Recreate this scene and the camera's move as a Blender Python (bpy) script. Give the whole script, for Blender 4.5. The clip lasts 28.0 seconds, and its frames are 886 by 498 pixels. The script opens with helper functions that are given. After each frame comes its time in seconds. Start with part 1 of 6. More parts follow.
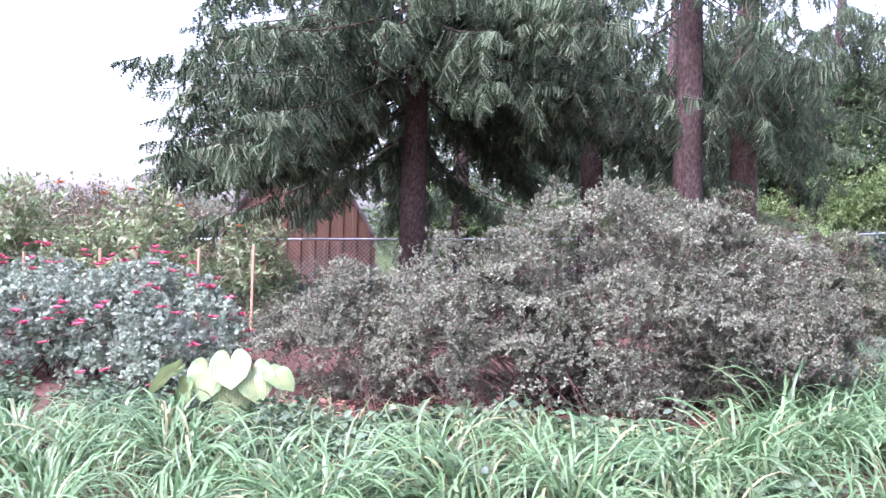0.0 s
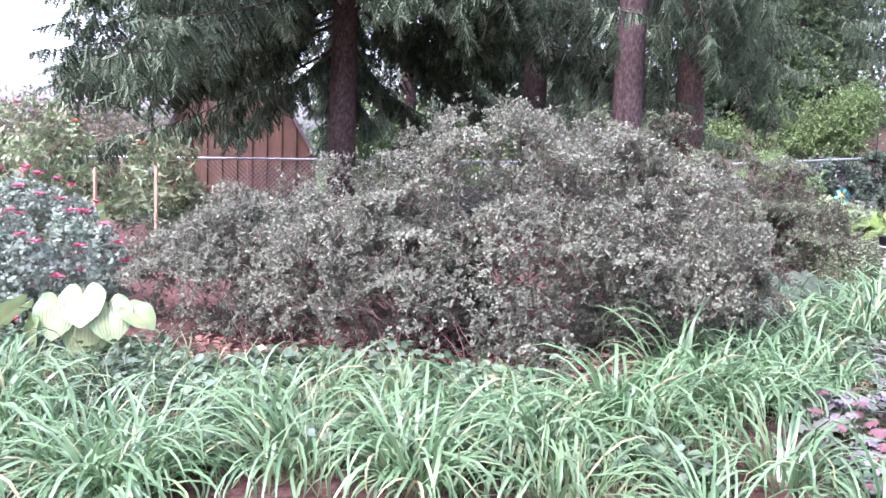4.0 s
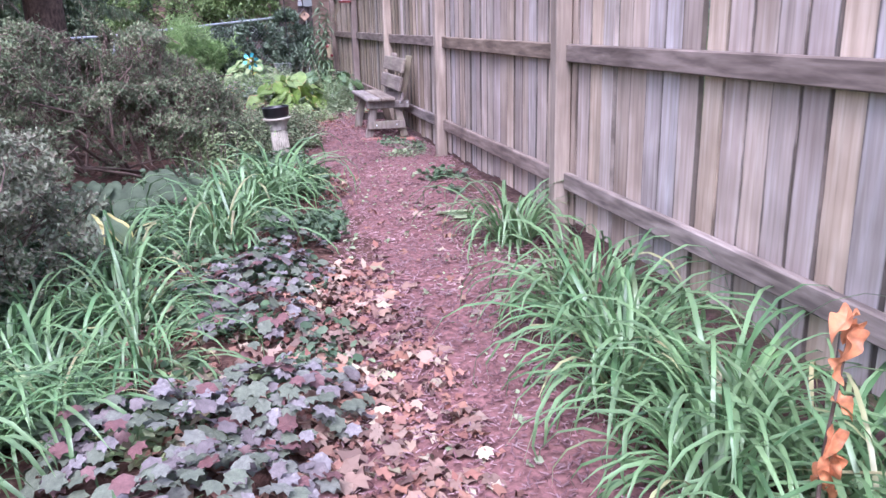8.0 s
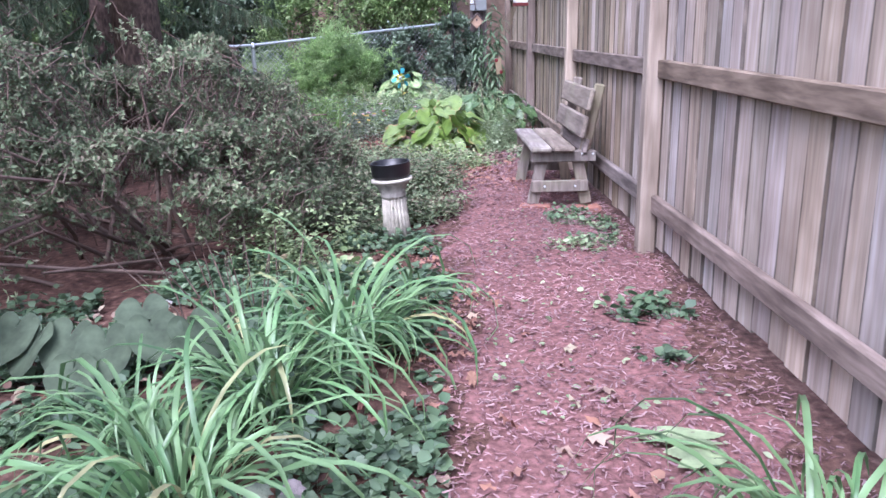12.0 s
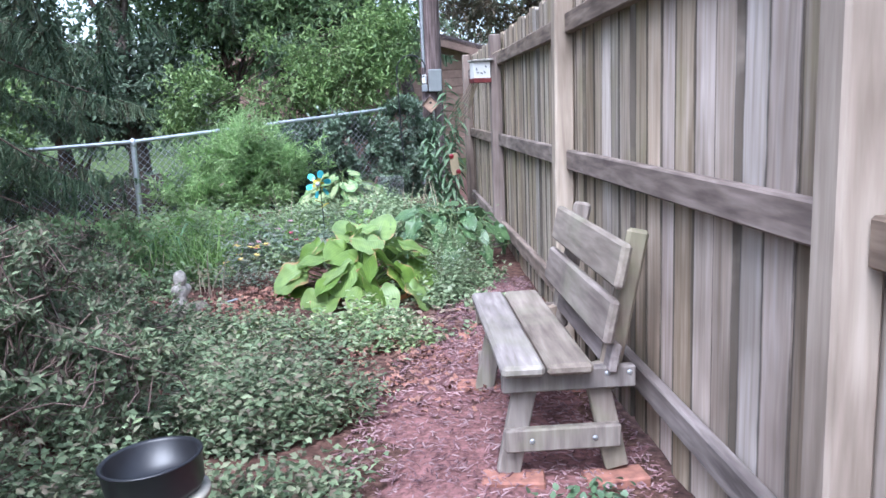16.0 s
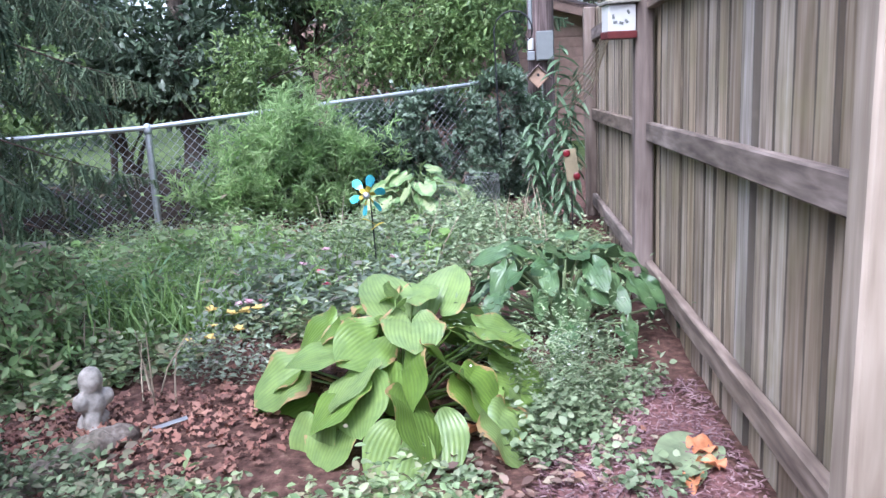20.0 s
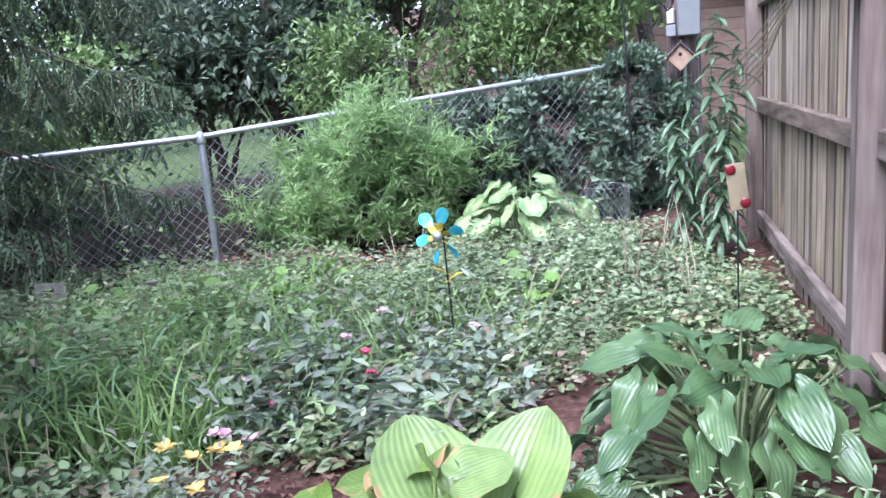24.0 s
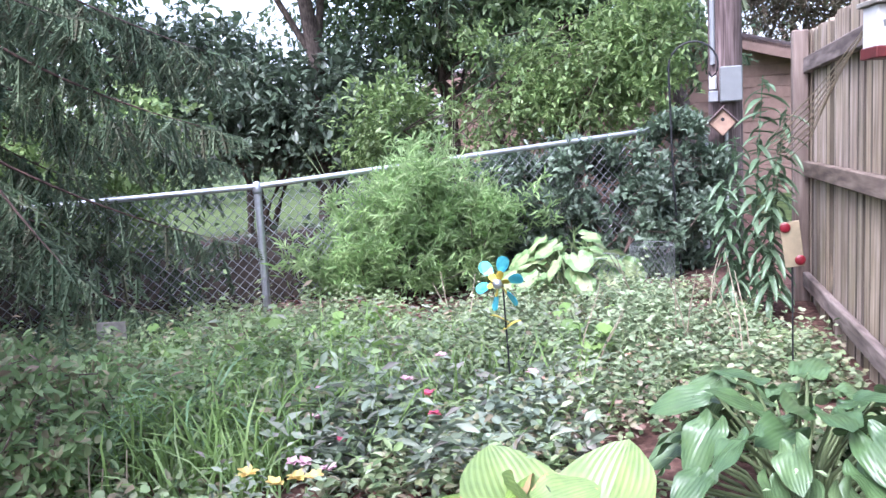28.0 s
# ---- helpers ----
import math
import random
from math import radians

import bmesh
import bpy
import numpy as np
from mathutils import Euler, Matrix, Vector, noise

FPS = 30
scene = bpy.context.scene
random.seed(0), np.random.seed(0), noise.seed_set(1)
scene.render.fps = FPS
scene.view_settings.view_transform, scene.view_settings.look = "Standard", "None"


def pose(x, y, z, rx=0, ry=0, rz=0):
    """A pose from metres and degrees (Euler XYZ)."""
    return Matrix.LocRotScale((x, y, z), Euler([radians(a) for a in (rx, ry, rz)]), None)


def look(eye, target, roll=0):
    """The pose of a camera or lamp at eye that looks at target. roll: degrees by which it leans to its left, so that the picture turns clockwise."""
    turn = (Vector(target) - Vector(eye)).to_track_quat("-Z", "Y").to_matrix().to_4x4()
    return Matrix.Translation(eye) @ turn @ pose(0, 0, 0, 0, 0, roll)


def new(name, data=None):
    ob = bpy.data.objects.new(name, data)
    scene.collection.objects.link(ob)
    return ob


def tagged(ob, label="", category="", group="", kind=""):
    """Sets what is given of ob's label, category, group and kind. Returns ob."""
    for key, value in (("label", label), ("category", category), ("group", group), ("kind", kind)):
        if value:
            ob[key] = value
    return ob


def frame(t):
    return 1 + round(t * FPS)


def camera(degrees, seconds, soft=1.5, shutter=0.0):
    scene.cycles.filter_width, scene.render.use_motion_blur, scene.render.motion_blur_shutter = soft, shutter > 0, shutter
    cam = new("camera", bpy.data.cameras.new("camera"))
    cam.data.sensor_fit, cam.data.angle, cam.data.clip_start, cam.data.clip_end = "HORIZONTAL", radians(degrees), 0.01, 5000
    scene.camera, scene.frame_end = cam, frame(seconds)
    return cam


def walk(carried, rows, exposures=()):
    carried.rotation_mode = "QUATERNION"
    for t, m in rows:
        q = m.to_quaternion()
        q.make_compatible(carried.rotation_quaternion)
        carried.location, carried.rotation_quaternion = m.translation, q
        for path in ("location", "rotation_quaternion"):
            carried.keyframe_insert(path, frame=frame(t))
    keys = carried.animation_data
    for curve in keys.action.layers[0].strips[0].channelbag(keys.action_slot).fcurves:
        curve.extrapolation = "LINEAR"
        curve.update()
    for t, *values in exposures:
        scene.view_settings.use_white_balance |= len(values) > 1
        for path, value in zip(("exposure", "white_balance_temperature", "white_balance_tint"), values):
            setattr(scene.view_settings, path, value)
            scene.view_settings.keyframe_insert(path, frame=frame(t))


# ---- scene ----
cam = camera(58.8, 28.0)
PATH = [
    (0, (0.248, 0.11, 1.166), (-0.581, 1.929, 1.11), 1.8),
    (0.5, (0.301, 0.208, 1.187), (-0.622, 1.980, 1.100), 3.3),
    (1, (0.36, 0.317, 1.215), (-0.648, 2.04, 1.084), 4.4),
    (1.5, (0.348, 0.379, 1.183), (-0.601, 2.134, 1.044), 3.9),
    (2, (0.291, 0.370, 1.159), (-0.606, 2.152, 1.012), 2.5),
    (2.5, (0.254, 0.385, 1.125), (-0.683, 2.145, 0.973), 1.9),
    (4.5, (0.61, 0.962, 1.224), (0.042, 2.857, 0.928), 2.0),
    (5, (0.613, 1.118, 1.212), (0.351, 3.073, 0.879), -0.6),
    (5.5, (0.688, 1.234, 1.192), (0.729, 3.196, 0.804), -1.4),
    (6, (0.895, 1.39, 1.204), (1.196, 3.323, 0.787), -0.7),
    (6.5, (1.048, 1.561, 1.209), (1.572, 3.441, 0.77), 0.5),
    (7, (1.122, 1.847, 1.211), (1.765, 3.677, 0.722), 0.4),
    (7.5, (1.221, 2.096, 1.195), (1.821, 3.929, 0.667), -0.8),
    (8, (1.4, 2.405, 1.231), (1.865, 4.268, 0.674), -1.3),
    (8.5, (1.468, 2.719, 1.213), (1.865, 4.591, 0.63), -0.9),
    (9, (1.497, 3.002, 1.254), (1.845, 4.883, 0.67), -2.4),
    (9.5, (1.622, 3.314, 1.249), (1.804, 5.222, 0.677), -3.0),
    (10, (1.709, 3.561, 1.254), (1.824, 5.475, 0.685), -1.5),
    (10.5, (1.738, 3.927, 1.257), (1.795, 5.852, 0.718), -2.2),
    (11, (1.792, 4.278, 1.235), (1.818, 6.211, 0.722), -3.0),
    (11.5, (1.886, 4.614, 1.272), (1.867, 6.541, 0.74), -1.3),
    (12, (1.921, 4.955, 1.273), (1.946, 6.881, 0.735), -1.2),
    (12.5, (1.979, 5.25, 1.288), (2.094, 7.178, 0.77), -3.3),
    (14.5, (2.24, 6.7, 1.294), (2.314, 8.658, 0.893), -2.9),
    (15, (2.244, 7.038, 1.27), (2.345, 9.002, 0.905), -2.1),
    (15.5, (2.249, 7.381, 1.27), (2.405, 9.345, 0.926), -3.0),
    (16, (2.294, 7.69, 1.304), (2.388, 9.657, 0.957), -2.4),
    (16.5, (2.272, 7.945, 1.304), (2.273, 9.911, 0.932), -2.2),
    (17, (2.242, 8.209, 1.293), (2.198, 10.167, 0.884), -3.5),
    (17.5, (2.298, 8.549, 1.287), (2.189, 10.503, 0.877), -3.1),
    (18, (2.347, 8.8, 1.33), (2.174, 10.75, 0.918), -2.0),
    (18.5, (2.316, 9.11, 1.323), (2.13, 11.062, 0.93), -1.7),
    (19, (2.31, 9.407, 1.311), (2.151, 11.364, 0.932), -2.6),
    (19.5, (2.398, 9.703, 1.318), (2.233, 11.662, 0.95), -3.2),
    (20, (2.399, 9.93, 1.302), (2.223, 11.883, 0.906), -2.7),
    (20.5, (2.375, 10.181, 1.306), (2.205, 12.131, 0.893), -2.5),
    (21, (2.358, 10.428, 1.273), (2.229, 12.377, 0.842), -2.6),
    (21.5, (2.442, 10.688, 1.295), (2.293, 12.626, 0.825), -2.6),
    (22, (2.45, 10.812, 1.283), (2.12, 12.728, 0.813), -2.6),
    (22.5, (2.438, 10.938, 1.319), (2.003, 12.836, 0.861), -3.3),
    (24.5, (2.382, 11.321, 1.343), (1.883, 13.222, 0.971), -4.6),
    (25, (2.368, 11.273, 1.354), (2.001, 13.215, 1.049), -3.7),
    (25.5, (2.353, 11.258, 1.358), (2.033, 13.216, 1.108), -3.9),
    (26, (2.363, 11.247, 1.353), (2.064, 13.213, 1.135), -4.2),
    (26.5, (2.372, 11.243, 1.348), (2.091, 13.214, 1.154), -3.8),
    (27, (2.375, 11.241, 1.344), (2.084, 13.211, 1.165), -3.5),
    (27.5, (2.359, 11.239, 1.334), (1.914, 13.177, 1.113), -3.7),
    (28, (2.277, 11.143, 1.311), (1.722, 13.047, 1.055), -3.3),
]
EXPO = ((0.0, 2.28, 5550, 39), (2.5, 2.28, 5550, 39), (5.0, 2.36, 5500, 39), (6.0, 1.9, 5450, 35), (8.0, 1.7, 5400, 32), (12.0, 1.74, 5350, 26), (15.0, 1.8, 5200, 13), (20.0, 1.8, 5300, 18), (22.5, 1.8, 5300, 20), (25.0, 2.08, 5250, 21), (28.0, 2.2, 5450, 26))
walk(cam, [(t, look(eye, target, roll)) for t, eye, target, roll in PATH], EXPO)

# ---- light: a bright overcast sky ----
world = bpy.data.worlds.new("overcast_sky")
scene.world = world
world.use_nodes = True
wn, wl = world.node_tree.nodes, world.node_tree.links
sky = wn.new("ShaderNodeTexSky")
sky.sky_type = 'NISHITA'
sky.sun_disc = False
sky.sun_elevation, sky.sun_rotation = radians(56), radians(203)
sky.air_density, sky.dust_density, sky.ozone_density = 1.2, 4.0, 0.6
desat = wn.new("ShaderNodeHueSaturation")
desat.inputs["Saturation"].default_value = 0.55
wl.new(sky.outputs[0], desat.inputs["Color"])
wl.new(desat.outputs[0], wn["Background"].inputs["Color"])
wn["Background"].inputs["Strength"].default_value = 0.15
sun = new("sun", bpy.data.lights.new("sun", "SUN"))
sun.data.energy, sun.data.angle, sun.data.color = 1.5, radians(35), (1.0, 0.97, 0.93)
sun.matrix_world = look((-3.4, -8, 13), (0, 0, 0))

# ---- materials ----
def base_mat(name, rough=0.7, spec=0.3):
    m = bpy.data.materials.new(name)
    m.use_nodes = True
    b = m.node_tree.nodes["Principled BSDF"]
    b.inputs["Roughness"].default_value = rough
    b.inputs["Specular IOR Level"].default_value = spec
    return m, m.node_tree.nodes, m.node_tree.links, b


def ramp(nodes, stops):
    r = nodes.new("ShaderNodeValToRGB")
    while len(r.color_ramp.elements) < len(stops):
        r.color_ramp.elements.new(0.5)
    for e, (p, c) in zip(r.color_ramp.elements, stops):
        e.position, e.color = p, (*c, 1)
    return r


def noise_tex(nodes, links, scale, detail=4, vec=None, rough=0.6):
    n = nodes.new("ShaderNodeTexNoise")
    n.inputs["Scale"].default_value, n.inputs["Detail"].default_value = scale, detail
    n.inputs["Roughness"].default_value = rough
    if vec is not None:
        links.new(vec, n.inputs["Vector"])
    return n


def mixc(nodes, links, fac, a, b, kind="MIX"):
    m = nodes.new("ShaderNodeMix")
    m.data_type, m.blend_type = "RGBA", kind
    for sock, v in ((m.inputs[0], fac), (m.inputs[6], a), (m.inputs[7], b)):
        if hasattr(v, "links"):
            links.new(v, sock)
        elif isinstance(v, tuple):
            sock.default_value = (*v, 1)
        else:
            sock.default_value = v
    return m.outputs[2]


def coords(nodes, links, scale=(1, 1, 1), kind="Object"):
    tc = nodes.new("ShaderNodeTexCoord")
    mp = nodes.new("ShaderNodeMapping")
    mp.inputs["Scale"].default_value = scale
    links.new(tc.outputs[kind], mp.inputs["Vector"])
    return mp.outputs[0]


def bump(nodes, links, b, height, strength=0.3, dist=0.01):
    n = nodes.new("ShaderNodeBump")
    n.inputs["Strength"].default_value, n.inputs["Distance"].default_value = strength, dist
    links.new(height, n.inputs["Height"])
    links.new(n.outputs[0], b.inputs["Normal"])


def muted(c, amount=0.21):
    """The dull, slightly bluish cast that leaves have under a grey sky."""
    y = 0.25 * c[0] + 0.65 * c[1] + 0.1 * c[2]
    return (c[0] * (1 - amount) + y * amount, c[1] * (1 - amount) + y * amount, (c[2] * (1 - amount) + y * amount) * 1.1)


def leaf_mat(name, cols, rough=0.5, through_light=0.3, patch=None, spec=0.35, tones=(2.2, 0.62, 1.2), dull=0.21):
    """Leaves: a colour of its own for every leaf, a second tone in patches, light shining through."""
    m, N, L, b = base_mat(name, rough, spec)
    geo = N.new("ShaderNodeNewGeometry")
    k = len(cols)
    cols = [muted(c, dull) for c in cols]
    r = ramp(N, [(i / max(1, k - 1), c) for i, c in enumerate(cols)])
    L.new(geo.outputs["Random Per Island"], r.inputs[0])
    col = r.outputs[0]
    n = noise_tex(N, L, tones[0], 3, coords(N, L))
    tone = ramp(N, [(0.35, (tones[1],) * 3), (0.66, (tones[2], tones[2], tones[2] * 0.96))])
    L.new(n.outputs[0], tone.inputs[0])
    col = mixc(N, L, 1.0, col, tone.outputs[0], "MULTIPLY")
    if patch:
        n2 = noise_tex(N, L, patch[1], 2, coords(N, L))
        f = ramp(N, [(0.55, (0, 0, 0)), (0.68, (1, 1, 1))])
        L.new(n2.outputs[0], f.inputs[0])
        col = mixc(N, L, f.outputs[0], col, patch[0])
    L.new(col, b.inputs["Base Color"])
    if through_light:
        tr = N.new("ShaderNodeBsdfTranslucent")
        L.new(col, tr.inputs[0])
        mx = N.new("ShaderNodeMixShader")
        mx.inputs[0].default_value = through_light
        L.new(b.outputs[0], mx.inputs[1])
        L.new(tr.outputs[0], mx.inputs[2])
        L.new(mx.outputs[0], N["Material Output"].inputs[0])
    return m


def rib_mat(name, cols, veins=46.0, furrow=0.72, margin=None, rough=0.36, through_light=0.25, spec=0.5, asp=1.0, dull=0.12):
    """A broad leaf with curved parallel veins; margin is (colour, where it begins, unevenness)."""
    m, N, L, b = base_mat(name, rough, spec)
    oi = N.new("ShaderNodeObjectInfo")
    r = ramp(N, [(i / max(1, len(cols) - 1), muted(c, dull)) for i, c in enumerate(cols)])
    L.new(oi.outputs["Random"], r.inputs[0])
    sep = N.new("ShaderNodeSeparateXYZ")
    pos = coords(N, L)
    L.new(pos, sep.inputs[0])

    def calc(kind, a, c):
        n = N.new("ShaderNodeMath")
        n.operation = kind
        for sock, v in ((n.inputs[0], a), (n.inputs[1], c)):
            if hasattr(v, "links"):
                L.new(v, sock)
            else:
                sock.default_value = v
        return n.outputs[0]
    q = calc("DIVIDE", calc("SUBTRACT", sep.outputs["X"], 0.42), 0.62)
    span = calc("SQRT", calc("MAXIMUM", calc("SUBTRACT", 1.0, calc("MULTIPLY", q, q)), 0.05), 0.0)
    c = calc("DIVIDE", calc("DIVIDE", sep.outputs["Y"], 0.5 * asp), span)
    wave = calc("MULTIPLY_ADD", calc("SINE", calc("MULTIPLY", c, veins), 0.0), 0.5)
    wave.node.inputs[2].default_value = 0.5
    # rib shading put into the colour: darker furrows, lighter ribs
    f = ramp(N, [(0.05, (furrow,) * 3), (0.55, (1.08, 1.08, 1.04))])
    L.new(wave, f.inputs[0])
    col = mixc(N, L, 1.0, r.outputs[0], f.outputs[0], "MULTIPLY")
    n2 = noise_tex(N, L, 2.5, 3, pos)
    t = ramp(N, [(0.35, (0.8, 0.82, 0.8)), (0.65, (1.15, 1.12, 1.0))])
    L.new(n2.outputs[0], t.inputs[0])
    col = mixc(N, L, 1.0, col, t.outputs[0], "MULTIPLY")
    if margin:
        n3 = noise_tex(N, L, 6.0, 3, pos)
        e = calc("MULTIPLY_ADD", n3.outputs[0], margin[2])
        L.new(calc("MAXIMUM", calc("ABSOLUTE", c, 0.0), calc("MULTIPLY", sep.outputs["X"], margin[3])), e.node.inputs[2])
        g = N.new("ShaderNodeMapRange")
        g.inputs[1].default_value, g.inputs[2].default_value = margin[1], margin[1] + 0.06
        L.new(e, g.inputs[0])
        col = mixc(N, L, g.outputs[0], col, margin[0])
    L.new(col, b.inputs["Base Color"])
    bump(N, L, b, wave, 0.17, 0.01)
    tr = N.new("ShaderNodeBsdfTranslucent")
    L.new(col, tr.inputs[0])
    mx = N.new("ShaderNodeMixShader")
    mx.inputs[0].default_value = through_light
    L.new(b.outputs[0], mx.inputs[1])
    L.new(tr.outputs[0], mx.inputs[2])
    L.new(mx.outputs[0], N["Material Output"].inputs[0])
    return m


def wood_mat(name, dark, mid, light, scale=(9, 9, 1.2), grain=18, green=None, rough=0.85, edge=0.0, streak=0.0):
    """Weathered timber: long grain, greying in patches, damp green where given."""
    m, N, L, b = base_mat(name, rough, 0.2)
    oi = N.new("ShaderNodeObjectInfo")
    tc = N.new("ShaderNodeTexCoord")
    off = N.new("ShaderNodeVectorMath")
    off.operation = "MULTIPLY_ADD"
    comb = N.new("ShaderNodeCombineXYZ")
    for i in range(3):
        L.new(oi.outputs["Random"], comb.inputs[i])
    off.inputs[1].default_value = (37.0, 23.0, 51.0)
    L.new(comb.outputs[0], off.inputs[0])
    L.new(tc.outputs["Object"], off.inputs[2])
    mp = N.new("ShaderNodeMapping")
    mp.inputs["Scale"].default_value = scale
    L.new(off.outputs[0], mp.inputs["Vector"])
    n1 = noise_tex(N, L, grain * 0.25, 4, mp.outputs[0], 0.5)
    n1.inputs["Distortion"].default_value = 0.25
    r1 = ramp(N, [(0.3, dark), (0.5, mid), (0.72, light)])
    L.new(n1.outputs[0], r1.inputs[0])
    n2 = noise_tex(N, L, 1.7, 3, off.outputs[0])
    r2 = ramp(N, [(0.35, (0.72, 0.7, 0.68)), (0.65, (1.15, 1.14, 1.13))])
    L.new(n2.outputs[0], r2.inputs[0])
    col = mixc(N, L, 1.0, r1.outputs[0], r2.outputs[0], "MULTIPLY")
    tone = ramp(N, [(0.0, (0.74, 0.69, 0.67)), (0.16, (1.1, 1.0, 0.86)), (0.32, (0.88, 0.84, 0.87)), (0.5, (1.16, 1.08, 0.94)), (0.66, (0.95, 0.98, 1.06)), (0.82, (1.05, 0.98, 0.96)), (1.0, (1.16, 1.16, 1.16))])
    L.new(oi.outputs["Random"], tone.inputs[0])
    col = mixc(N, L, 1.0, col, tone.outputs[0], "MULTIPLY")
    if green:
        n3 = noise_tex(N, L, 2.6, 4, off.outputs[0])
        f = ramp(N, [(0.5, (0, 0, 0)), (0.75, (0.75, 0.75, 0.75))])
        L.new(n3.outputs[0], f.inputs[0])
        col = mixc(N, L, f.outputs[0], col, green)
    if streak:
        # mildew in long runs down the grain
        mq = N.new("ShaderNodeMapping")
        mq.inputs["Scale"].default_value = (13, 13, 0.8)
        L.new(off.outputs[0], mq.inputs["Vector"])
        n4 = noise_tex(N, L, 1.0, 5, mq.outputs[0], 0.62)
        f4 = ramp(N, [(0.5, (0, 0, 0)), (0.72, (streak,) * 3)])
        L.new(n4.outputs[0], f4.inputs[0])
        col = mixc(N, L, f4.outputs[0], col, (0.075, 0.066, 0.045))
        # long looping figure of flat-sawn boards
        mw = N.new("ShaderNodeMapping")
        mw.inputs["Scale"].default_value = (1.0, 1.0, 0.09)
        L.new(off.outputs[0], mw.inputs["Vector"])
        wv = N.new("ShaderNodeTexWave")
        wv.bands_direction = "Y"
        wv.inputs["Scale"].default_value, wv.inputs["Distortion"].default_value = 9.0, 5.0
        wv.inputs["Detail"].default_value, wv.inputs["Detail Scale"].default_value = 2.0, 1.6
        L.new(mw.outputs[0], wv.inputs["Vector"])
        f5 = ramp(N, [(0.0, (0.92, 0.91, 0.89)), (0.3, (1.0, 1.0, 1.0)), (1.0, (1.03, 1.03, 1.04))])
        L.new(wv.outputs["Fac"], f5.inputs[0])
        col = mixc(N, L, 1.0, col, f5.outputs[0], "MULTIPLY")
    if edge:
        # dirt and the shade of the gaps, painted dark along each board's edges
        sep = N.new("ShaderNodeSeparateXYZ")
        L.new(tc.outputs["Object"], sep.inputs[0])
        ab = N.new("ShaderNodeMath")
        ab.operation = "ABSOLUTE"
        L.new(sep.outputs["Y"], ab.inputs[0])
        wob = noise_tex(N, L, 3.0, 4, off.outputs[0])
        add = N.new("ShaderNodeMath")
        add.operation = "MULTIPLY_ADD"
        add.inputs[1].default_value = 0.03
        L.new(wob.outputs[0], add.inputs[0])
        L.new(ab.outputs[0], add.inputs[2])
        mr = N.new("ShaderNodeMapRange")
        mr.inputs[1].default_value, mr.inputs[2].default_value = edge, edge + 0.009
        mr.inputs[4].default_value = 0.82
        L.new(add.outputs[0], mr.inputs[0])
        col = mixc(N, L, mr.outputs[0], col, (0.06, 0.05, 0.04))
    L.new(col, b.inputs["Base Color"])
    bump(N, L, b, n1.outputs[0], 0.25, 0.005)
    return m


def plain_mat(name, col, rough=0.6, metal=0.0, var=0.2, scale=12, bumpy=0.15, spec=0.4):
    m, N, L, b = base_mat(name, rough, spec)
    n = noise_tex(N, L, scale, 5, coords(N, L))
    lo, hi = tuple(v * (1 - var) for v in col), tuple(min(1, v * (1 + var)) for v in col)
    r = ramp(N, [(0.3, lo), (0.7, hi)])
    L.new(n.outputs[0], r.inputs[0])
    L.new(r.outputs[0], b.inputs["Base Color"])
    b.inputs["Metallic"].default_value = metal
    bump(N, L, b, n.outputs[0], bumpy, 0.005)
    return m


M = {}
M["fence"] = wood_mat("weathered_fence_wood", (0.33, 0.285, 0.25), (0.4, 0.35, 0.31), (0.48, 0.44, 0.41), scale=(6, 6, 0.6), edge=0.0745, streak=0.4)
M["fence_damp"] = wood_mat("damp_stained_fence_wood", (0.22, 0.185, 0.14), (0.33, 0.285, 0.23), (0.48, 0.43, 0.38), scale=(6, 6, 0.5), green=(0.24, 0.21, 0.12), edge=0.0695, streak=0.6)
M["post"] = wood_mat("fence_post_wood", (0.25, 0.22, 0.19), (0.33, 0.295, 0.26), (0.43, 0.395, 0.355), scale=(7, 7, 0.6))
M["post_brown"] = wood_mat("brown_fence_post_wood", (0.1, 0.078, 0.066), (0.16, 0.127, 0.108), (0.22, 0.18, 0.155), scale=(7, 7, 0.6))
M["rail"] = wood_mat("fence_rail_wood", (0.09, 0.074, 0.066), (0.165, 0.137, 0.12), (0.26, 0.222, 0.198), scale=(7, 0.9, 7))
M["bench"] = wood_mat("bench_wood", (0.13, 0.115, 0.105), (0.19, 0.17, 0.16), (0.27, 0.25, 0.235), scale=(8, 0.9, 8), green=(0.22, 0.21, 0.15))
M["bench_end"] = wood_mat("bench_frame_wood", (0.13, 0.11, 0.098), (0.2, 0.175, 0.155), (0.27, 0.242, 0.215), scale=(8, 8, 0.9), green=(0.2, 0.21, 0.12))
M["pole"] = wood_mat("creosoted_pole", (0.05, 0.038, 0.037), (0.115, 0.09, 0.09), (0.2, 0.165, 0.165), scale=(14, 14, 0.6))
M["stake"] = plain_mat("garden_stake_wood", (0.42, 0.27, 0.17), 0.8)
M["steel"] = plain_mat("galvanised_steel", (0.5, 0.52, 0.54), 0.42, 0.85, 0.15, 30)
M["wire"] = plain_mat("dull_fence_wire", (0.3, 0.31, 0.32), 0.5, 0.7)
M["black"] = plain_mat("black_plastic", (0.012, 0.012, 0.014), 0.35)
M["iron"] = plain_mat("black_iron", (0.02, 0.02, 0.022), 0.55, 0.3)
M["brick"] = plain_mat("terracotta_brick", (0.25, 0.115, 0.085), 0.9, 0, 0.3, 25)
M["plaster"] = plain_mat("weathered_cast_stone", (0.25, 0.235, 0.205), 0.9, 0, 0.45, 14, 0.4)
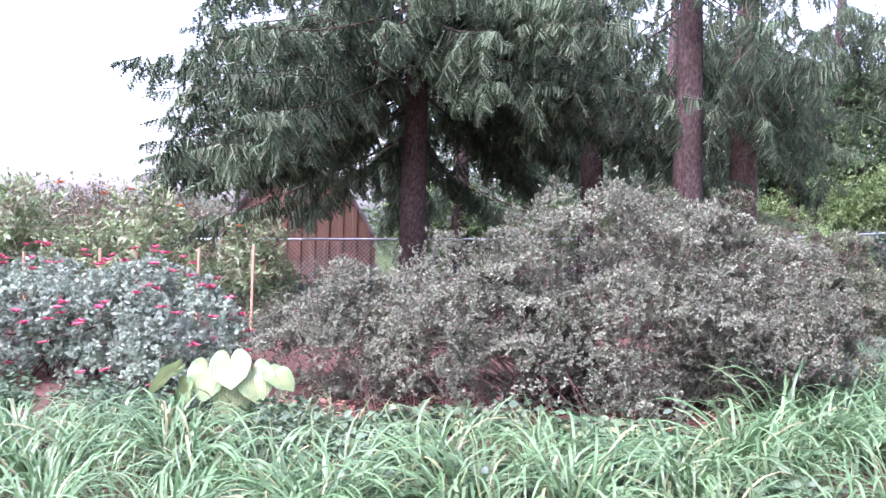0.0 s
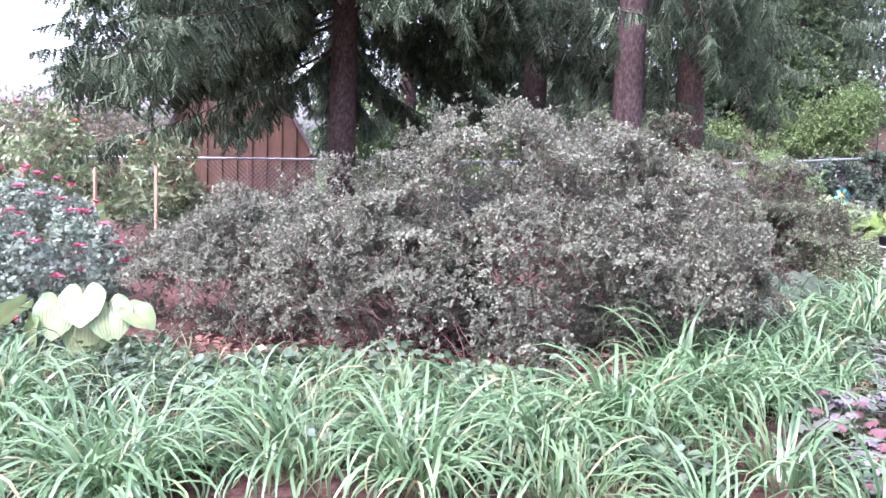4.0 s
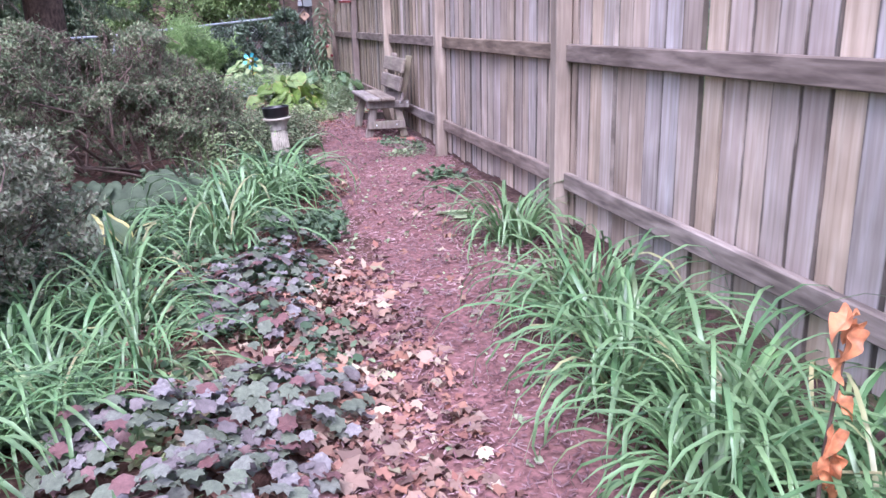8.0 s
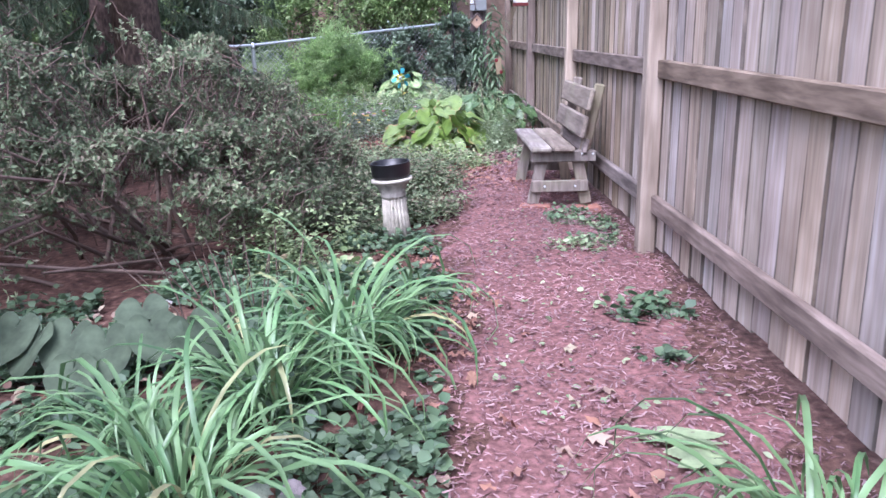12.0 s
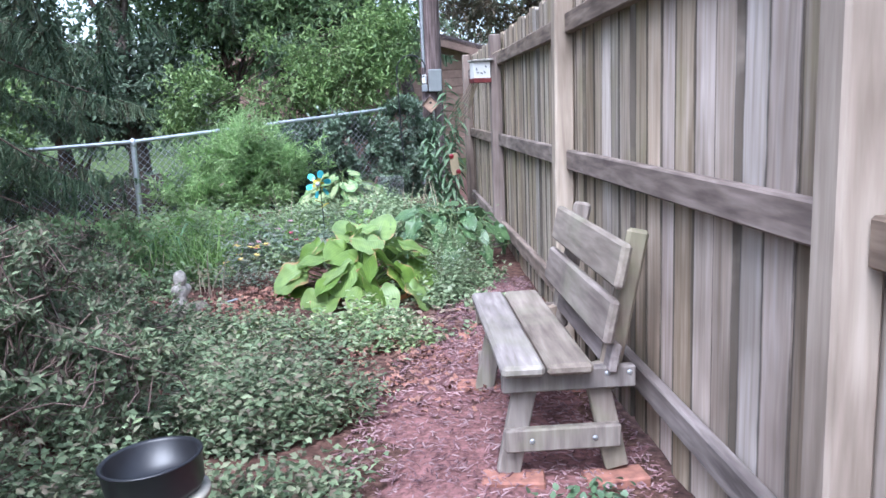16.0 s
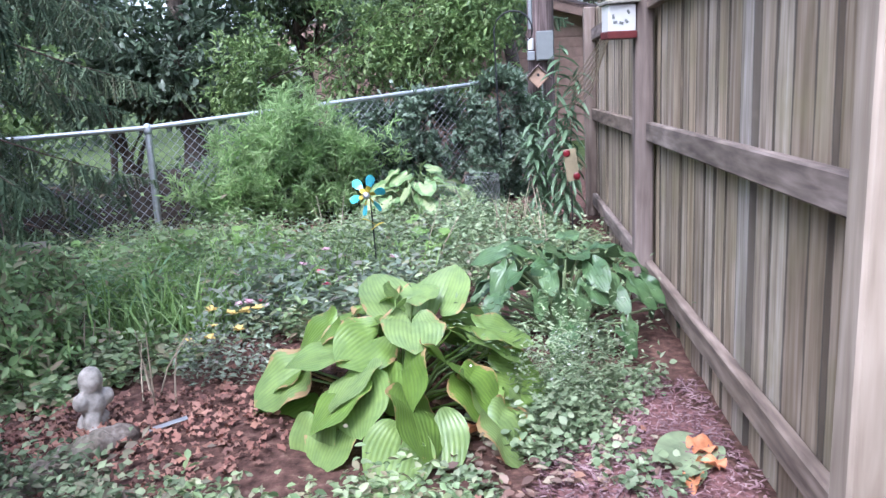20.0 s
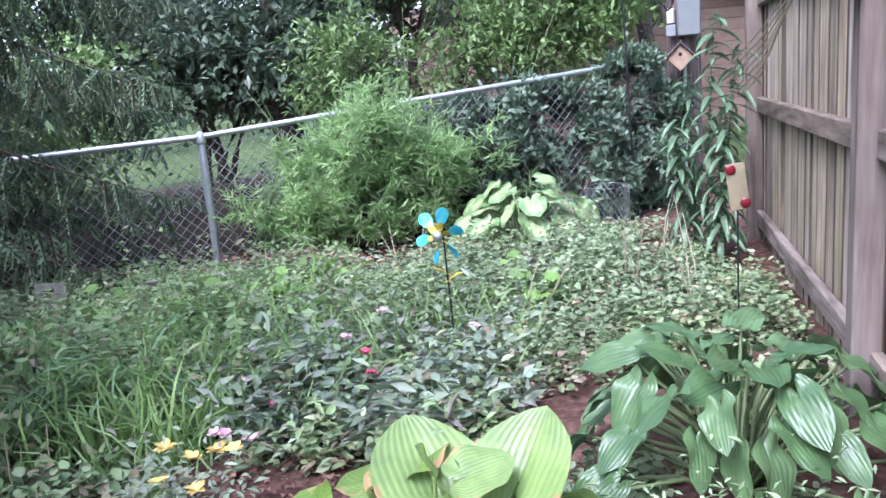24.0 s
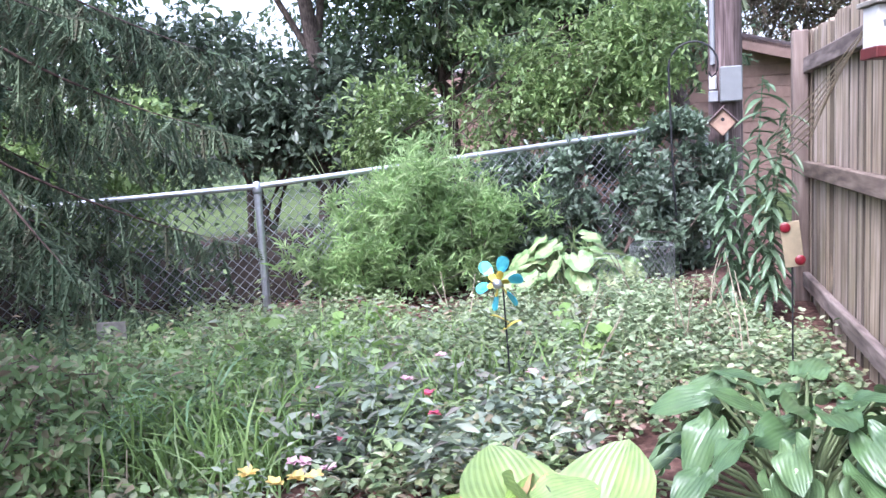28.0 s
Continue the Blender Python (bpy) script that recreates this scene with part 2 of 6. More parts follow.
M["column"] = plain_mat("pale_cast_stone", (0.29, 0.27, 0.225), 0.85, 0, 0.35, 16, 0.4)
M["rotten_wood"] = wood_mat("rotten_log_wood", (0.1, 0.08, 0.062), (0.18, 0.15, 0.12), (0.28, 0.245, 0.2), scale=(12, 12, 12), green=(0.12, 0.13, 0.06))
M["statue"] = plain_mat("grey_cast_stone", (0.33, 0.3, 0.265), 0.9, 0, 0.45, 18, 0.4)
M["grey_box"] = plain_mat("grey_enamel", (0.17, 0.18, 0.18), 0.5, 0.2, 0.08)
M["conduit"] = plain_mat("pale_conduit", (0.24, 0.25, 0.26), 0.4, 0.3, 0.08)
M["birch"] = plain_mat("new_pine_board", (0.32, 0.21, 0.15), 0.75, 0, 0.15, 20)
M["redwood"] = plain_mat("dark_red_paint", (0.1, 0.018, 0.018), 0.55, 0, 0.25, 20)
M["white"] = plain_mat("white_paint", (0.5, 0.5, 0.48), 0.55, 0, 0.06)
M["siding"] = plain_mat("pink_brown_siding", (0.26, 0.175, 0.14), 0.85, 0, 0.2, 6)
M["roof"] = plain_mat("dark_shingle", (0.11, 0.085, 0.085), 0.9, 0, 0.3, 10)
M["shed"] = plain_mat("rusty_brown_sheet", (0.115, 0.062, 0.038), 0.65, 0.1, 0.3, 3)
M["soil"] = plain_mat("dark_soil", (0.032, 0.025, 0.019), 0.95, 0, 0.5, 18, 0.8, 0.1)
M["mulch"] = plain_mat("red_brown_mulch", (0.16, 0.082, 0.078), 0.95, 0, 0.5, 40, 0.9, 0.1)
M["bark"] = wood_mat("spruce_bark", (0.036, 0.027, 0.025), (0.08, 0.058, 0.052), (0.14, 0.105, 0.095), scale=(10, 10, 5), grain=14)
M["greybark"] = wood_mat("grey_brown_bark", (0.04, 0.032, 0.026), (0.09, 0.072, 0.06), (0.16, 0.13, 0.11), scale=(10, 10, 3))
M["twig"] = plain_mat("brown_twig", (0.11, 0.075, 0.06), 0.85, 0, 0.35, 20)

# ---- mesh helpers ----
RNG = np.random.default_rng(7)


def ground_z(x, y):
    """Height of the garden: rises gently along the path and falls away on the far side of the shrubs."""
    x, y = np.asarray(x, float), np.asarray(y, float)
    return -0.1 + 0.021 * np.clip(y, -3, 17) + 0.045 * np.clip(x, -11, 0) + 0.012 * np.sin(3.1 * x + 1.3 * y) + 0.01 * np.sin(2.3 * y - 1.9 * x)


def gz(x, y):
    return float(ground_z(x, y))


def raw_mesh(name, V, F, mat, smooth=True):
    """A mesh from an array of points and an array of faces with equal corner counts."""
    V, F = np.asarray(V, np.float32).reshape(-1, 3), np.asarray(F, np.int32)
    me = bpy.data.meshes.new(name)
    me.vertices.add(len(V))
    me.vertices.foreach_set("co", V.ravel())
    k = F.shape[1]
    me.loops.add(F.size)
    me.loops.foreach_set("vertex_index", F.ravel())
    me.polygons.add(len(F))
    me.polygons.foreach_set("loop_start", np.arange(0, F.size, k, dtype=np.int32))
    me.polygons.foreach_set("use_smooth", np.full(len(F), smooth))
    me.update(calc_edges=True)
    me.materials.append(mat)
    return me


def put(name, me, parent=None, label=""):
    ob = new(name, me)
    if parent is not None:
        ob.parent = parent
    if label:
        ob["label"] = label
    return ob


def part(name, bm, mat, parent=None, label="", smooth=False):
    me = bpy.data.meshes.new(name)
    bm.to_mesh(me)
    bm.free()
    me.materials.append(mat)
    if smooth:
        me.shade_smooth()
    return put(name, me, parent, label)


def empty(name, x=0, y=0, z=0, rz=0, label="", category="", group="", kind=""):
    ob = new(name)
    ob.matrix_basis = pose(x, y, z, 0, 0, rz)
    ob.empty_display_size = 0.1
    return tagged(ob, label, category, group, kind)


def box(bm, size, m=None, bev=0.004):
    """A bevelled box of that size about the pose m."""
    r = bmesh.ops.create_cube(bm, size=1.0)
    bmesh.ops.scale(bm, vec=size, verts=r["verts"])
    if bev:
        edges = list({e for v in r["verts"] for e in v.link_edges})
        out = bmesh.ops.bevel(bm, geom=edges, offset=min(bev, min(size) * 0.3), segments=1, affect="EDGES")
        verts = list({v for f in out["faces"] for v in f.verts} | {v for v in r["verts"] if v.is_valid})
    else:
        verts = r["verts"]
    if m is not None:
        bmesh.ops.transform(bm, matrix=m, verts=[v for v in verts if v.is_valid])
    return bm


def boxed(size, m=None, bev=0.004):
    return box(bmesh.new(), size, m, bev)


def lathe(profile, n=24, bm=None, flute=0.0, flutes=0):
    """A turned body from (radius, z) pairs; flutes cut into it where asked."""
    bm = bm or bmesh.new()
    rings = []
    for r, z in profile:
        ring = []
        for i in range(n):
            a = 2 * math.pi * i / n
            rr = r - (flute * (0.5 + 0.5 * math.cos(flutes * a)) if flutes else 0)
            ring.append(bm.verts.new((rr * math.cos(a), rr * math.sin(a), z)))
        rings.append(ring)
    for a, b in zip(rings, rings[1:]):
        for i in range(n):
            bm.faces.new((a[i], a[(i + 1) % n], b[(i + 1) % n], b[i]))
    bm.faces.new(list(reversed(rings[0])))
    bm.faces.new(rings[-1])
    return bm


def tubes(paths, sides=6):
    """Points and faces of tapered tubes: each path is a list of (x, y, z, radius)."""
    V, F, base = [], [], 0
    for path in paths:
        P = np.asarray(path, float)
        if len(P) < 2:
            continue
        d = np.gradient(P[:, :3], axis=0)
        d /= np.linalg.norm(d, axis=1, keepdims=True) + 1e-9
        ref = np.where(np.abs(d[:, 2:3]) > 0.9, [[1.0, 0, 0]], [[0, 0, 1.0]])
        u = np.cross(d, ref)
        u /= np.linalg.norm(u, axis=1, keepdims=True) + 1e-9
        w = np.cross(d, u)
        a = np.arange(sides) * 2 * np.pi / sides
        ring = P[:, None, :3] + P[:, None, 3:4] * (np.cos(a)[None, :, None] * u[:, None] + np.sin(a)[None, :, None] * w[:, None])
        V.append(ring.reshape(-1, 3))
        k = len(P)
        i, j = np.meshgrid(np.arange(k - 1), np.arange(sides), indexing="ij")
        j2 = (j + 1) % sides
        F.append(np.stack([base + i * sides + j, base + i * sides + j2, base + (i + 1) * sides + j2, base + (i + 1) * sides + j], -1).reshape(-1, 4))
        base += k * sides
    return np.concatenate(V), np.concatenate(F)


def tube_part(name, paths, mat, parent=None, sides=6, label=""):
    V, F = tubes(paths, sides)
    return put(name, raw_mesh(name, V, F, mat), parent, label)


# leaf outlines: points (across, along, up) and triangles, for a leaf of length 1
DIAMOND = (np.array([(0, 0, 0), (-0.5, 0.5, 0.12), (0.5, 0.5, 0.12), (0, 1, -0.02)]), np.array([(0, 2, 3), (0, 3, 1)]))
OVAL = (np.array([(0, 0, 0), (-0.42, 0.28, 0.07), (0.42, 0.28, 0.07), (-0.46, 0.62, 0.06), (0.46, 0.62, 0.06), (0, 1, -0.1)]),
        np.array([(0, 2, 4), (0, 4, 5), (0, 5, 3), (0, 3, 1)]))
LOBED = (np.array([(0, 0.45, 0.0)] + [((0.5 if i % 2 == 0 else 0.37) * math.sin(a), 0.47 - (0.5 if i % 2 == 0 else 0.37) * math.cos(a), 0.07 * (1 if i % 2 else -0.6)) for i, a in enumerate([2 * math.pi * k / 14 for k in range(14)])]),
         np.array([(0, 1 + i, 1 + (i + 1) % 14) for i in range(14)]))
CRUMPLE = (np.array([(0, 0.45, 0.1)] + [((0.5 - 0.1 * (i % 3)) * math.sin(2 * math.pi * i / 9), 0.47 - (0.52 - 0.13 * ((i + 1) % 3)) * math.cos(2 * math.pi * i / 9), (0.14, -0.05, 0.2, -0.02, 0.1)[i % 5]) for i in range(9)]),
           np.array([(0, 1 + i, 1 + (i + 1) % 9) for i in range(9)]))


def brush_form(n=5, w=0.5):
    """A shoot set with needles: a thin spine with teeth on four sides, in one piece."""
    V, F = [(0, i / n, 0) for i in range(n + 1)], []
    for k, (ax, up) in enumerate(((1, 0.3), (-1, 0.3), (0.2, -0.9))):
        for i in range(n):
            r = w * (1 - 0.45 * (i / n) ** 2)
            V.append((ax * r, (i + 1.25) / n, up * r * 0.16))
            F.append((i, i + 1, len(V) - 1))
    return np.array(V), np.array(F)


BRUSH = brush_form()


def unit(v):
    return v / (np.linalg.norm(v, axis=-1, keepdims=True) + 1e-9)


def leaf_arrays(pos, along, length, width, form, flat=None):
    """Leaves at pos pointing along, faces turned towards flat (or any way)."""
    n = len(pos)
    d = unit(along)
    ref = flat if flat is not None else RNG.normal(size=(n, 3))
    s = unit(np.cross(d, ref))
    u = np.cross(s, d)
    T, F = form
    length, width = np.broadcast_to(length, n)[:, None, None], np.broadcast_to(width, n)[:, None, None]
    V = pos[:, None] + s[:, None] * T[None, :, 0:1] * width + d[:, None] * T[None, :, 1:2] * length + u[:, None] * T[None, :, 2:3] * length
    faces = (F[None] + (np.arange(n) * len(T))[:, None, None]).reshape(-1, F.shape[1])
    return V.reshape(-1, 3), faces


def leaf_part(name, pos, along, length, width, form, mat, parent=None, flat=None, label=""):
    V, F = leaf_arrays(pos, along, length, width, form, flat)
    return put(name, raw_mesh(name, V, F, mat), parent, label)


def blob_points(blobs, n, shell=0.35):
    """Points in the outer shell of a union of ellipsoids (x, y, z, rx, ry, rz), with the outward way."""
    B = np.asarray(blobs, float)
    w = B[:, 3] * B[:, 4] + B[:, 3] * B[:, 5] + B[:, 4] * B[:, 5]
    k = RNG.choice(len(B), size=n * 2, p=w / w.sum())
    d = unit(RNG.normal(size=(n * 2, 3)))
    r = 1 - shell * RNG.random((n * 2, 1)) ** 1.5
    p = B[k, :3] + d * r * B[k, 3:]
    inside = np.zeros(len(p), bool)
    for i in range(len(B)):
        q = ((p - B[i, :3]) / B[i, 3:])
        inside |= ((q ** 2).sum(1) < (1 - shell) ** 2) & (k != i)
    keep = ~inside
    return p[keep][:n], unit(d / B[k, 3:])[keep][:n]


def bumps(p, scale, seed=0.0):
    return np.array([noise.noise(Vector((a * scale + seed, b * scale, c * scale))) for a, b, c in p])

# ---- ground ----
def ground_sheet():
    def axis(lo, hi, step, far):
        a = list(np.arange(lo, hi, step))
        out, s = [], step
        x = hi
        while x < far:
            out.append(x)
            s *= 1.35
            x += s
        left, s, x = [], step, lo
        while x > -far:
            s *= 1.35
            x -= s
            left.append(x)
        return np.array(left[::-1] + a + out + [far])
    xs, ys = axis(-9, 6, 0.12, 600), axis(-4, 20, 0.12, 600)
    X, Y = np.meshgrid(xs, ys)
    Z = ground_z(X, Y)
    near = (np.abs(X) < 10) & (Y < 21)
    Z += np.where(near, 0.012 * RNG.random(X.shape), 0)
    V = np.stack([X, Y, Z], -1).reshape(-1, 3)
    w = len(xs)
    i, j = np.meshgrid(np.arange(len(ys) - 1), np.arange(w - 1), indexing="ij")
    F = np.stack([i * w + j, i * w + j + 1, (i + 1) * w + j + 1, (i + 1) * w + j], -1).reshape(-1, 4)
    m, N, L, b = base_mat("garden_soil", 0.95, 0.1)
    n1 = noise_tex(N, L, 26, 6, coords(N, L))
    r1 = ramp(N, [(0.3, (0.035, 0.02, 0.016)), (0.55, (0.1, 0.055, 0.043)), (0.75, (0.2, 0.125, 0.1))])
    L.new(n1.outputs[0], r1.inputs[0])
    # lawn begins past the wire fence
    geo = N.new("ShaderNodeNewGeometry")
    dot = N.new("ShaderNodeVectorMath")
    dot.operation = "DOT_PRODUCT"
    dot.inputs[1].default_value = (-0.53, 0.848, 0)
    L.new(geo.outputs["Position"], dot.inputs[0])
    f = N.new("ShaderNodeMapRange")
    f.inputs[1].default_value, f.inputs[2].default_value = 21.0, 22.5
    L.new(dot.outputs["Value"], f.inputs[0])
    # and lies outside the board fence and on the near side of the beds
    sep = N.new("ShaderNodeSeparateXYZ")
    L.new(geo.outputs["Position"], sep.inputs[0])
    lawn = f.outputs[0]
    for axis, lo, hi in (("X", 3.25, 3.5), ("Y", 1.6, 1.1), ("X", -9.5, -10.5)):
        g = N.new("ShaderNodeMapRange")
        g.inputs[1].default_value, g.inputs[2].default_value = lo, hi
        L.new(sep.outputs[axis], g.inputs[0])
        top = N.new("ShaderNodeMath")
        top.operation = "MAXIMUM"
        L.new(lawn, top.inputs[0])
        L.new(g.outputs[0], top.inputs[1])
        lawn = top.outputs[0]
    n2 = noise_tex(N, L, 5, 5, coords(N, L))
    r2 = ramp(N, [(0.3, (0.03, 0.042, 0.017)), (0.52, (0.055, 0.078, 0.025)), (0.7, (0.11, 0.15, 0.05))])
    L.new(n2.outputs[0], r2.inputs[0])
    L.new(mixc(N, L, lawn, r1.outputs[0], r2.outputs[0]), b.inputs["Base Color"])
    bump(N, L, b, n1.outputs[0], 0.7, 0.02)
    return tagged(put("ground", raw_mesh("ground", V, F, m)), "dark garden soil and litter with lawn round the beds", "ground", kind="structure")


ground_sheet()

PATH_LEFT = ((-1.0, 0.7), (3.0, 1.35), (4.2, 1.5), (5.5, 1.72), (6.5, 1.85), (8.2, 1.95), (9.6, 1.93), (11.0, 2.2), (12.0, 2.45), (13.0, 2.7))
PATH_RIGHT = ((-1.0, 2.6), (3.0, 2.55), (5.5, 2.7), (6.5, 3.06), (13.0, 3.06))


def path_side(y, side):
    return np.interp(y, [p[0] for p in side], [p[1] for p in side])


def path_mid(y):
    return (path_side(y, PATH_LEFT) + path_side(y, PATH_RIGHT)) / 2


def path_half(y):
    return (path_side(y, PATH_RIGHT) - path_side(y, PATH_LEFT)) / 2


def mulch_path():
    ys = np.arange(-1, 13, 0.08)
    n = 13
    V = []
    for y in ys:
        for k in range(n):
            s = k / (n - 1) * 2 - 1
            edge = 0.07 * math.sin(y * 3.7 + s) + 0.05 * math.sin(y * 8.3 - 2 * s)
            x = path_mid(y) + s * (path_half(y) + edge)
            V.append((x, y, gz(x, y) + 0.02 * (1 - s * s) - 0.004 + 0.014 * RNG.random() * (1 - s * s)))
    i, j = np.meshgrid(np.arange(len(ys) - 1), np.arange(n - 1), indexing="ij")
    F = np.stack([i * n + j, i * n + j + 1, (i + 1) * n + j + 1, (i + 1) * n + j], -1).reshape(-1, 4)
    ob = put("path", raw_mesh("path", V, F, M["mulch"]))
    return tagged(ob, "narrow red-brown bark mulch garden path", "path", kind="structure")


mulch_path()

# ---- wooden fence ----
POSTS = (-1.14, 1.36, 3.86, 6.36, 8.98, 11.36, 13.87, 16.37)
XF = 3.0


def wood_fence():
    f = empty("wooden_fence", XF, 0, 0, label="tall weathered grey-brown board fence with square posts", category="fence", kind="structure")
    f.name = "wall_fence"
    for k, y in enumerate(POSTS):
        z0, z1 = gz(XF, y) - 0.1, 1.87 + (0.01 if k % 2 else -0.01)
        bm = boxed((0.09, 0.09, z1 - z0), pose(0.05, y, (z0 + z1) / 2, 0.3 * math.sin(k * 3), 0.4 * math.cos(k * 5), 0), 0.008)
        part("post", bm, M["post_brown" if y > 13 else "post"], f)
    for a, b in zip(POSTS, POSTS[1:]):
        for z, h in ((0.38, 0.09), (1.06, 0.09), (1.67, 0.09)):
            tilt = RNG.normal(0, 0.15)
            part("rail", boxed((0.04, b - a - 0.1, h), pose(0.075, (a + b) / 2, z, tilt, 0, 0), 0.006), M["rail"], f)
    protos = []
    for w in (0.13, 0.135, 0.139):
        bm = bmesh.new()
        c = 0.022
        v = [(-0.01, s * w / 2, z) for s, z in ((-1, 0), (1, 0), (1, 1.72 - c), (0.75, 1.72), (-0.75, 1.72), (-1, 1.72 - c))]
        face = bm.faces.new([bm.verts.new(p) for p in v])
        ext = bmesh.ops.extrude_face_region(bm, geom=[face])
        bmesh.ops.translate(bm, vec=(0.02, 0, 0), verts=[g for g in ext["geom"] if isinstance(g, bmesh.types.BMVert)])
        bmesh.ops.recalc_face_normals(bm, faces=bm.faces)
        me = bpy.data.meshes.new("board")
        bm.to_mesh(me)
        bm.free()
        me.materials.append(M["fence"])
        protos.append(me)
    damp = []
    for me in protos:
        me = me.copy()
        me.materials.clear()
        me.materials.append(M["fence_damp"])
        damp.append(me)
    y = -1.1
    while y < 16.5:
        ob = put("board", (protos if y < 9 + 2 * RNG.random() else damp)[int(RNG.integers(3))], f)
        ob.matrix_basis = pose(0.113 + RNG.uniform(-0.005, 0.008), y, 0.15 + RNG.normal(0, 0.008), RNG.normal(0, 0.25), 0, RNG.normal(0, 2.2))
        y += 0.143 + RNG.normal(0, 0.003)
    return f


wood_fence()

# ---- bench ----
def bench():
    x0, y0, y1 = 2.56, 9.93, 10.93
    z = gz(2.7, 10.4)
    b = empty("garden_bench", 0, 0, 0, label="small weathered grey wooden garden bench against the fence", category="bench")
    top = z + 0.42
    for cx, w in ((x0 + 0.068, 0.132), (x0 + 0.212, 0.14)):
        part("seat_plank", boxed((w, y1 - y0, 0.038), pose(cx, (y0 + y1) / 2, top - 0.019), 0.012), M["bench"], b)
    for cz, dx in ((0.535, 0.4), (0.705, 0.435)):
        part("back_plank", boxed((0.034, y1 - y0 - 0.02, 0.14), pose(x0 + dx - 0.06, (y0 + y1) / 2, z + cz, 0, 12, 0), 0.012), M["bench"], b)
    part("back_brace", boxed((0.03, y1 - y0 - 0.1, 0.09), pose(x0 + 0.36, (y0 + y1) / 2, z + 0.41, 0, 12, 0), 0.006), M["bench"], b)
    for y in (y0 + 0.09, y1 - 0.09):
        inn = 0.038 if y < 10.4 else -0.038
        part("seat_support", boxed((0.42, 0.038, 0.07), pose(x0 + 0.22, y, top - 0.075), 0.005), M["bench_end"], b)
        part("back_upright", boxed((0.07, 0.036, 0.52), pose(x0 + 0.4, y + inn * 1.01, z + 0.545, 0, 12, 0), 0.012), M["bench_end"], b)
        part("leg", boxed((0.075, 0.036, 0.36), pose(x0 + 0.065, y + inn, z + 0.2, 0, 12, 0), 0.005), M["bench_end"], b)
        part("leg", boxed((0.075, 0.036, 0.36), pose(x0 + 0.345, y + inn, z + 0.2, 0, -12, 0), 0.005), M["bench_end"], b)
        part("leg_brace", boxed((0.37, 0.036, 0.075), pose(x0 + 0.2, y, z + 0.15), 0.005), M["bench_end"], b)
        for bx, bz in ((0.1, 0.15), (0.3, 0.15), (0.34, 0.36), (0.41, 0.36)):
            bm = lathe([(0.0085, 0), (0.008, 0.003), (0.004, 0.005)], 10)
            bmesh.ops.transform(bm, matrix=pose(x0 + bx, y - inn * 0.5, z + bz, 90 if inn > 0 else -90, 0, 0), verts=bm.verts)
            part("bolt", bm, M["steel"], b)
    for bx, by in ((2.6, 10.02), (2.93, 10.02), (2.58, 10.84), (2.92, 10.84)):
        part_ob = part("brick", boxed((0.2, 0.1, 0.055), pose(0, 0, 0.0275), 0.005), M["brick"])
        part_ob.matrix_basis = pose(bx, by, gz(bx, by) - 0.02, 0, 0, RNG.normal(0, 8))
        tagged(part_ob, "red brick set under a bench leg", "brick", "bricks under the bench")
    return b


bench()

# ---- pedestal and bowl ----
def pedestal():
    x, y = 1.69, 9.42
    z = gz(x, y) - 0.03
    p = empty("pedestal", x, y, z, label="fluted cast stone column used as a plant stand", category="pedestal")
    p.matrix_basis = pose(x + 0.03, y, z, 0, -4, 0)
    part("shaft", lathe([(0.084, 0.008), (0.077, 0.16), (0.07, 0.3)], 120, None, 0.016, 20), M["column"], p, smooth=True)
    part("base", lathe([(0.104, -0.06), (0.11, -0.04), (0.11, -0.01), (0.095, 0.0), (0.082, 0.01)], 28), M["column"], p, smooth=True)
    part("capital", lathe([(0.07, 0.295), (0.078, 0.308), (0.072, 0.316), (0.085, 0.355), (0.106, 0.385), (0.11, 0.39)], 48, None, 0.006, 12), M["plaster"], p, "mossy moulded capital", smooth=True)
    part("rim", lathe([(0.108, 0.388), (0.12, 0.392), (0.12, 0.404), (0.11, 0.408), (0.02, 0.408)], 32), M["column"], p, "pale moulded rim", smooth=True)
    bowl = part("bowl", lathe([(0.09, 0.0), (0.102, 0.006), (0.11, 0.02), (0.114, 0.084), (0.118, 0.088), (0.111, 0.091), (0.105, 0.084), (0.1, 0.03), (0.01, 0.02)], 40), M["black"], smooth=True)
    bowl.matrix_basis = pose(x + 0.03, y, z, 0, -4, 0) @ pose(0, 0, 0.409)
    tagged(bowl, "empty black plastic bowl on the pedestal", "bowl")


pedestal()

# ---- plants ----
M["daylily"] = leaf_mat("strap_leaf_green", [(0.044, 0.115, 0.03), (0.085, 0.195, 0.06), (0.14, 0.28, 0.09), (0.1, 0.205, 0.065), (0.2, 0.33, 0.125), (0.115, 0.24, 0.08), (0.4, 0.36, 0.15)], 0.34, 0.28, spec=0.45, tones=(3.0, 0.6, 1.3), dull=0.12)
M["hosta"] = rib_mat("hosta_leaf", [(0.125, 0.215, 0.03), (0.165, 0.265, 0.05), (0.22, 0.315, 0.105), (0.14, 0.24, 0.03)], veins=44.0, furrow=0.94, margin=((0.4, 0.27, 0.13), 1.41, 0.75, 0.95), asp=1.08, through_light=0.34, rough=0.36, spec=0.5, dull=0.05)
M["azalea"] = leaf_mat("azalea_leaf", [(0.137, 0.168, 0.084), (0.184, 0.215, 0.113), (0.22, 0.252, 0.142), (0.2, 0.17, 0.11), (0.257, 0.284, 0.168)], 0.7, 0.25, spec=0.12, tones=(4.0, 0.72, 1.2))
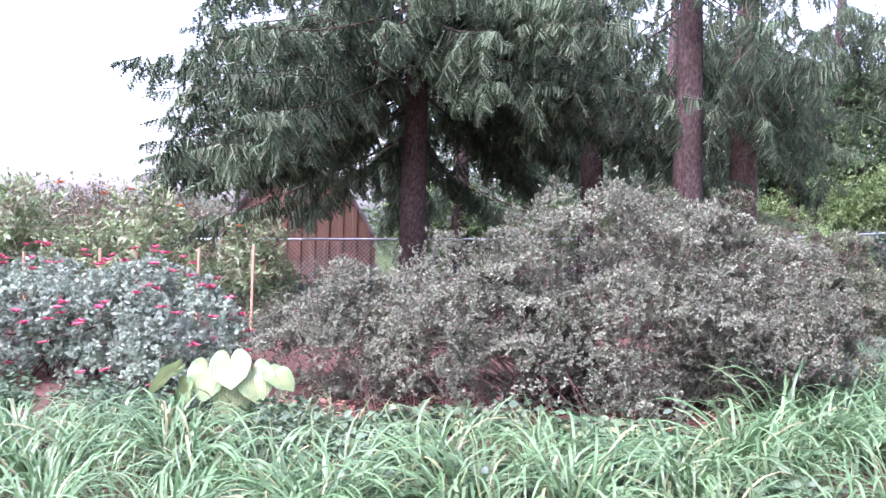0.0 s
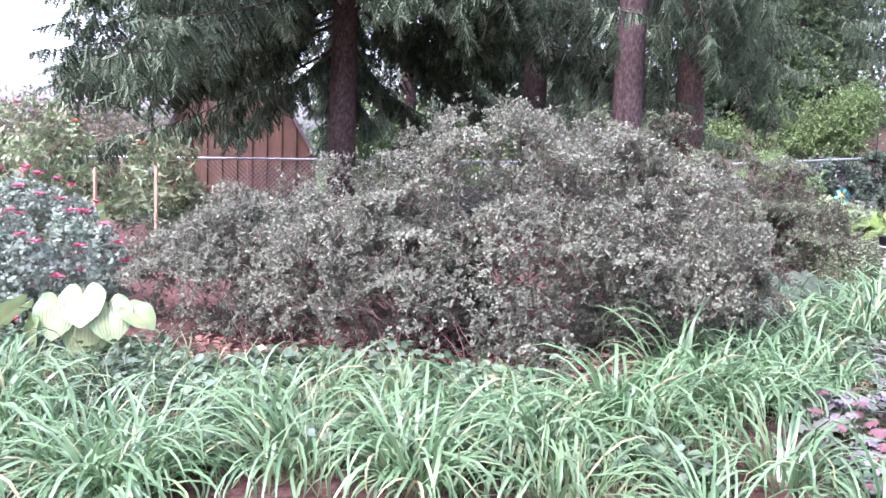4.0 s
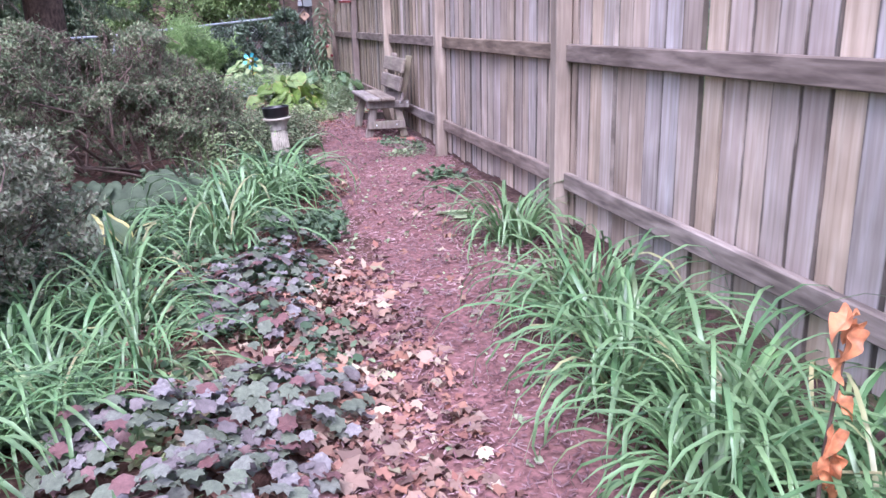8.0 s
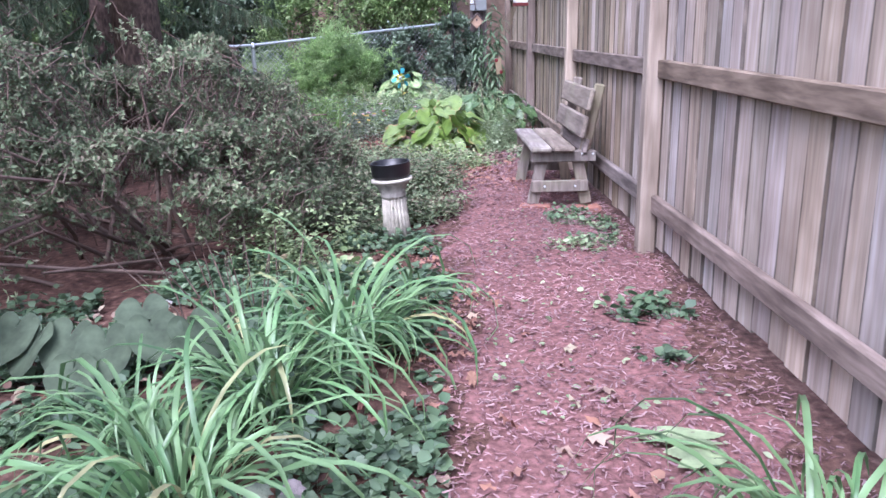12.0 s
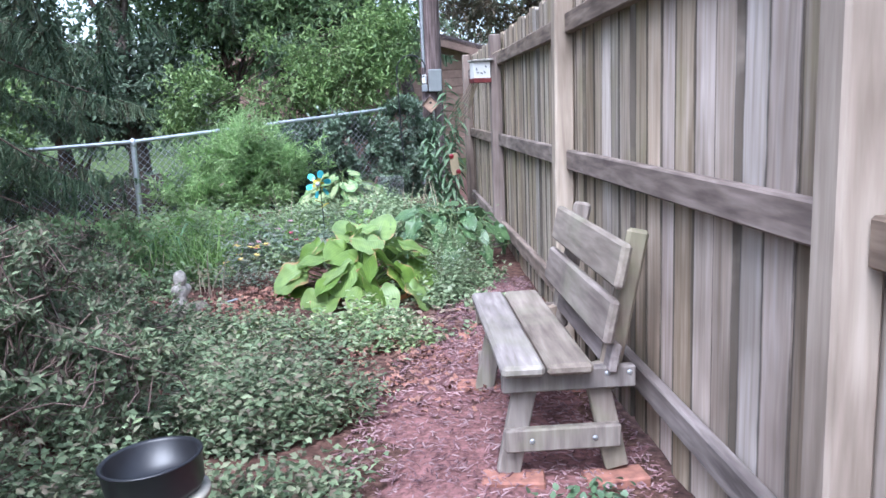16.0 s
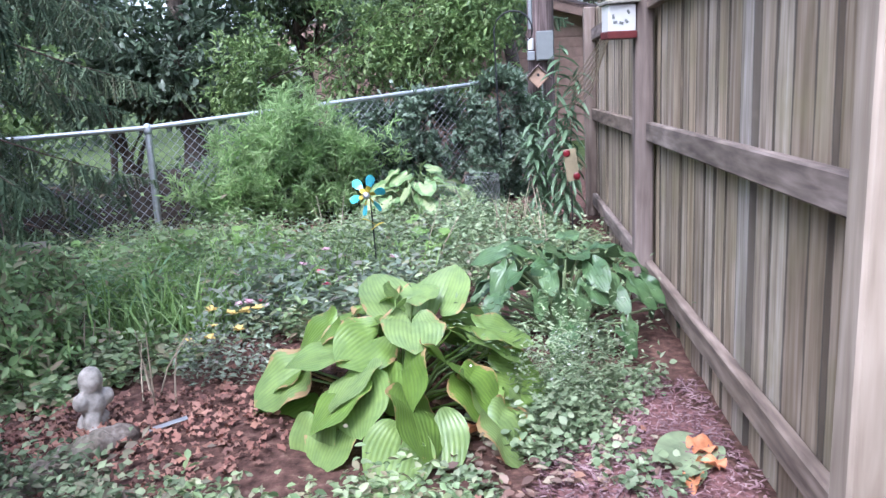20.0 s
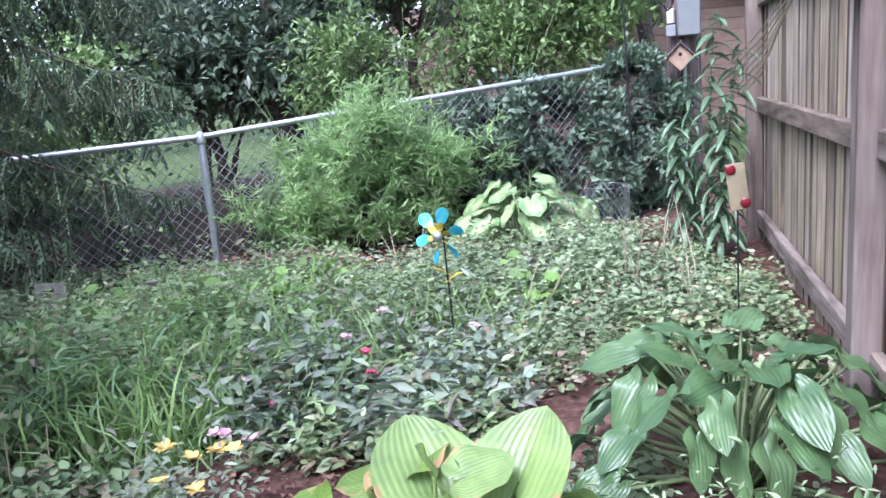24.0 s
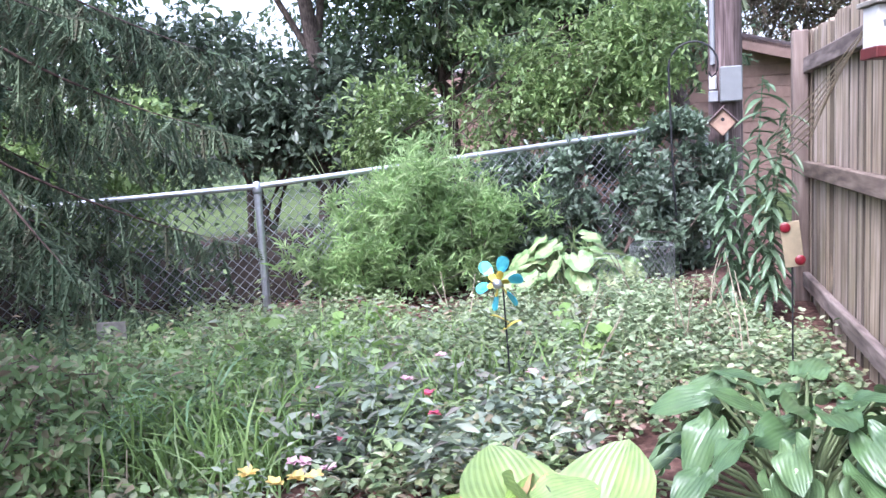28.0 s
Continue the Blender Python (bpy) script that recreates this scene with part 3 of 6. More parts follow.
M["azalea2"] = leaf_mat("dull_azalea_leaf", [(0.09, 0.13, 0.058), (0.135, 0.185, 0.083), (0.185, 0.245, 0.112), (0.17, 0.13, 0.088), (0.24, 0.3, 0.14)], 0.65, 0.3, spec=0.15, tones=(3.0, 0.65, 1.3), dull=0.16)
M["spruce"] = leaf_mat("spruce_needles", [(0.11, 0.17, 0.09), (0.16, 0.23, 0.12), (0.23, 0.31, 0.165), (0.17, 0.17, 0.1)], 0.85, 0.4, spec=0.03, tones=(1.6, 0.6, 1.3), dull=0.12)
M["cover"] = leaf_mat("ground_cover_leaf", [(0.1, 0.165, 0.055), (0.18, 0.27, 0.095), (0.27, 0.36, 0.145), (0.36, 0.42, 0.21), (0.26, 0.2, 0.11), (0.22, 0.34, 0.1)], 0.45, 0.32, spec=0.35, tones=(3.0, 0.65, 1.3), dull=0.13)
M["tree"] = leaf_mat("tree_leaf", [(0.065, 0.115, 0.04), (0.12, 0.195, 0.065), (0.2, 0.28, 0.1)], 0.38, 0.4, spec=0.45, dull=0.1)
M["litter"] = leaf_mat("dead_leaf", [(0.18, 0.1, 0.072), (0.26, 0.17, 0.12), (0.33, 0.24, 0.17), (0.13, 0.075, 0.055), (0.29, 0.2, 0.14), (0.26, 0.12, 0.07), (0.4, 0.33, 0.22), (0.22, 0.2, 0.11)], 0.8, 0.12, dull=0.05)


def strap_blade(length, lean, droop, w, twist):
    """One arching strap leaf from the origin, leaning along +x."""
    k = 9
    V = []
    for i in range(k):
        s = i / (k - 1)
        a = lean + droop * s * s
        if i == 0:
            x = z = 0.0
        else:
            x += length / (k - 1) * math.sin(a)
            z += length / (k - 1) * math.cos(a)
        ww = w * (0.55 + 0.9 * s) * (1 - s ** 3.5) * 0.5 + 0.0008
        t = twist * s
        V += [(x, -ww * math.cos(t), z + ww * 0.35), (x - 0.15 * ww, 0, z), (x, ww * math.cos(t), z + ww * 0.35)]
    F = []
    for i in range(k - 1):
        for j in (0, 1):
            F.append((3 * i + j, 3 * i + j + 1, 3 * i + 4 + j, 3 * i + 3 + j))
    return np.array(V), np.array(F)


BLADES = []


def blade_protos():
    for k in range(18):
        ln = 0.34 + 0.03 * k
        V, F = strap_blade(ln, 0.1 + 0.1 * (k % 5), 1.6 + 0.34 * (k % 6), 0.0155 + 0.002 * (k % 3), 0.5 * math.sin(k))
        BLADES.append((V, F, raw_mesh("blade", V, F, M["daylily"])))


blade_protos()


def daylily(x, y, n, size, spread=0.07, single=0.6, label="daylily clump with long arching green strap leaves"):
    """A clump of strap leaves, most of them one by one, the rest joined."""
    c = empty("daylily_clump", x, y, gz(x, y) - 0.01, RNG.random() * 360, label, "plant", "daylily clumps")
    Vs, Fs, base = [], [], 0
    for i in range(n):
        a, r = RNG.random() * 360, spread * math.sqrt(RNG.random())
        s = size * (0.7 + 0.45 * RNG.random())
        m = pose(r * math.cos(radians(a)), r * math.sin(radians(a)), 0, RNG.normal(0, 9), RNG.normal(6, 12), a + RNG.normal(0, 30)) @ Matrix.Diagonal((s, s, s, 1))
        V, F, me = BLADES[int(RNG.integers(18))]
        if i < n * single:
            put("leaf", me, c).matrix_basis = m
        else:
            m = np.array(m)
            Vs.append(V @ m[:3, :3].T + m[:3, 3])
            Fs.append(F + base)
            base += len(V)
    if Vs:
        tagged(put("leaf_mass", raw_mesh("leaf_mass", np.concatenate(Vs), np.concatenate(Fs), M["daylily"]), c), kind="stuff")
    return c


# clumps by the path
for x, y, n, s in ((2.72, 4.25, 84, 0.96), (2.52, 4.0, 70, 0.85), (2.78, 3.9, 70, 0.9), (2.5, 3.35, 70, 0.85), (2.75, 3.2, 60, 0.9), (2.66, 4.8, 84, 0.96), (2.78, 5.3, 70, 0.9), (2.8, 6.4, 84, 0.92), (2.72, 3.55, 74, 0.9), (0.7, 3.9, 56, 0.75), (0.5, 3.35, 50, 0.72), (1.0, 3.6, 50, 0.7), (2.6, 2.9, 60, 0.85), (2.55, 4.55, 60, 0.8), (2.62, 5.15, 50, 0.74),
                   (0.85, 5.75, 70, 0.85), (1.25, 6.75, 78, 0.92), (1.58, 7.75, 90, 1.0), (1.38, 7.3, 70, 0.92), (-4.4, 2.3, 60, 0.8), (-3.7, 2.35, 60, 0.8), (-3.1, 2.2, 60, 0.8), (-2.5, 2.3, 60, 0.75), (-1.9, 2.35, 60, 0.75), (-1.5, 2.75, 50, 0.7), (0.75, 6.4, 66, 0.8), (0.5, 5.3, 60, 0.8), (0.95, 5.3, 50, 0.7), (0.75, 4.85, 50, 0.7), (1.05, 7.1, 50, 0.72)):
    daylily(x, y, int(n * 1.5), s, 0.1, 0.5)
# the drift in front of the shrubs
BAND = ((-7.2, 3.5), (-5.2, 3.1), (-3.8, 2.95), (-2.4, 3.0), (-1.2, 3.3), (-0.3, 3.85), (0.25, 4.6), (0.65, 5.3))
for k in range(54):
    s = (k + RNG.random()) / 54 * (len(BAND) - 1)
    i = min(int(s), len(BAND) - 2)
    a, b = BAND[i], BAND[i + 1]
    x, y = a[0] + (b[0] - a[0]) * (s - i) + RNG.normal(0, 0.1), a[1] + (b[1] - a[1]) * (s - i) + RNG.normal(0, 0.38)
    if (x - 0.4) ** 2 + (y - 0.8) ** 2 < 3.6:
        continue
    daylily(x, y, int(RNG.integers(60, 115)), RNG.uniform(0.62, 0.92), 0.13, 0.42)


def pad_points(blobs, n, layers, size):
    """Shoots on flat, ragged, overlapping pads of foliage over a union of ellipsoids."""
    c, out = blob_points(blobs, layers, 0.5)
    R = size * RNG.uniform(0.5, 1.4, len(c))
    k = RNG.choice(len(c), n, p=R ** 2 / (R ** 2).sum())
    nrm = unit(out * 0.6 + np.array((0, 0, 0.75)) + RNG.normal(0, 0.15, out.shape))
    t1 = unit(np.cross(nrm, RNG.normal(size=nrm.shape)))
    t2 = np.cross(nrm, t1)
    a, r = RNG.random(n) * 2 * np.pi, np.sqrt(RNG.random(n))
    r = r * (1 - 0.28 * (1 + np.sin(3 * a + 2.4 * k)) * 0.5 - 0.2 * (1 + np.sin(7 * a + 1.7 * k)) * 0.5)
    rad = np.cos(a)[:, None] * t1[k] + np.sin(a)[:, None] * t2[k]
    p = c[k] + rad * (R[k] * r)[:, None] + nrm[k] * (R[k] * 0.3 * (1 - r * r) + RNG.normal(0, 0.018, n))[:, None]
    return p, unit(nrm[k] + rad * (0.8 * r)[:, None])


def shrub(name, label, blobs, tips, per, leaf, wid, mat, form=DIAMOND, gap=0.05, nscale=2.0, stems=14, twigmat="twig", spread=0.9, shell=0.4, twigs=1.0, rag=0.16, pads=1.0, thin=0.0, layers=0, layer_size=0.3):
    """A shrub: stems from the ground, twigs to every shoot, and a rosette of leaves at every shoot."""
    B = np.asarray(blobs, float)
    cx, cy = B[:, 0].mean(), B[:, 1].mean()
    root = empty(name, cx, cy, gz(cx, cy), label=label, category="shrub")
    o = np.array((cx, cy, gz(cx, cy)))
    p, out = blob_points(blobs, int(tips * 1.7), shell)
    if layers:
        q = pad_points(blobs, int(tips * 1.5), layers, layer_size)
        p, out = np.concatenate([q[0], p[:int(tips * 0.25)]]), np.concatenate([q[1], out[:int(tips * 0.25)]])
        mix = RNG.permutation(len(p))
        p, out = p[mix], out[mix]
    pad = p * (1.0, 1.0, pads)
    keep = (bumps(pad, nscale, 3.3) + bumps(pad, nscale * 2.7, 9.1) * 0.6 > -0.16 + gap) & (p[:, 2] > ground_z(p[:, 0], p[:, 1]) + 0.02)
    bare = (p[:, 2] < ground_z(p[:, 0], p[:, 1]) + 0.34) & (RNG.random(len(p)) < thin)
    keep &= ~bare
    p, out = p[keep][:tips], out[keep][:tips]
    p = p + out * (bumps(p * (1, 1, pads), nscale * 1.3, 5.5) * rag)[:, None]
    n = len(p)
    up = unit(out + np.array((0, 0, 0.5)) + RNG.normal(0, 0.35, (n, 3)))
    k = np.repeat(np.arange(n), per)
    d = unit(up[k] * 0.5 + spread * unit(RNG.normal(size=(len(k), 3))))
    pos = p[k] - up[k] * (RNG.random((len(k), 1)) * leaf * 1.6)
    fol = leaf_part("foliage", pos - o, d, leaf * RNG.uniform(0.6, 1.25, len(k)), wid * RNG.uniform(0.7, 1.2, len(k)), form, M[mat] if isinstance(mat, str) else mat, root, flat=up[k] + RNG.normal(0, 0.4, (len(k), 3)))
    tagged(fol, kind="stuff")
    # stems and twigs
    bases = np.stack([RNG.normal(0, 0.22 * B[:, 3].max(), stems), RNG.normal(0, 0.22 * B[:, 4].max(), stems)], -1) + (cx, cy)
    paths = []
    for i in range(stems):
        j = int(RNG.integers(n))
        a = np.array((*bases[i], gz(*bases[i]) - 0.03))
        e = a + (p[j] - a) * 0.75
        mid = (a + e) / 2 + np.array((0, 0, 0.12)) + RNG.normal(0, 0.06, 3)
        paths.append([(*a, 0.014), (*((a + mid) / 2 + RNG.normal(0, 0.02, 3)), 0.012), (*mid, 0.01), (*e, 0.006)])
    paths = [[(q[0] - o[0], q[1] - o[1], q[2] - o[2], q[3]) for q in path] for path in paths]
    for path in paths:
        tube_part("stem", [path], M[twigmat], root, 6)
    tw = []
    for i in RNG.choice(n, int(n * 0.5 * twigs), replace=False):
        e = p[i] - o
        way = unit(0.5 * unit(e - np.array((0, 0, 0.1))) + 0.7 * up[i] + RNG.normal(0, 0.7, 3))
        s = e - way * RNG.uniform(0.06, 0.22)
        q = (s + e) / 2 + RNG.normal(0, 0.014, 3)
        tw.append([(*s, 0.0036), (*q, 0.0028), (*e, 0.0014)])
    tagged(tube_part("twig_mass", tw, M[twigmat], root, 3), kind="stuff")
    return root


shrub("azalea", "large sprawling azalea with small grey-green leaves", ((-0.8, 5.75, 0.6, 1.15, 1.0, 0.84), (-1.85, 5.35, 0.42, 0.95, 0.85, 0.64), (-2.8, 5.3, 0.25, 0.75, 0.65, 0.5), (0.0, 6.0, 0.5, 0.58, 0.8, 0.74), (-1.2, 4.95, 0.3, 0.85, 0.45, 0.36)), 27000, 8, 0.027, 0.015, "azalea", twigs=0.2, gap=-0.22, rag=0.22, pads=2.2, thin=0.55, stems=30, layers=210, layer_size=0.34)
shrub("azalea", "loose twiggy azalea with small dull green leaves beside the path", ((0.2, 9.3, 0.6, 0.9, 0.95, 0.7), (-0.8, 8.9, 0.8, 1.05, 0.9, 0.88), (0.6, 10.5, 0.45, 0.75, 0.75, 0.5), (-0.3, 7.75, 0.62, 0.65, 0.65, 0.68), (0.72, 9.15, 0.52, 0.5, 0.6, 0.48), (1.02, 9.9, 0.38, 0.42, 0.65, 0.44), (1.12, 9.0, 0.34, 0.36, 0.4, 0.32)), 13500, 8, 0.034, 0.0155, "azalea2", gap=-0.12, twigs=0.8, rag=0.3, pads=1.6, thin=0.6, stems=22, layers=120, layer_size=0.25)
shrub("azalea", "low spreading azalea with small leaves", ((0.35, 11.45, 0.4, 0.7, 0.75, 0.42), (-0.6, 11.6, 0.45, 0.7, 0.8, 0.55)), 5200, 8, 0.034, 0.0155, "azalea2", gap=-0.1, twigs=0.7, thin=0.2, layers=60, layer_size=0.24)


# ---- spruces ----
def spray_template():
    """A drooping spruce spray of length 1 along +x: a twig with side shoots, all set with needles."""
    P, D, S = [], [], []
    shoots = [((0.0, 0, 0), (1, 0, -0.14), 0.55), ((0.5, 0, -0.07), (1, 0, -0.3), 0.55)]
    for i in range(7):
        s = 0.06 + 0.135 * i
        for sg in (-1, 1):
            shoots.append(((s, 0, -0.12 * s), (0.45, sg * RNG.uniform(0.15, 0.75), -RNG.uniform(0.6, 1.7)), RNG.uniform(0.26, 0.44) * (1.25 - 0.6 * s)))
    for a, d, ln in shoots:
        P.append(a)
        D.append(unit(np.array(d, float)))
        S.append(ln)
    return np.array(P, float), np.array(D), np.array(S)


SP, SD, SL = spray_template()


def spruce(x, y, r, low, reach, n_limbs, label, sprays=8, height=9.0, nwid=0.042, droop=0.3, top=0.62, lift=0.0, lift_to=0.0, small=1.0, form=BRUSH):
    z = gz(x, y)
    t = empty("spruce_tree", x, y, z, 0, label, "tree", "spruces")
    trunk = [(0.02 * math.sin(h), 0.02 * math.cos(2 * h), h - 0.1, r * (1.35 if h == 0 else 1.0) * (1 - 0.75 * h / height)) for h in (0, 0.15, 0.5, 1, 1.5, 2, 3, 4, 5.5, 7, height)]
    tube_part("trunk", [trunk], M["bark"], t, 18)
    pos, way, sc = [], [], []
    for i in range(n_limbs):
        a = i * 2.399 + RNG.normal(0, 0.3)
        base = low + lift * (0.5 + 0.5 * math.cos(a - lift_to))
        h = base + (height * top - base) * ((i + RNG.random()) / n_limbs)
        ln = reach * (1 - 0.6 * h / height) * RNG.uniform(0.7, 1.12)
        if x < 0.3 and y < 18 and math.cos(a) > 0.05:
            ln = min(ln, ((0.8 if y > 11 and math.sin(a) > -0.3 else 0.25) - x) / math.cos(a))
        pts = []
        wob = RNG.normal(0, 0.12)
        for k in range(8):
            s = k / 7
            aa = a + wob * s
            pts.append((ln * s * math.cos(aa), ln * s * math.sin(aa), h - (droop + 0.2) * ln * s + 0.2 * ln * s * s, 0.02 * (1 - 0.85 * s) * min(1.0, ln / 2.5)))
        tube_part("limb", [pts], M["bark"], t, 5)
        m = int(sprays * ln)
        for j in range(m):
            s = 0.16 + 0.84 * (j + RNG.random()) / m
            q = np.array([np.interp(s, np.linspace(0, 1, 8), [p[c] for p in pts]) for c in range(3)])
            sa = a + RNG.choice((-1, 1)) * RNG.uniform(0.1, 1.4)
            pos.append(q)
            way.append((math.cos(sa), math.sin(sa), RNG.uniform(-2.2, -0.1)))
            sc.append(RNG.uniform(0.35, 0.8) * small)
        pos.append(np.array(pts[-1][:3]))
        way.append((math.cos(a), math.sin(a), -0.15))
        sc.append(0.5 * small)
    pos, way, sc = np.array(pos), unit(np.array(way)), np.array(sc)
    clear = (pos[:, 0] + x < np.where(pos[:, 1] + y > 10.8, 0.9, 0.3)) | (pos[:, 2] + z > 3.3) | (pos[:, 1] + y > 18)
    pos, way, sc = pos[clear], way[clear], sc[clear]
    side = unit(np.cross(way, (0, 0, 1.0)))
    R = np.stack([way, -side, np.cross(side, way)], -1)
    P = np.einsum("nij,kj->nki", R, SP) * sc[:, None, None] + pos[:, None]
    D = np.einsum("nij,kj->nki", R, SD)
    P, D = P.reshape(-1, 3), D.reshape(-1, 3) + RNG.normal(0, 0.12, (len(P) * len(SP), 3))
    ln = (sc[:, None] * SL[None]).ravel() * RNG.uniform(0.8, 1.25, len(P))
    ob = leaf_part("needles", P, D, ln, nwid * RNG.uniform(0.75, 1.2, len(P)), form, M["spruce"], t, flat=np.tile((0.0, 0.0, 1.0), (len(P), 1)) + RNG.normal(0, 0.4, (len(P), 3)))
    tagged(ob, kind="stuff")
    return t


spruce(-4.7, 9.9, 0.2, 2.35, 4.5, 84, "tall spruce with a red-brown trunk and drooping grey-green branches", 11, height=11, droop=0.36, top=0.47, lift=1.5, lift_to=-0.35, small=0.8, nwid=0.08)
spruce(-1.1, 10.3, 0.21, 3.0, 2.4, 24, "tall spruce with a dark trunk and drooping branches", 5, droop=0.5, top=0.58, lift=1.2, lift_to=-1.6, small=0.8, nwid=0.065)
spruce(-2.7, 11.9, 0.2, 2.8, 2.5, 18, "tall spruce with a dark trunk and drooping branches", 5, droop=0.45, top=0.46, small=0.8, nwid=0.065)
spruce(-0.55, 11.9, 0.22, 2.4, 2.3, 28, "tall spruce with a dark trunk and thin hanging branches", 6, droop=0.55, top=0.46, lift=1.0, lift_to=-1.6, small=0.8, nwid=0.06)
spruce(-2.0, 14.9, 0.17, 0.95, 2.15, 34, "spruce with dark foliage hanging low over the bed", 13, height=7, droop=0.5, top=0.44, nwid=0.045, small=0.62, form=BRUSH)
spruce(-6.4, 15.5, 0.2, 2.2, 3.4, 20, "tall spruce standing behind the others", 7, droop=0.35)
spruce(0.9, 21.8, 0.2, 2.6, 2.6, 38, "tall spruce beyond the wire fence", 7, height=11, small=1.0, nwid=0.09)

# ---- hosta ----
def hosta_leaf_mesh(ln, w, cup, curl, mat):
    """A broad heart-shaped ribbed leaf on its stalk."""
    nu, nv = 17, 15
    V = []
    for i in range(nv):
        s = i / (nv - 1)
        q = (s - 0.4) / (0.62 if s > 0.4 else 0.5)
        half = w * 0.5 * (math.sqrt(max(0.0, 1 - q * q)) * (1 - 0.25 * s ** 5) if s < 1 else 0.0)
        back = 0.14 * ln * max(0, 1 - s * 5)
        for j in range(nu):
            c = j / (nu - 1) * 2 - 1
            rib = 0.008 * math.cos(c * math.pi * 8) * (1 - s * s) * (1 if abs(c) < 0.98 else 0)
            x = ln * s - back * abs(c) ** 0.8 * 2 * (1 if s < 0.2 else 0)
            V.append((x, half * c, cup * half * c * c + rib + 0.02 * math.sin(6 * s + 3 * c) * abs(c) - curl * s * s * ln))
    F = []
    for i in range(nv - 1):
        for j in range(nu - 1):
            F.append((i * nu + j, i * nu + j + 1, (i + 1) * nu + j + 1, (i + 1) * nu + j))
    return raw_mesh("leaf", V, F, mat)


def heart_leaf_mesh(asp, cup, curl, wave, mat):
    """A heart-shaped leaf blade of length 1 whose stalk joins at x = 0.2, notched behind it."""
    around, rings = 32, 6
    V = [(0.2, 0, 0)]
    for i in range(1, rings + 1):
        f = i / rings
        for j in range(around + 1):
            a = math.pi * (2 * j / around - 1) * 0.965
            t = abs(a) / math.pi
            rim = np.interp(t, [0, 0.04, 0.12, 0.3, 0.5, 0.7, 0.84, 0.93, 1.0], [0.82, 0.77, 0.69, 0.56, 0.49, 0.43, 0.36, 0.25, 0.1])
            x, y = rim * f * math.cos(a), rim * f * math.sin(a) * asp
            V.append((0.2 + x, y, cup * (abs(y) * 1.5 - 0.6 * y * y) + 0.03 * wave * f * f * math.sin(5 * a + 9 * cup) - curl * x * abs(x) - 0.6 * curl * y * y))
    w = around + 1
    F = [(0, 1 + j, 2 + j) for j in range(around)]
    for i in range(rings - 1):
        for j in range(around):
            a = 1 + i * w + j
            F += [(a, a + w, a + w + 1), (a, a + w + 1, a + 1)]
    return raw_mesh("leaf", V, F, mat)


def ringed_hosta(x, y, mat, label, rings, asp, stalk=None, curl=0.14, twist=12):
    """A hosta in rings: each ring is (leaves, stalk reach, height, dip, leaf length, first heading)."""
    h = empty("hosta", x, y, gz(x, y) - 0.02, 0, label, "plant")
    protos = [heart_leaf_mesh(asp * (0.9 + 0.06 * k), 0.04 + 0.045 * k, curl + 0.05 * k, 1.0 + 0.3 * k, mat) for k in range(5)]
    for n, r, z, dip, ln, first in rings:
        for i in range(n):
            a = first + 360 * i / n + RNG.normal(0, 11)
            ca, sa = math.cos(radians(a)), math.sin(radians(a))
            q = r * RNG.uniform(0.85, 1.15)
            tip = np.array((q * ca, q * sa, z * RNG.uniform(0.85, 1.13)))
            ob = put("leaf", protos[int(RNG.integers(5))], h)
            ob.matrix_basis = Matrix.Translation(tip) @ pose(0, 0, 0, 0, 0, a + RNG.normal(0, 14)) @ pose(0, 0, 0, RNG.normal(0, twist), dip + RNG.normal(0, 13), 0) @ Matrix.Scale(ln * RNG.uniform(0.85, 1.13), 4) @ Matrix.Translation((-0.2, 0, 0))
            mid = tip * (0.45, 0.45, 0.62)
            tube_part("stalk", [[(0.03 * ca, 0.03 * sa, 0, 0.007), (*mid, 0.006), (*tip, 0.0045)]], stalk or mat, h, 5)
    return h


big_hosta = ringed_hosta(1.98, 12.62, M["hosta"], "large hosta with broad ribbed yellow-green leaves",
                         ((15, 0.43, 0.1, 40, 0.2, 8), (14, 0.38, 0.2, 32, 0.21, 24), (12, 0.28, 0.3, 22, 0.2, 70), (8, 0.18, 0.36, 12, 0.175, 205), (4, 0.08, 0.41, -6, 0.13, 110)), 1.12, None, 0.06, 24)
# two large leaves standing at the crown of the plant
top_leaf = heart_leaf_mesh(1.1, 0.2, 0.12, 1.2, M["hosta"])
for dx, dy, dz, yaw, tip, s in ((-0.03, 0.1, 0.38, 124, -36, 0.225), (0.15, 0.12, 0.39, 66, -46, 0.21)):
    put("leaf", top_leaf, big_hosta).matrix_basis = pose(dx, dy, dz, 0, 0, yaw) @ pose(0, 0, 0, 0, tip, 0) @ Matrix.Scale(s, 4) @ Matrix.Translation((-0.2, 0, 0))
    tube_part("stalk", [[(0, 0, 0, 0.006), (0.4 * dx, 0.3 * dy, 0.25, 0.0055), (dx, dy, dz, 0.0045)]], M["hosta"], big_hosta, 5)

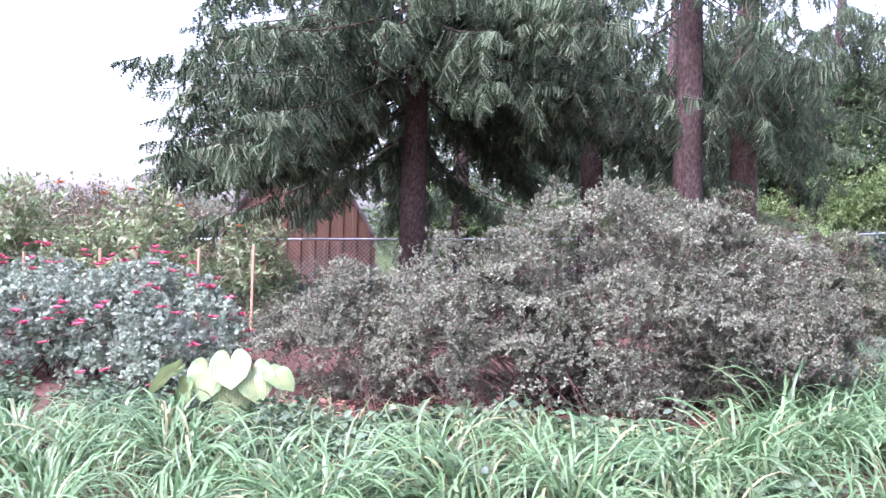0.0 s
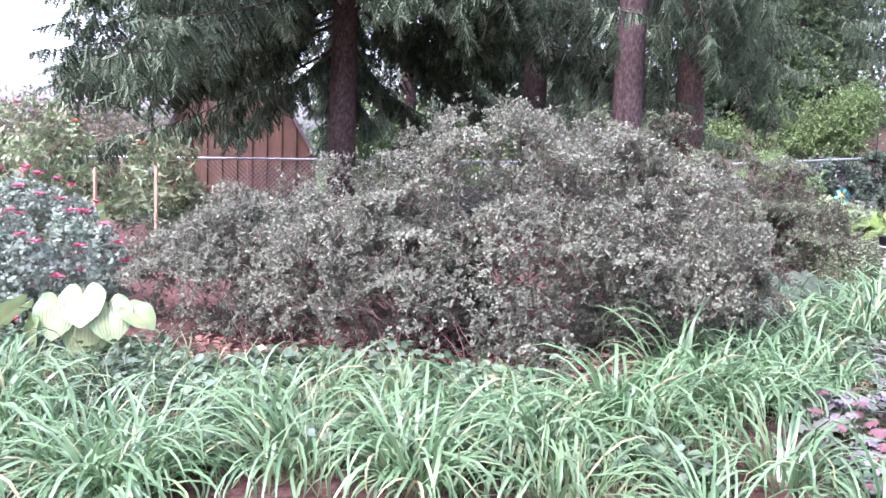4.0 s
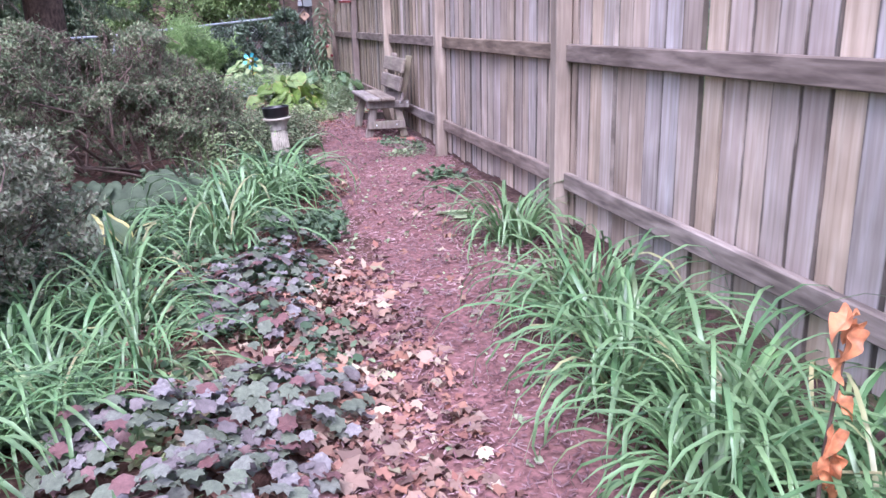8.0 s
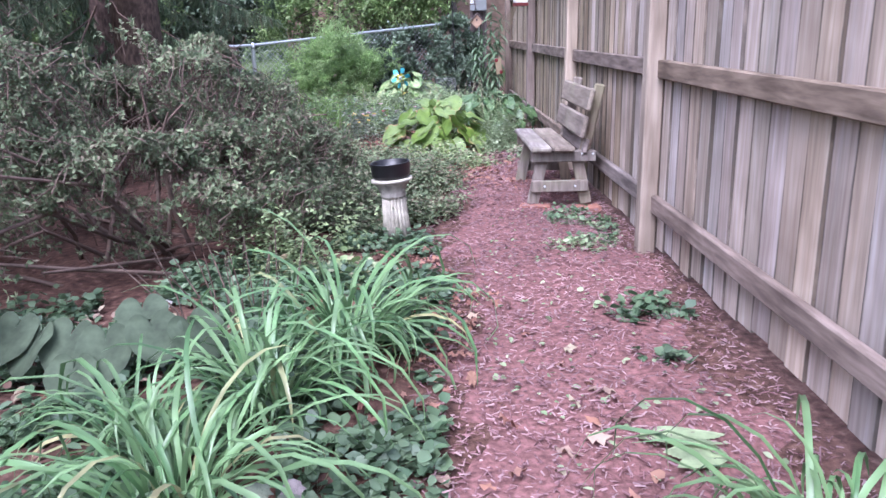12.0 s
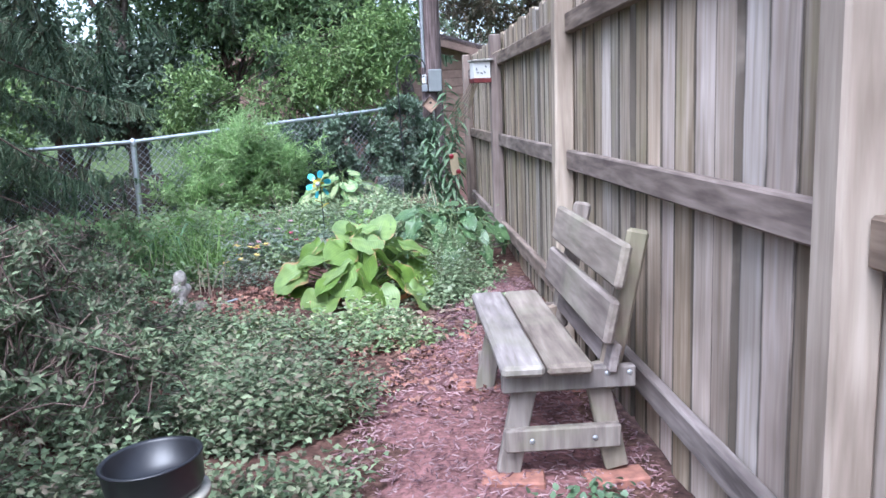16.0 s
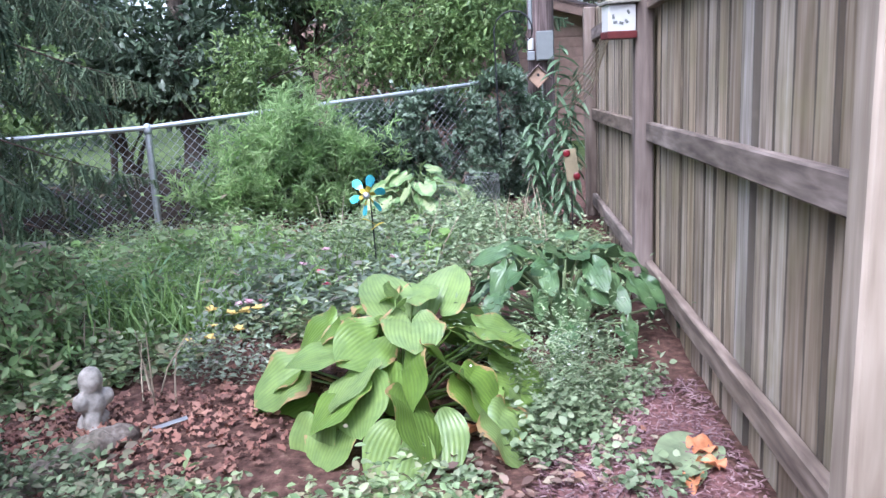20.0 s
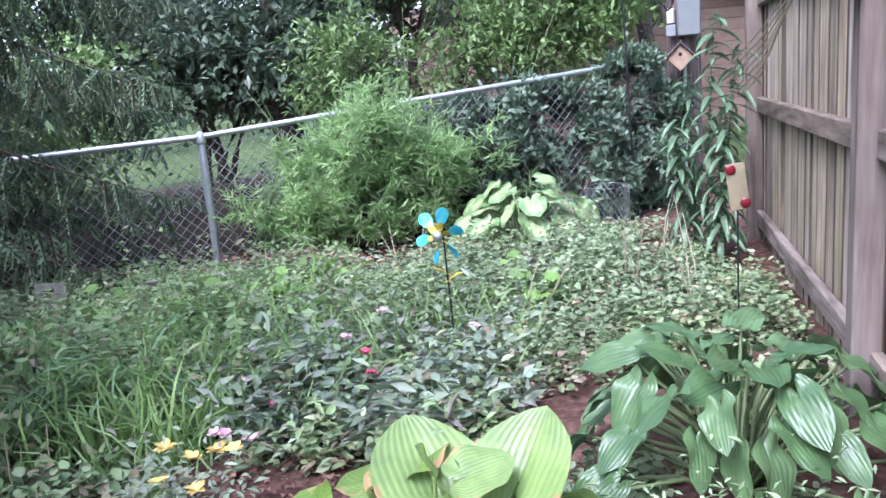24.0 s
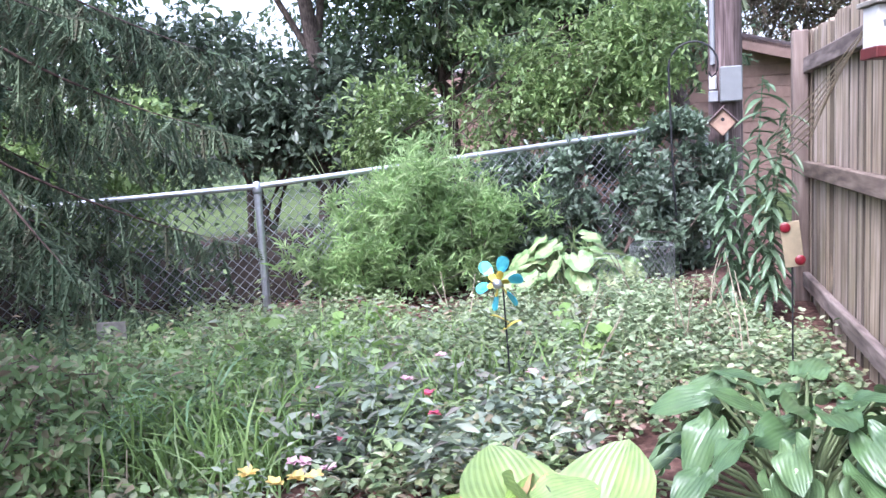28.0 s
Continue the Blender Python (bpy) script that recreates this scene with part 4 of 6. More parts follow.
# ---- ground plants and litter ----
M["dark_hosta"] = leaf_mat("dark_broad_leaf", [(0.055, 0.08, 0.042), (0.075, 0.105, 0.055)], 0.8, 0.15, spec=0.08)
M["edged_hosta"] = rib_mat("yellow_edged_leaf", [(0.13, 0.19, 0.09), (0.17, 0.23, 0.11)], 40.0, 0.85, ((0.62, 0.55, 0.22), 0.98, 0.35, 0.85), asp=0.72)
M["blue_hosta"] = rib_mat("drooping_broad_leaf", [(0.045, 0.1, 0.032), (0.07, 0.14, 0.045), (0.1, 0.175, 0.065)], 24.0, 0.97, None, 0.34, 0.2, 0.5, asp=0.6)
M["pale_hosta"] = rib_mat("variegated_leaf", [(0.24, 0.32, 0.13), (0.36, 0.42, 0.2)], 36.0, 0.9, ((0.15, 0.25, 0.09), 0.9, 0.4, 0.85), asp=0.75)
M["gold_hosta"] = rib_mat("fading_hosta_leaf", [(0.21, 0.29, 0.1), (0.29, 0.34, 0.13)], 34.0, 0.88, ((0.2, 0.31, 0.13), 1.05, 0.5, 0.85), asp=0.85)
M["feather_pale"] = leaf_mat("feathery_shrub_leaf", [(0.24, 0.4, 0.12), (0.36, 0.52, 0.19), (0.46, 0.6, 0.26)], 0.5, 0.55, tones=(4.0, 0.7, 1.2), dull=0.07)
M["feather"] = leaf_mat("feathery_leaf", [(0.15, 0.23, 0.065), (0.23, 0.32, 0.1), (0.32, 0.41, 0.15)], 0.45, 0.35)
M["dark_shrub"] = leaf_mat("dark_shrub_leaf", [(0.05, 0.09, 0.04), (0.09, 0.14, 0.068), (0.15, 0.2, 0.115)], 0.38, 0.25, spec=0.4)
M["silver"] = leaf_mat("silvery_leaf", [(0.15, 0.23, 0.095), (0.25, 0.33, 0.15), (0.35, 0.41, 0.22)], 0.55, 0.3, dull=0.12)
M["rose_leaf"] = leaf_mat("rose_leaf", [(0.18, 0.25, 0.15), (0.27, 0.36, 0.22), (0.38, 0.45, 0.3)], 0.6, 0.35, spec=0.2)
M["red_petal"] = leaf_mat("red_petal", [(0.6, 0.035, 0.1), (0.75, 0.09, 0.18)], 0.5, 0.2)
M["pink_petal"] = leaf_mat("pink_petal", [(0.7, 0.32, 0.36), (0.75, 0.5, 0.5)], 0.5, 0.2)
M["yellow_petal"] = leaf_mat("yellow_petal", [(0.75, 0.5, 0.04), (0.8, 0.6, 0.08)], 0.5, 0.2)
M["orange_petal"] = leaf_mat("orange_petal", [(0.75, 0.18, 0.03), (0.7, 0.28, 0.06)], 0.5, 0.2)
M["orange_leaf"] = leaf_mat("orange_dying_leaf", [(0.6, 0.13, 0.03), (0.68, 0.25, 0.06), (0.5, 0.08, 0.02)], 0.5, 0.3)
M["lily"] = leaf_mat("lily_leaf", [(0.06, 0.13, 0.05), (0.11, 0.2, 0.08), (0.16, 0.25, 0.12)], 0.35, 0.25)
M["red_tip"] = leaf_mat("reddish_green_leaf", [(0.17, 0.28, 0.09), (0.25, 0.38, 0.13), (0.33, 0.44, 0.18), (0.33, 0.24, 0.15)], 0.5, 0.42, dull=0.1)
M["chip"] = leaf_mat("bark_chip", [(0.11, 0.052, 0.052), (0.19, 0.105, 0.102), (0.27, 0.17, 0.165), (0.31, 0.215, 0.2), (0.14, 0.07, 0.07), (0.23, 0.135, 0.13)], 0.9, 0.0, spec=0.1, dull=0.06)
M["blossom"] = leaf_mat("white_blossom", [(0.6, 0.6, 0.54), (0.7, 0.7, 0.62)], 0.6, 0.3)
M["violet"] = leaf_mat("violet_leaf", [(0.06, 0.115, 0.05), (0.095, 0.165, 0.07), (0.14, 0.215, 0.1), (0.11, 0.17, 0.1)], 0.45, 0.25, spec=0.35, dull=0.12)
M["sage"] = leaf_mat("grey_green_leaf", [(0.17, 0.23, 0.125), (0.25, 0.32, 0.18), (0.33, 0.39, 0.25), (0.27, 0.24, 0.19)], 0.5, 0.32, spec=0.35, dull=0.15)
M["lime"] = leaf_mat("yellow_green_leaf", [(0.17, 0.3, 0.06), (0.23, 0.37, 0.08), (0.29, 0.42, 0.12)], 0.5, 0.35, dull=0.08)
M["pole_shrub"] = leaf_mat("bluish_shrub_leaf", [(0.065, 0.11, 0.055), (0.11, 0.17, 0.09), (0.17, 0.23, 0.14)], 0.4, 0.25, spec=0.4, dull=0.15)
M["fern"] = leaf_mat("dry_fern", [(0.22, 0.09, 0.07), (0.3, 0.15, 0.11)], 0.8, 0.15)


M["brown_litter"] = leaf_mat("brown_dead_leaf", [(0.16, 0.065, 0.045), (0.26, 0.12, 0.08), (0.34, 0.18, 0.12), (0.1, 0.045, 0.035), (0.3, 0.15, 0.09)], 0.8, 0.1, dull=0.05)


def in_region(n, cx, cy, rx, ry, turn=0.0, edge=0.7):
    a, r = RNG.random(n) * 2 * np.pi, np.sqrt(RNG.random(n))
    r = r * (1 - (1 - edge) * 0.5 * (1 + np.sin(3 * a + cx * 5) * np.cos(2 * a + cy)))
    x, y = rx * r * np.cos(a), ry * r * np.sin(a)
    c, s = math.cos(turn), math.sin(turn)
    return cx + c * x - s * y, cy + s * x + c * y


def ground_cover(name, label, region, sprigs, per, leaf, wid, height, mat, form=OVAL, clump=2.5, stems=True, category="ground cover"):
    """Low leafy growth: short shoots standing on the ground, each with leaves along it."""
    x, y = in_region(int(sprigs * 1.6), *region)
    nz = bumps(np.stack([x, y, x * 0], -1), clump, 2.2)
    keep = nz > -0.12
    x, y, nz = x[keep][:sprigs], y[keep][:sprigs], nz[keep][:sprigs]
    n = len(x)
    z = ground_z(x, y)
    h = height * RNG.uniform(0.35, 1.1, n) * (0.75 + nz)
    lean = RNG.normal(0, 0.35, (n, 2)) * h[:, None]
    k = np.repeat(np.arange(n), per)
    f = np.tile((np.arange(per) + 1) / per, n) * RNG.uniform(0.8, 1.1, n * per)
    pos = np.stack([x[k] + lean[k, 0] * f, y[k] + lean[k, 1] * f, z[k] + h[k] * f], -1)
    a = RNG.random(len(k)) * 2 * np.pi
    d = np.stack([np.cos(a), np.sin(a), RNG.normal(0.15, 0.3, len(k))], -1)
    flat = np.stack([RNG.normal(0, 0.6, len(k)), RNG.normal(0, 0.6, len(k)), np.ones(len(k))], -1)
    V, F = leaf_arrays(pos, d, leaf * RNG.uniform(0.6, 1.25, len(k)), wid * RNG.uniform(0.7, 1.2, len(k)), form, flat)
    ob = put(name, raw_mesh(name, V, F, M[mat]))
    tagged(ob, label, category, kind="stuff")
    return ob


# under and between the daylilies
ground_cover("ground_cover", "broad green ground cover under the daylilies", (-1.9, 3.9, 2.9, 0.9, 0.12), 2000, 3, 0.06, 0.046, 0.15, "violet", clump=1.6)
ground_cover("ground_cover", "green leafy ground cover beside the path", (0.75, 5.9, 0.85, 1.5, -0.25), 1000, 3, 0.05, 0.042, 0.12, "violet")
ground_cover("ground_cover", "low leaves and weeds under the azalea edge", (0.8, 7.7, 0.9, 1.3, 0.1), 1500, 4, 0.045, 0.036, 0.12, "violet")
ground_cover("ground_cover", "ivy and violets edging the mulch path", (1.55, 8.2, 0.5, 1.1, -0.1), 700, 3, 0.05, 0.045, 0.1, "violet")
ground_cover("ground_cover", "young vine leaves along the foot of the fence", (2.8, 9.5, 0.24, 0.5), 110, 4, 0.035, 0.028, 0.07, "violet")
ground_cover("ground_cover", "ivy at the foot of a fence post", (2.85, 7.9, 0.2, 0.35), 120, 3, 0.05, 0.045, 0.09, "violet")
ground_cover("ground_cover", "green leaves under the fence daylilies", (2.82, 4.4, 0.2, 1.4), 220, 3, 0.045, 0.035, 0.1, "cover")
ground_cover("ground_cover", "blue-green violets along the mulch", (1.72, 7.2, 0.3, 0.7), 260, 3, 0.05, 0.045, 0.09, "violet")
ground_cover("ground_cover", "ivy and leaf litter round the pedestal", (1.5, 9.1, 0.45, 0.75), 520, 4, 0.038, 0.03, 0.1, "violet")
ground_cover("ground_cover", "low weeds along the far foot of the fence", (2.72, 14.6, 0.35, 1.2), 900, 5, 0.034, 0.025, 0.12, "cover")
ground_cover("ground_cover", "small weeds before the bench", (2.72, 9.3, 0.3, 0.45), 150, 4, 0.03, 0.022, 0.06, "silver")
ground_cover("ground_cover", "seedlings scattered on the mulch", (2.25, 6.2, 0.55, 2.6, -0.12), 60, 3, 0.035, 0.03, 0.05, "silver")
ground_cover("ground_cover", "small-leaved low growth round the bench end of the path", (1.5, 10.75, 0.72, 1.0), 1700, 7, 0.034, 0.015, 0.27, "azalea2", DIAMOND)
ground_cover("ground_cover", "low green shoots before the big hosta", (1.85, 11.65, 0.75, 0.42), 600, 6, 0.034, 0.02, 0.14, "cover")
ground_cover("ground_cover", "dense green ground cover filling the end of the bed", (1.9, 15.4, 1.25, 1.5), 3600, 5, 0.034, 0.024, 0.16, "cover", clump=3)
ground_cover("ground_cover", "taller pale green shoots among the ground cover", (1.7, 15.1, 1.3, 1.3), 500, 9, 0.04, 0.016, 0.32, "silver")
ground_cover("ground_cover", "yellow-green leaves among the weeds", (0.6, 14.9, 1.3, 1.0), 900, 6, 0.045, 0.022, 0.26, "feather")
ground_cover("ground_cover", "pale green ground cover with white-edged leaves", (2.0, 15.2, 0.9, 0.9), 1500, 5, 0.04, 0.024, 0.2, "silver")
ground_cover("ground_cover", "mixed weeds and perennials", (0.3, 14.5, 1.3, 1.3), 1900, 5, 0.042, 0.026, 0.22, "cover", clump=2)
ground_cover("ground_cover", "mixed green growth beneath the spruce", (-1.2, 15.2, 1.3, 0.9), 1400, 4, 0.04, 0.026, 0.2, "cover")
ground_cover("ground_cover", "dark leafy perennials behind the big hosta", (1.3, 13.75, 0.75, 0.5), 500, 6, 0.05, 0.024, 0.22, "cover")
ground_cover("ground_cover", "dark-leaved roses behind the big hosta", (1.35, 13.85, 0.6, 0.4), 200, 6, 0.055, 0.03, 0.26, "rose_leaf")
ground_cover("ground_cover", "silvery fine-leaved flowering plant by the path", (2.55, 12.7, 0.26, 0.35), 320, 12, 0.028, 0.008, 0.38, "silver", DIAMOND)
ground_cover("ground_cover", "strawberry-like leaves before the statue", (0.5, 13.0, 0.7, 0.6), 600, 4, 0.042, 0.034, 0.15, "cover")
ground_cover("ground_cover", "fresh green shoots beside the pedestal", (1.2, 9.0, 0.42, 0.5), 240, 8, 0.036, 0.016, 0.5, "feather", DIAMOND)
ground_cover("ground_cover", "ivy leaves at the foot of the shrubs by the pedestal", (1.38, 8.85, 0.4, 0.4), 260, 3, 0.05, 0.045, 0.1, "cover", LOBED)
ground_cover("ground_cover", "small-leaved azalea shoots beside the pedestal", (1.38, 10.05, 0.55, 0.8), 1500, 7, 0.034, 0.019, 0.27, "azalea2", DIAMOND)
ground_cover("ground_cover", "dark violets and ivy between the daylilies and the azalea", (0.25, 6.9, 0.7, 0.9), 900, 4, 0.05, 0.042, 0.13, "violet")
ground_cover("ground_cover", "scattered weeds beside the big hosta", (2.5, 12.1, 0.42, 0.55), 300, 4, 0.032, 0.024, 0.09, "silver")
ground_cover("ground_cover", "ivy trailing through the fallen leaves", (1.5, 5.6, 0.3, 1.2), 160, 3, 0.05, 0.045, 0.08, "violet", LOBED)
ground_cover("ground_cover", "ivy among the coral bells", (1.0, 5.2, 0.45, 0.8), 420, 3, 0.045, 0.038, 0.1, "cover")
ground_cover("ground_cover", "small azalea shoots spreading over the path edge", (1.72, 10.15, 0.42, 0.75), 900, 6, 0.034, 0.019, 0.2, "azalea2", DIAMOND)
ground_cover("ground_cover", "low leaves at the foot of the roses", (-4.8, 4.2, 2.0, 0.45), 700, 4, 0.05, 0.036, 0.14, "violet")
ground_cover("ground_cover", "weeds creeping over the end of the path", (2.45, 12.9, 0.5, 0.7), 700, 5, 0.034, 0.026, 0.12, "silver")
ground_cover("ground_cover", "tiny white blossoms on the silvery plant", (2.5, 12.72, 0.2, 0.3), 120, 1, 0.012, 0.012, 0.22, "blossom", DIAMOND)
ground_cover("ground_cover", "small-leaved growth spreading below the azaleas", (1.0, 11.3, 0.9, 0.9), 1800, 6, 0.034, 0.02, 0.24, "azalea2", DIAMOND)
ground_cover("ground_cover", "green weeds and small leaves at the near end of the path", (0.95, 3.4, 0.7, 0.9), 700, 4, 0.042, 0.034, 0.12, "violet")
ground_cover("ground_cover", "weeds at the foot of the azalea", (-1.2, 4.55, 2.2, 0.35, 0.2), 300, 3, 0.06, 0.05, 0.1, "cover")
ground_cover("ground_cover", "undergrowth beyond the wire fence", (-1.0, 18.5, 4.5, 1.4, 0.55), 2600, 5, 0.08, 0.05, 0.4, "dark_shrub", clump=1.2)
ground_cover("ground_cover", "undergrowth along the wire fence", (-6.5, 12.0, 4.0, 1.3, 0.5), 1500, 5, 0.09, 0.06, 0.5, "dark_shrub", clump=1.2)
ground_cover("ground_cover", "broad grey-green leaves among the weeds", (1.35, 13.9, 0.75, 0.55), 300, 7, 0.085, 0.03, 0.26, "sage", DIAMOND, clump=3)
ground_cover("ground_cover", "broad grey-green leaves across the bed", (0.9, 14.9, 1.4, 1.0), 320, 6, 0.07, 0.028, 0.24, "sage", DIAMOND, clump=3)
ground_cover("ground_cover", "medium green leaves standing over the weeds", (0.1, 14.0, 1.2, 1.1), 420, 8, 0.055, 0.022, 0.42, "red_tip", DIAMOND, clump=2)
ground_cover("ground_cover", "round blue-green violet leaves between the daylilies", (0.55, 5.3, 0.55, 0.9), 260, 2, 0.075, 0.08, 0.13, "violet", LOBED)
for x, y in ((0.95, 14.45), (0.55, 14.8), (0.75, 15.3), (1.15, 14.2), (0.1, 15.1), (1.9, 14.9), (-0.3, 14.6), (0.4, 14.2)):
    ground_cover("leafy_clump", "clump of lobed yellow-green leaves in the bed", (x, y, 0.16, 0.14), 22, 3, 0.085, 0.085, 0.24, "lime", LOBED, category="plant")


def heuchera_protos():
    out = []
    cols = ((0.16, 0.07, 0.062), (0.14, 0.115, 0.105), (0.15, 0.16, 0.115), (0.12, 0.145, 0.085), (0.2, 0.18, 0.165), (0.095, 0.115, 0.066))
    for k, c in enumerate(cols):
        m = leaf_mat("coral_bells_leaf", [c, tuple(v * 1.25 for v in c)], 0.5, 0.12, patch=(tuple(v * 0.55 for v in c), 30))
        V, F = LOBED
        W = V.copy()
        W[1:, 2] += RNG.normal(0, 0.05, len(V) - 1)
        out.append(raw_mesh("leaf", W, F, m))
    return out


HEU = heuchera_protos()


def heuchera(x, y, r, n):
    c = empty("coral_bells", x, y, gz(x, y), 0, "coral bells with lobed silver-purple leaves", "plant", "coral bells")
    for i in range(n):
        a, q = RNG.random() * 6.283, math.sqrt(RNG.random())
        s = RNG.uniform(0.05, 0.078)
        ob = put("leaf", HEU[int(RNG.integers(6))], c)
        ob.matrix_basis = pose(r * q * math.cos(a), r * q * math.sin(a), 0.04 + 0.13 * (1 - q * q) + RNG.normal(0, 0.02), RNG.normal(0, 14), RNG.normal(0, 14), math.degrees(a) - 90) @ pose(0, 0, 0, -25 * q, 0, 0) @ Matrix.Scale(s, 4)
    return c


for x, y, r, n in ((1.2, 3.8, 0.26, 140), (1.05, 4.62, 0.3, 200), (1.42, 4.75, 0.28, 190), (1.25, 4.2, 0.3, 200), (1.4, 5.55, 0.24, 90), (1.46, 6.05, 0.27, 130), (1.56, 6.5, 0.2, 36), (1.25, 5.9, 0.2, 40)):
    heuchera(x, y, r, n)


def litter(n, regions, size, label, mat="litter", lift=0.02, form=OVAL, name="fallen_leaves"):
    X, Y = [], []
    for reg, w in regions:
        x, y = in_region(int(n * w), *reg)
        X.append(x)
        Y.append(y)
    x, y = np.concatenate(X), np.concatenate(Y)
    k = len(x)
    z = ground_z(x, y) + lift + RNG.random(k) * 0.02
    a = RNG.random(k) * 6.283
    d = np.stack([np.cos(a), np.sin(a), RNG.normal(0, 0.25, k)], -1)
    flat = np.stack([RNG.normal(0, 0.35, k), RNG.normal(0, 0.35, k), np.ones(k)], -1)
    V, F = leaf_arrays(np.stack([x, y, z], -1), d, size * RNG.uniform(0.5, 1.3, k), size * 0.6 * RNG.uniform(0.6, 1.3, k), form, flat)
    tagged(put(name, raw_mesh(name, V, F, M[mat])), label, "litter", kind="stuff")


PATHSIDE = (((1.75, 4.9, 0.34, 1.5), 0.45), ((1.35, 5.6, 0.55, 1.5), 0.4), ((2.1, 6.6, 0.55, 2.0), 0.05), ((1.6, 3.2, 0.6, 1.0), 0.3))
litter(600, PATHSIDE, 0.085, "dry tan leaves fallen beside the path", form=CRUMPLE)
litter(200, PATHSIDE, 0.1, "curled pale leaves fallen beside the path", form=LOBED)
litter(1000, PATHSIDE, 0.065, "brown broken leaves fallen beside the path", "brown_litter", form=CRUMPLE)
litter(700, (((0.6, 6.4, 0.9, 1.2), 0.6), ((0.5, 7.9, 0.8, 0.5), 0.4)), 0.05, "brown leaves lying among the violets")
litter(420, (((0.15, 15.75, 0.55, 0.35), 1.0),), 0.06, "pinkish tan leaves under the feathery shrub", lift=0.07)
litter(900, (((1.2, 14.8, 1.6, 1.6), 1.0),), 0.04, "dry tan leaves caught among the weeds", lift=0.09)
litter(420, (((2.55, 12.3, 0.4, 0.6), 1.0),), 0.045, "brown and orange leaves at the end of the path")
litter(420, (((2.5, 8.0, 0.5, 2.2), 0.6), ((2.5, 5.4, 0.4, 1.2), 0.4)), 0.028, "small pale leaf scraps on the mulch", "silver", 0.025)
litter(2400, (((1.7, 8.3, 0.5, 1.2), 0.25), ((2.2, 11.3, 0.6, 0.9), 0.2), ((1.0, 12.3, 0.7, 0.5), 0.35), ((1.8, 13.0, 0.8, 0.6), 0.2)), 0.05, "brown leaves fallen in the bed", "brown_litter", form=CRUMPLE)
litter(1900, (((-1.2, 15.0, 0.8, 0.7), 0.3), ((0.2, 16.0, 0.9, 0.6), 0.3), ((-1.6, 4.9, 1.8, 0.5, 0.2), 0.4)), 0.06, "reddish leaves and needles fallen under the trees", "brown_litter")


def rough_grass(n, region, h, wid, mat, label):
    """Thin grass blades standing among the weeds."""
    x, y = in_region(n, *region)
    p = np.stack([x, y, ground_z(x, y)], -1)
    d = np.stack([RNG.normal(0, 0.4, n), RNG.normal(0, 0.4, n), np.ones(n)], -1)
    form = (np.array([(-0.5, 0, 0), (0.5, 0, 0), (-0.42, 0.4, 0.0), (0.42, 0.4, 0.0), (-0.3, 0.72, -0.16), (0.3, 0.72, -0.16), (0, 0.86, -0.48)]), np.array([(0, 1, 3), (0, 3, 2), (2, 3, 5), (2, 5, 4), (4, 5, 6)]))
    V, F = leaf_arrays(p, d, h * RNG.uniform(0.5, 1.2, n), wid, form)
    tagged(put("rough_grass", raw_mesh("rough_grass", V, F, M[mat])), label, "grass", kind="stuff")


ground_cover("ground_cover", "light green leafy weeds before the wire fence", (0.1, 14.4, 1.1, 1.1), 1200, 6, 0.038, 0.02, 0.26, "feather")
rough_grass(1100, (0.3, 14.2, 1.3, 1.2), 0.3, 0.009, "feather_pale", "thin grass growing through the weeds")
rough_grass(480, (0.6, 13.5, 0.6, 0.45), 0.36, 0.013, "lime", "bright arching grass beside the statue")
rough_grass(420, (1.0, 14.3, 1.2, 0.8), 0.34, 0.01, "lime", "bright grass blades among the weeds")
rough_grass(500, (1.7, 15.2, 1.1, 1.2), 0.24, 0.007, "feather", "thin grass among the ground cover")
rough_grass(900, (-1.4, 3.6, 2.6, 0.8, 0.12), 0.3, 0.01, "feather", "grass among the daylilies")


def mulch_chips():
    n = 27000
    y = RNG.uniform(2.0, 12.8, n)
    s = RNG.uniform(-1.08, 1.08, n)
    x = path_mid(y) + s * path_half(y)
    z = ground_z(x, y) + 0.02 * (1 - s * s).clip(0, 1) + 0.012 + RNG.random(n) * 0.012
    a = RNG.random(n) * 6.283
    d = np.stack([np.cos(a), np.sin(a), RNG.normal(0, 0.22, n)], -1)
    flat = np.stack([RNG.normal(0, 0.5, n), RNG.normal(0, 0.5, n), np.ones(n)], -1)
    form = (np.array([(-0.5, 0, 0), (0.5, 0.06, 0), (0.4, 1, 0.02), (-0.45, 0.9, 0), (0, 0.5, 0.12)]), np.array([(0, 1, 4), (1, 2, 4), (2, 3, 4), (3, 0, 4)]))
    V, F = leaf_arrays(np.stack([x, y, z], -1), d, RNG.uniform(0.01, 0.04, n), RNG.uniform(0.003, 0.008, n), form, flat)
    tagged(put("mulch_chips", raw_mesh("mulch_chips", V, F, M["chip"], False)), "shredded red-brown bark on the path", "mulch", kind="stuff")


mulch_chips()

# ---- more plants in the bed ----
ringed_hosta(2.62, 13.4, M["blue_hosta"], "hosta with long-stalked drooping blue-green leaves by the fence",
             ((20, 0.42, 0.17, 44, 0.15, 0), (20, 0.37, 0.27, 34, 0.16, 11), (17, 0.27, 0.36, 22, 0.16, 5), (11, 0.14, 0.42, -20, 0.16, 30)), 0.62, M["feather"], 0.22, 22)
ringed_hosta(1.62, 16.4, M["pale_hosta"], "variegated hosta with pale green and cream leaves", ((13, 0.34, 0.2, 36, 0.17, 0), (12, 0.28, 0.3, 28, 0.18, 20), (9, 0.16, 0.38, 12, 0.17, 40)), 0.9, None, 0.16, 24)


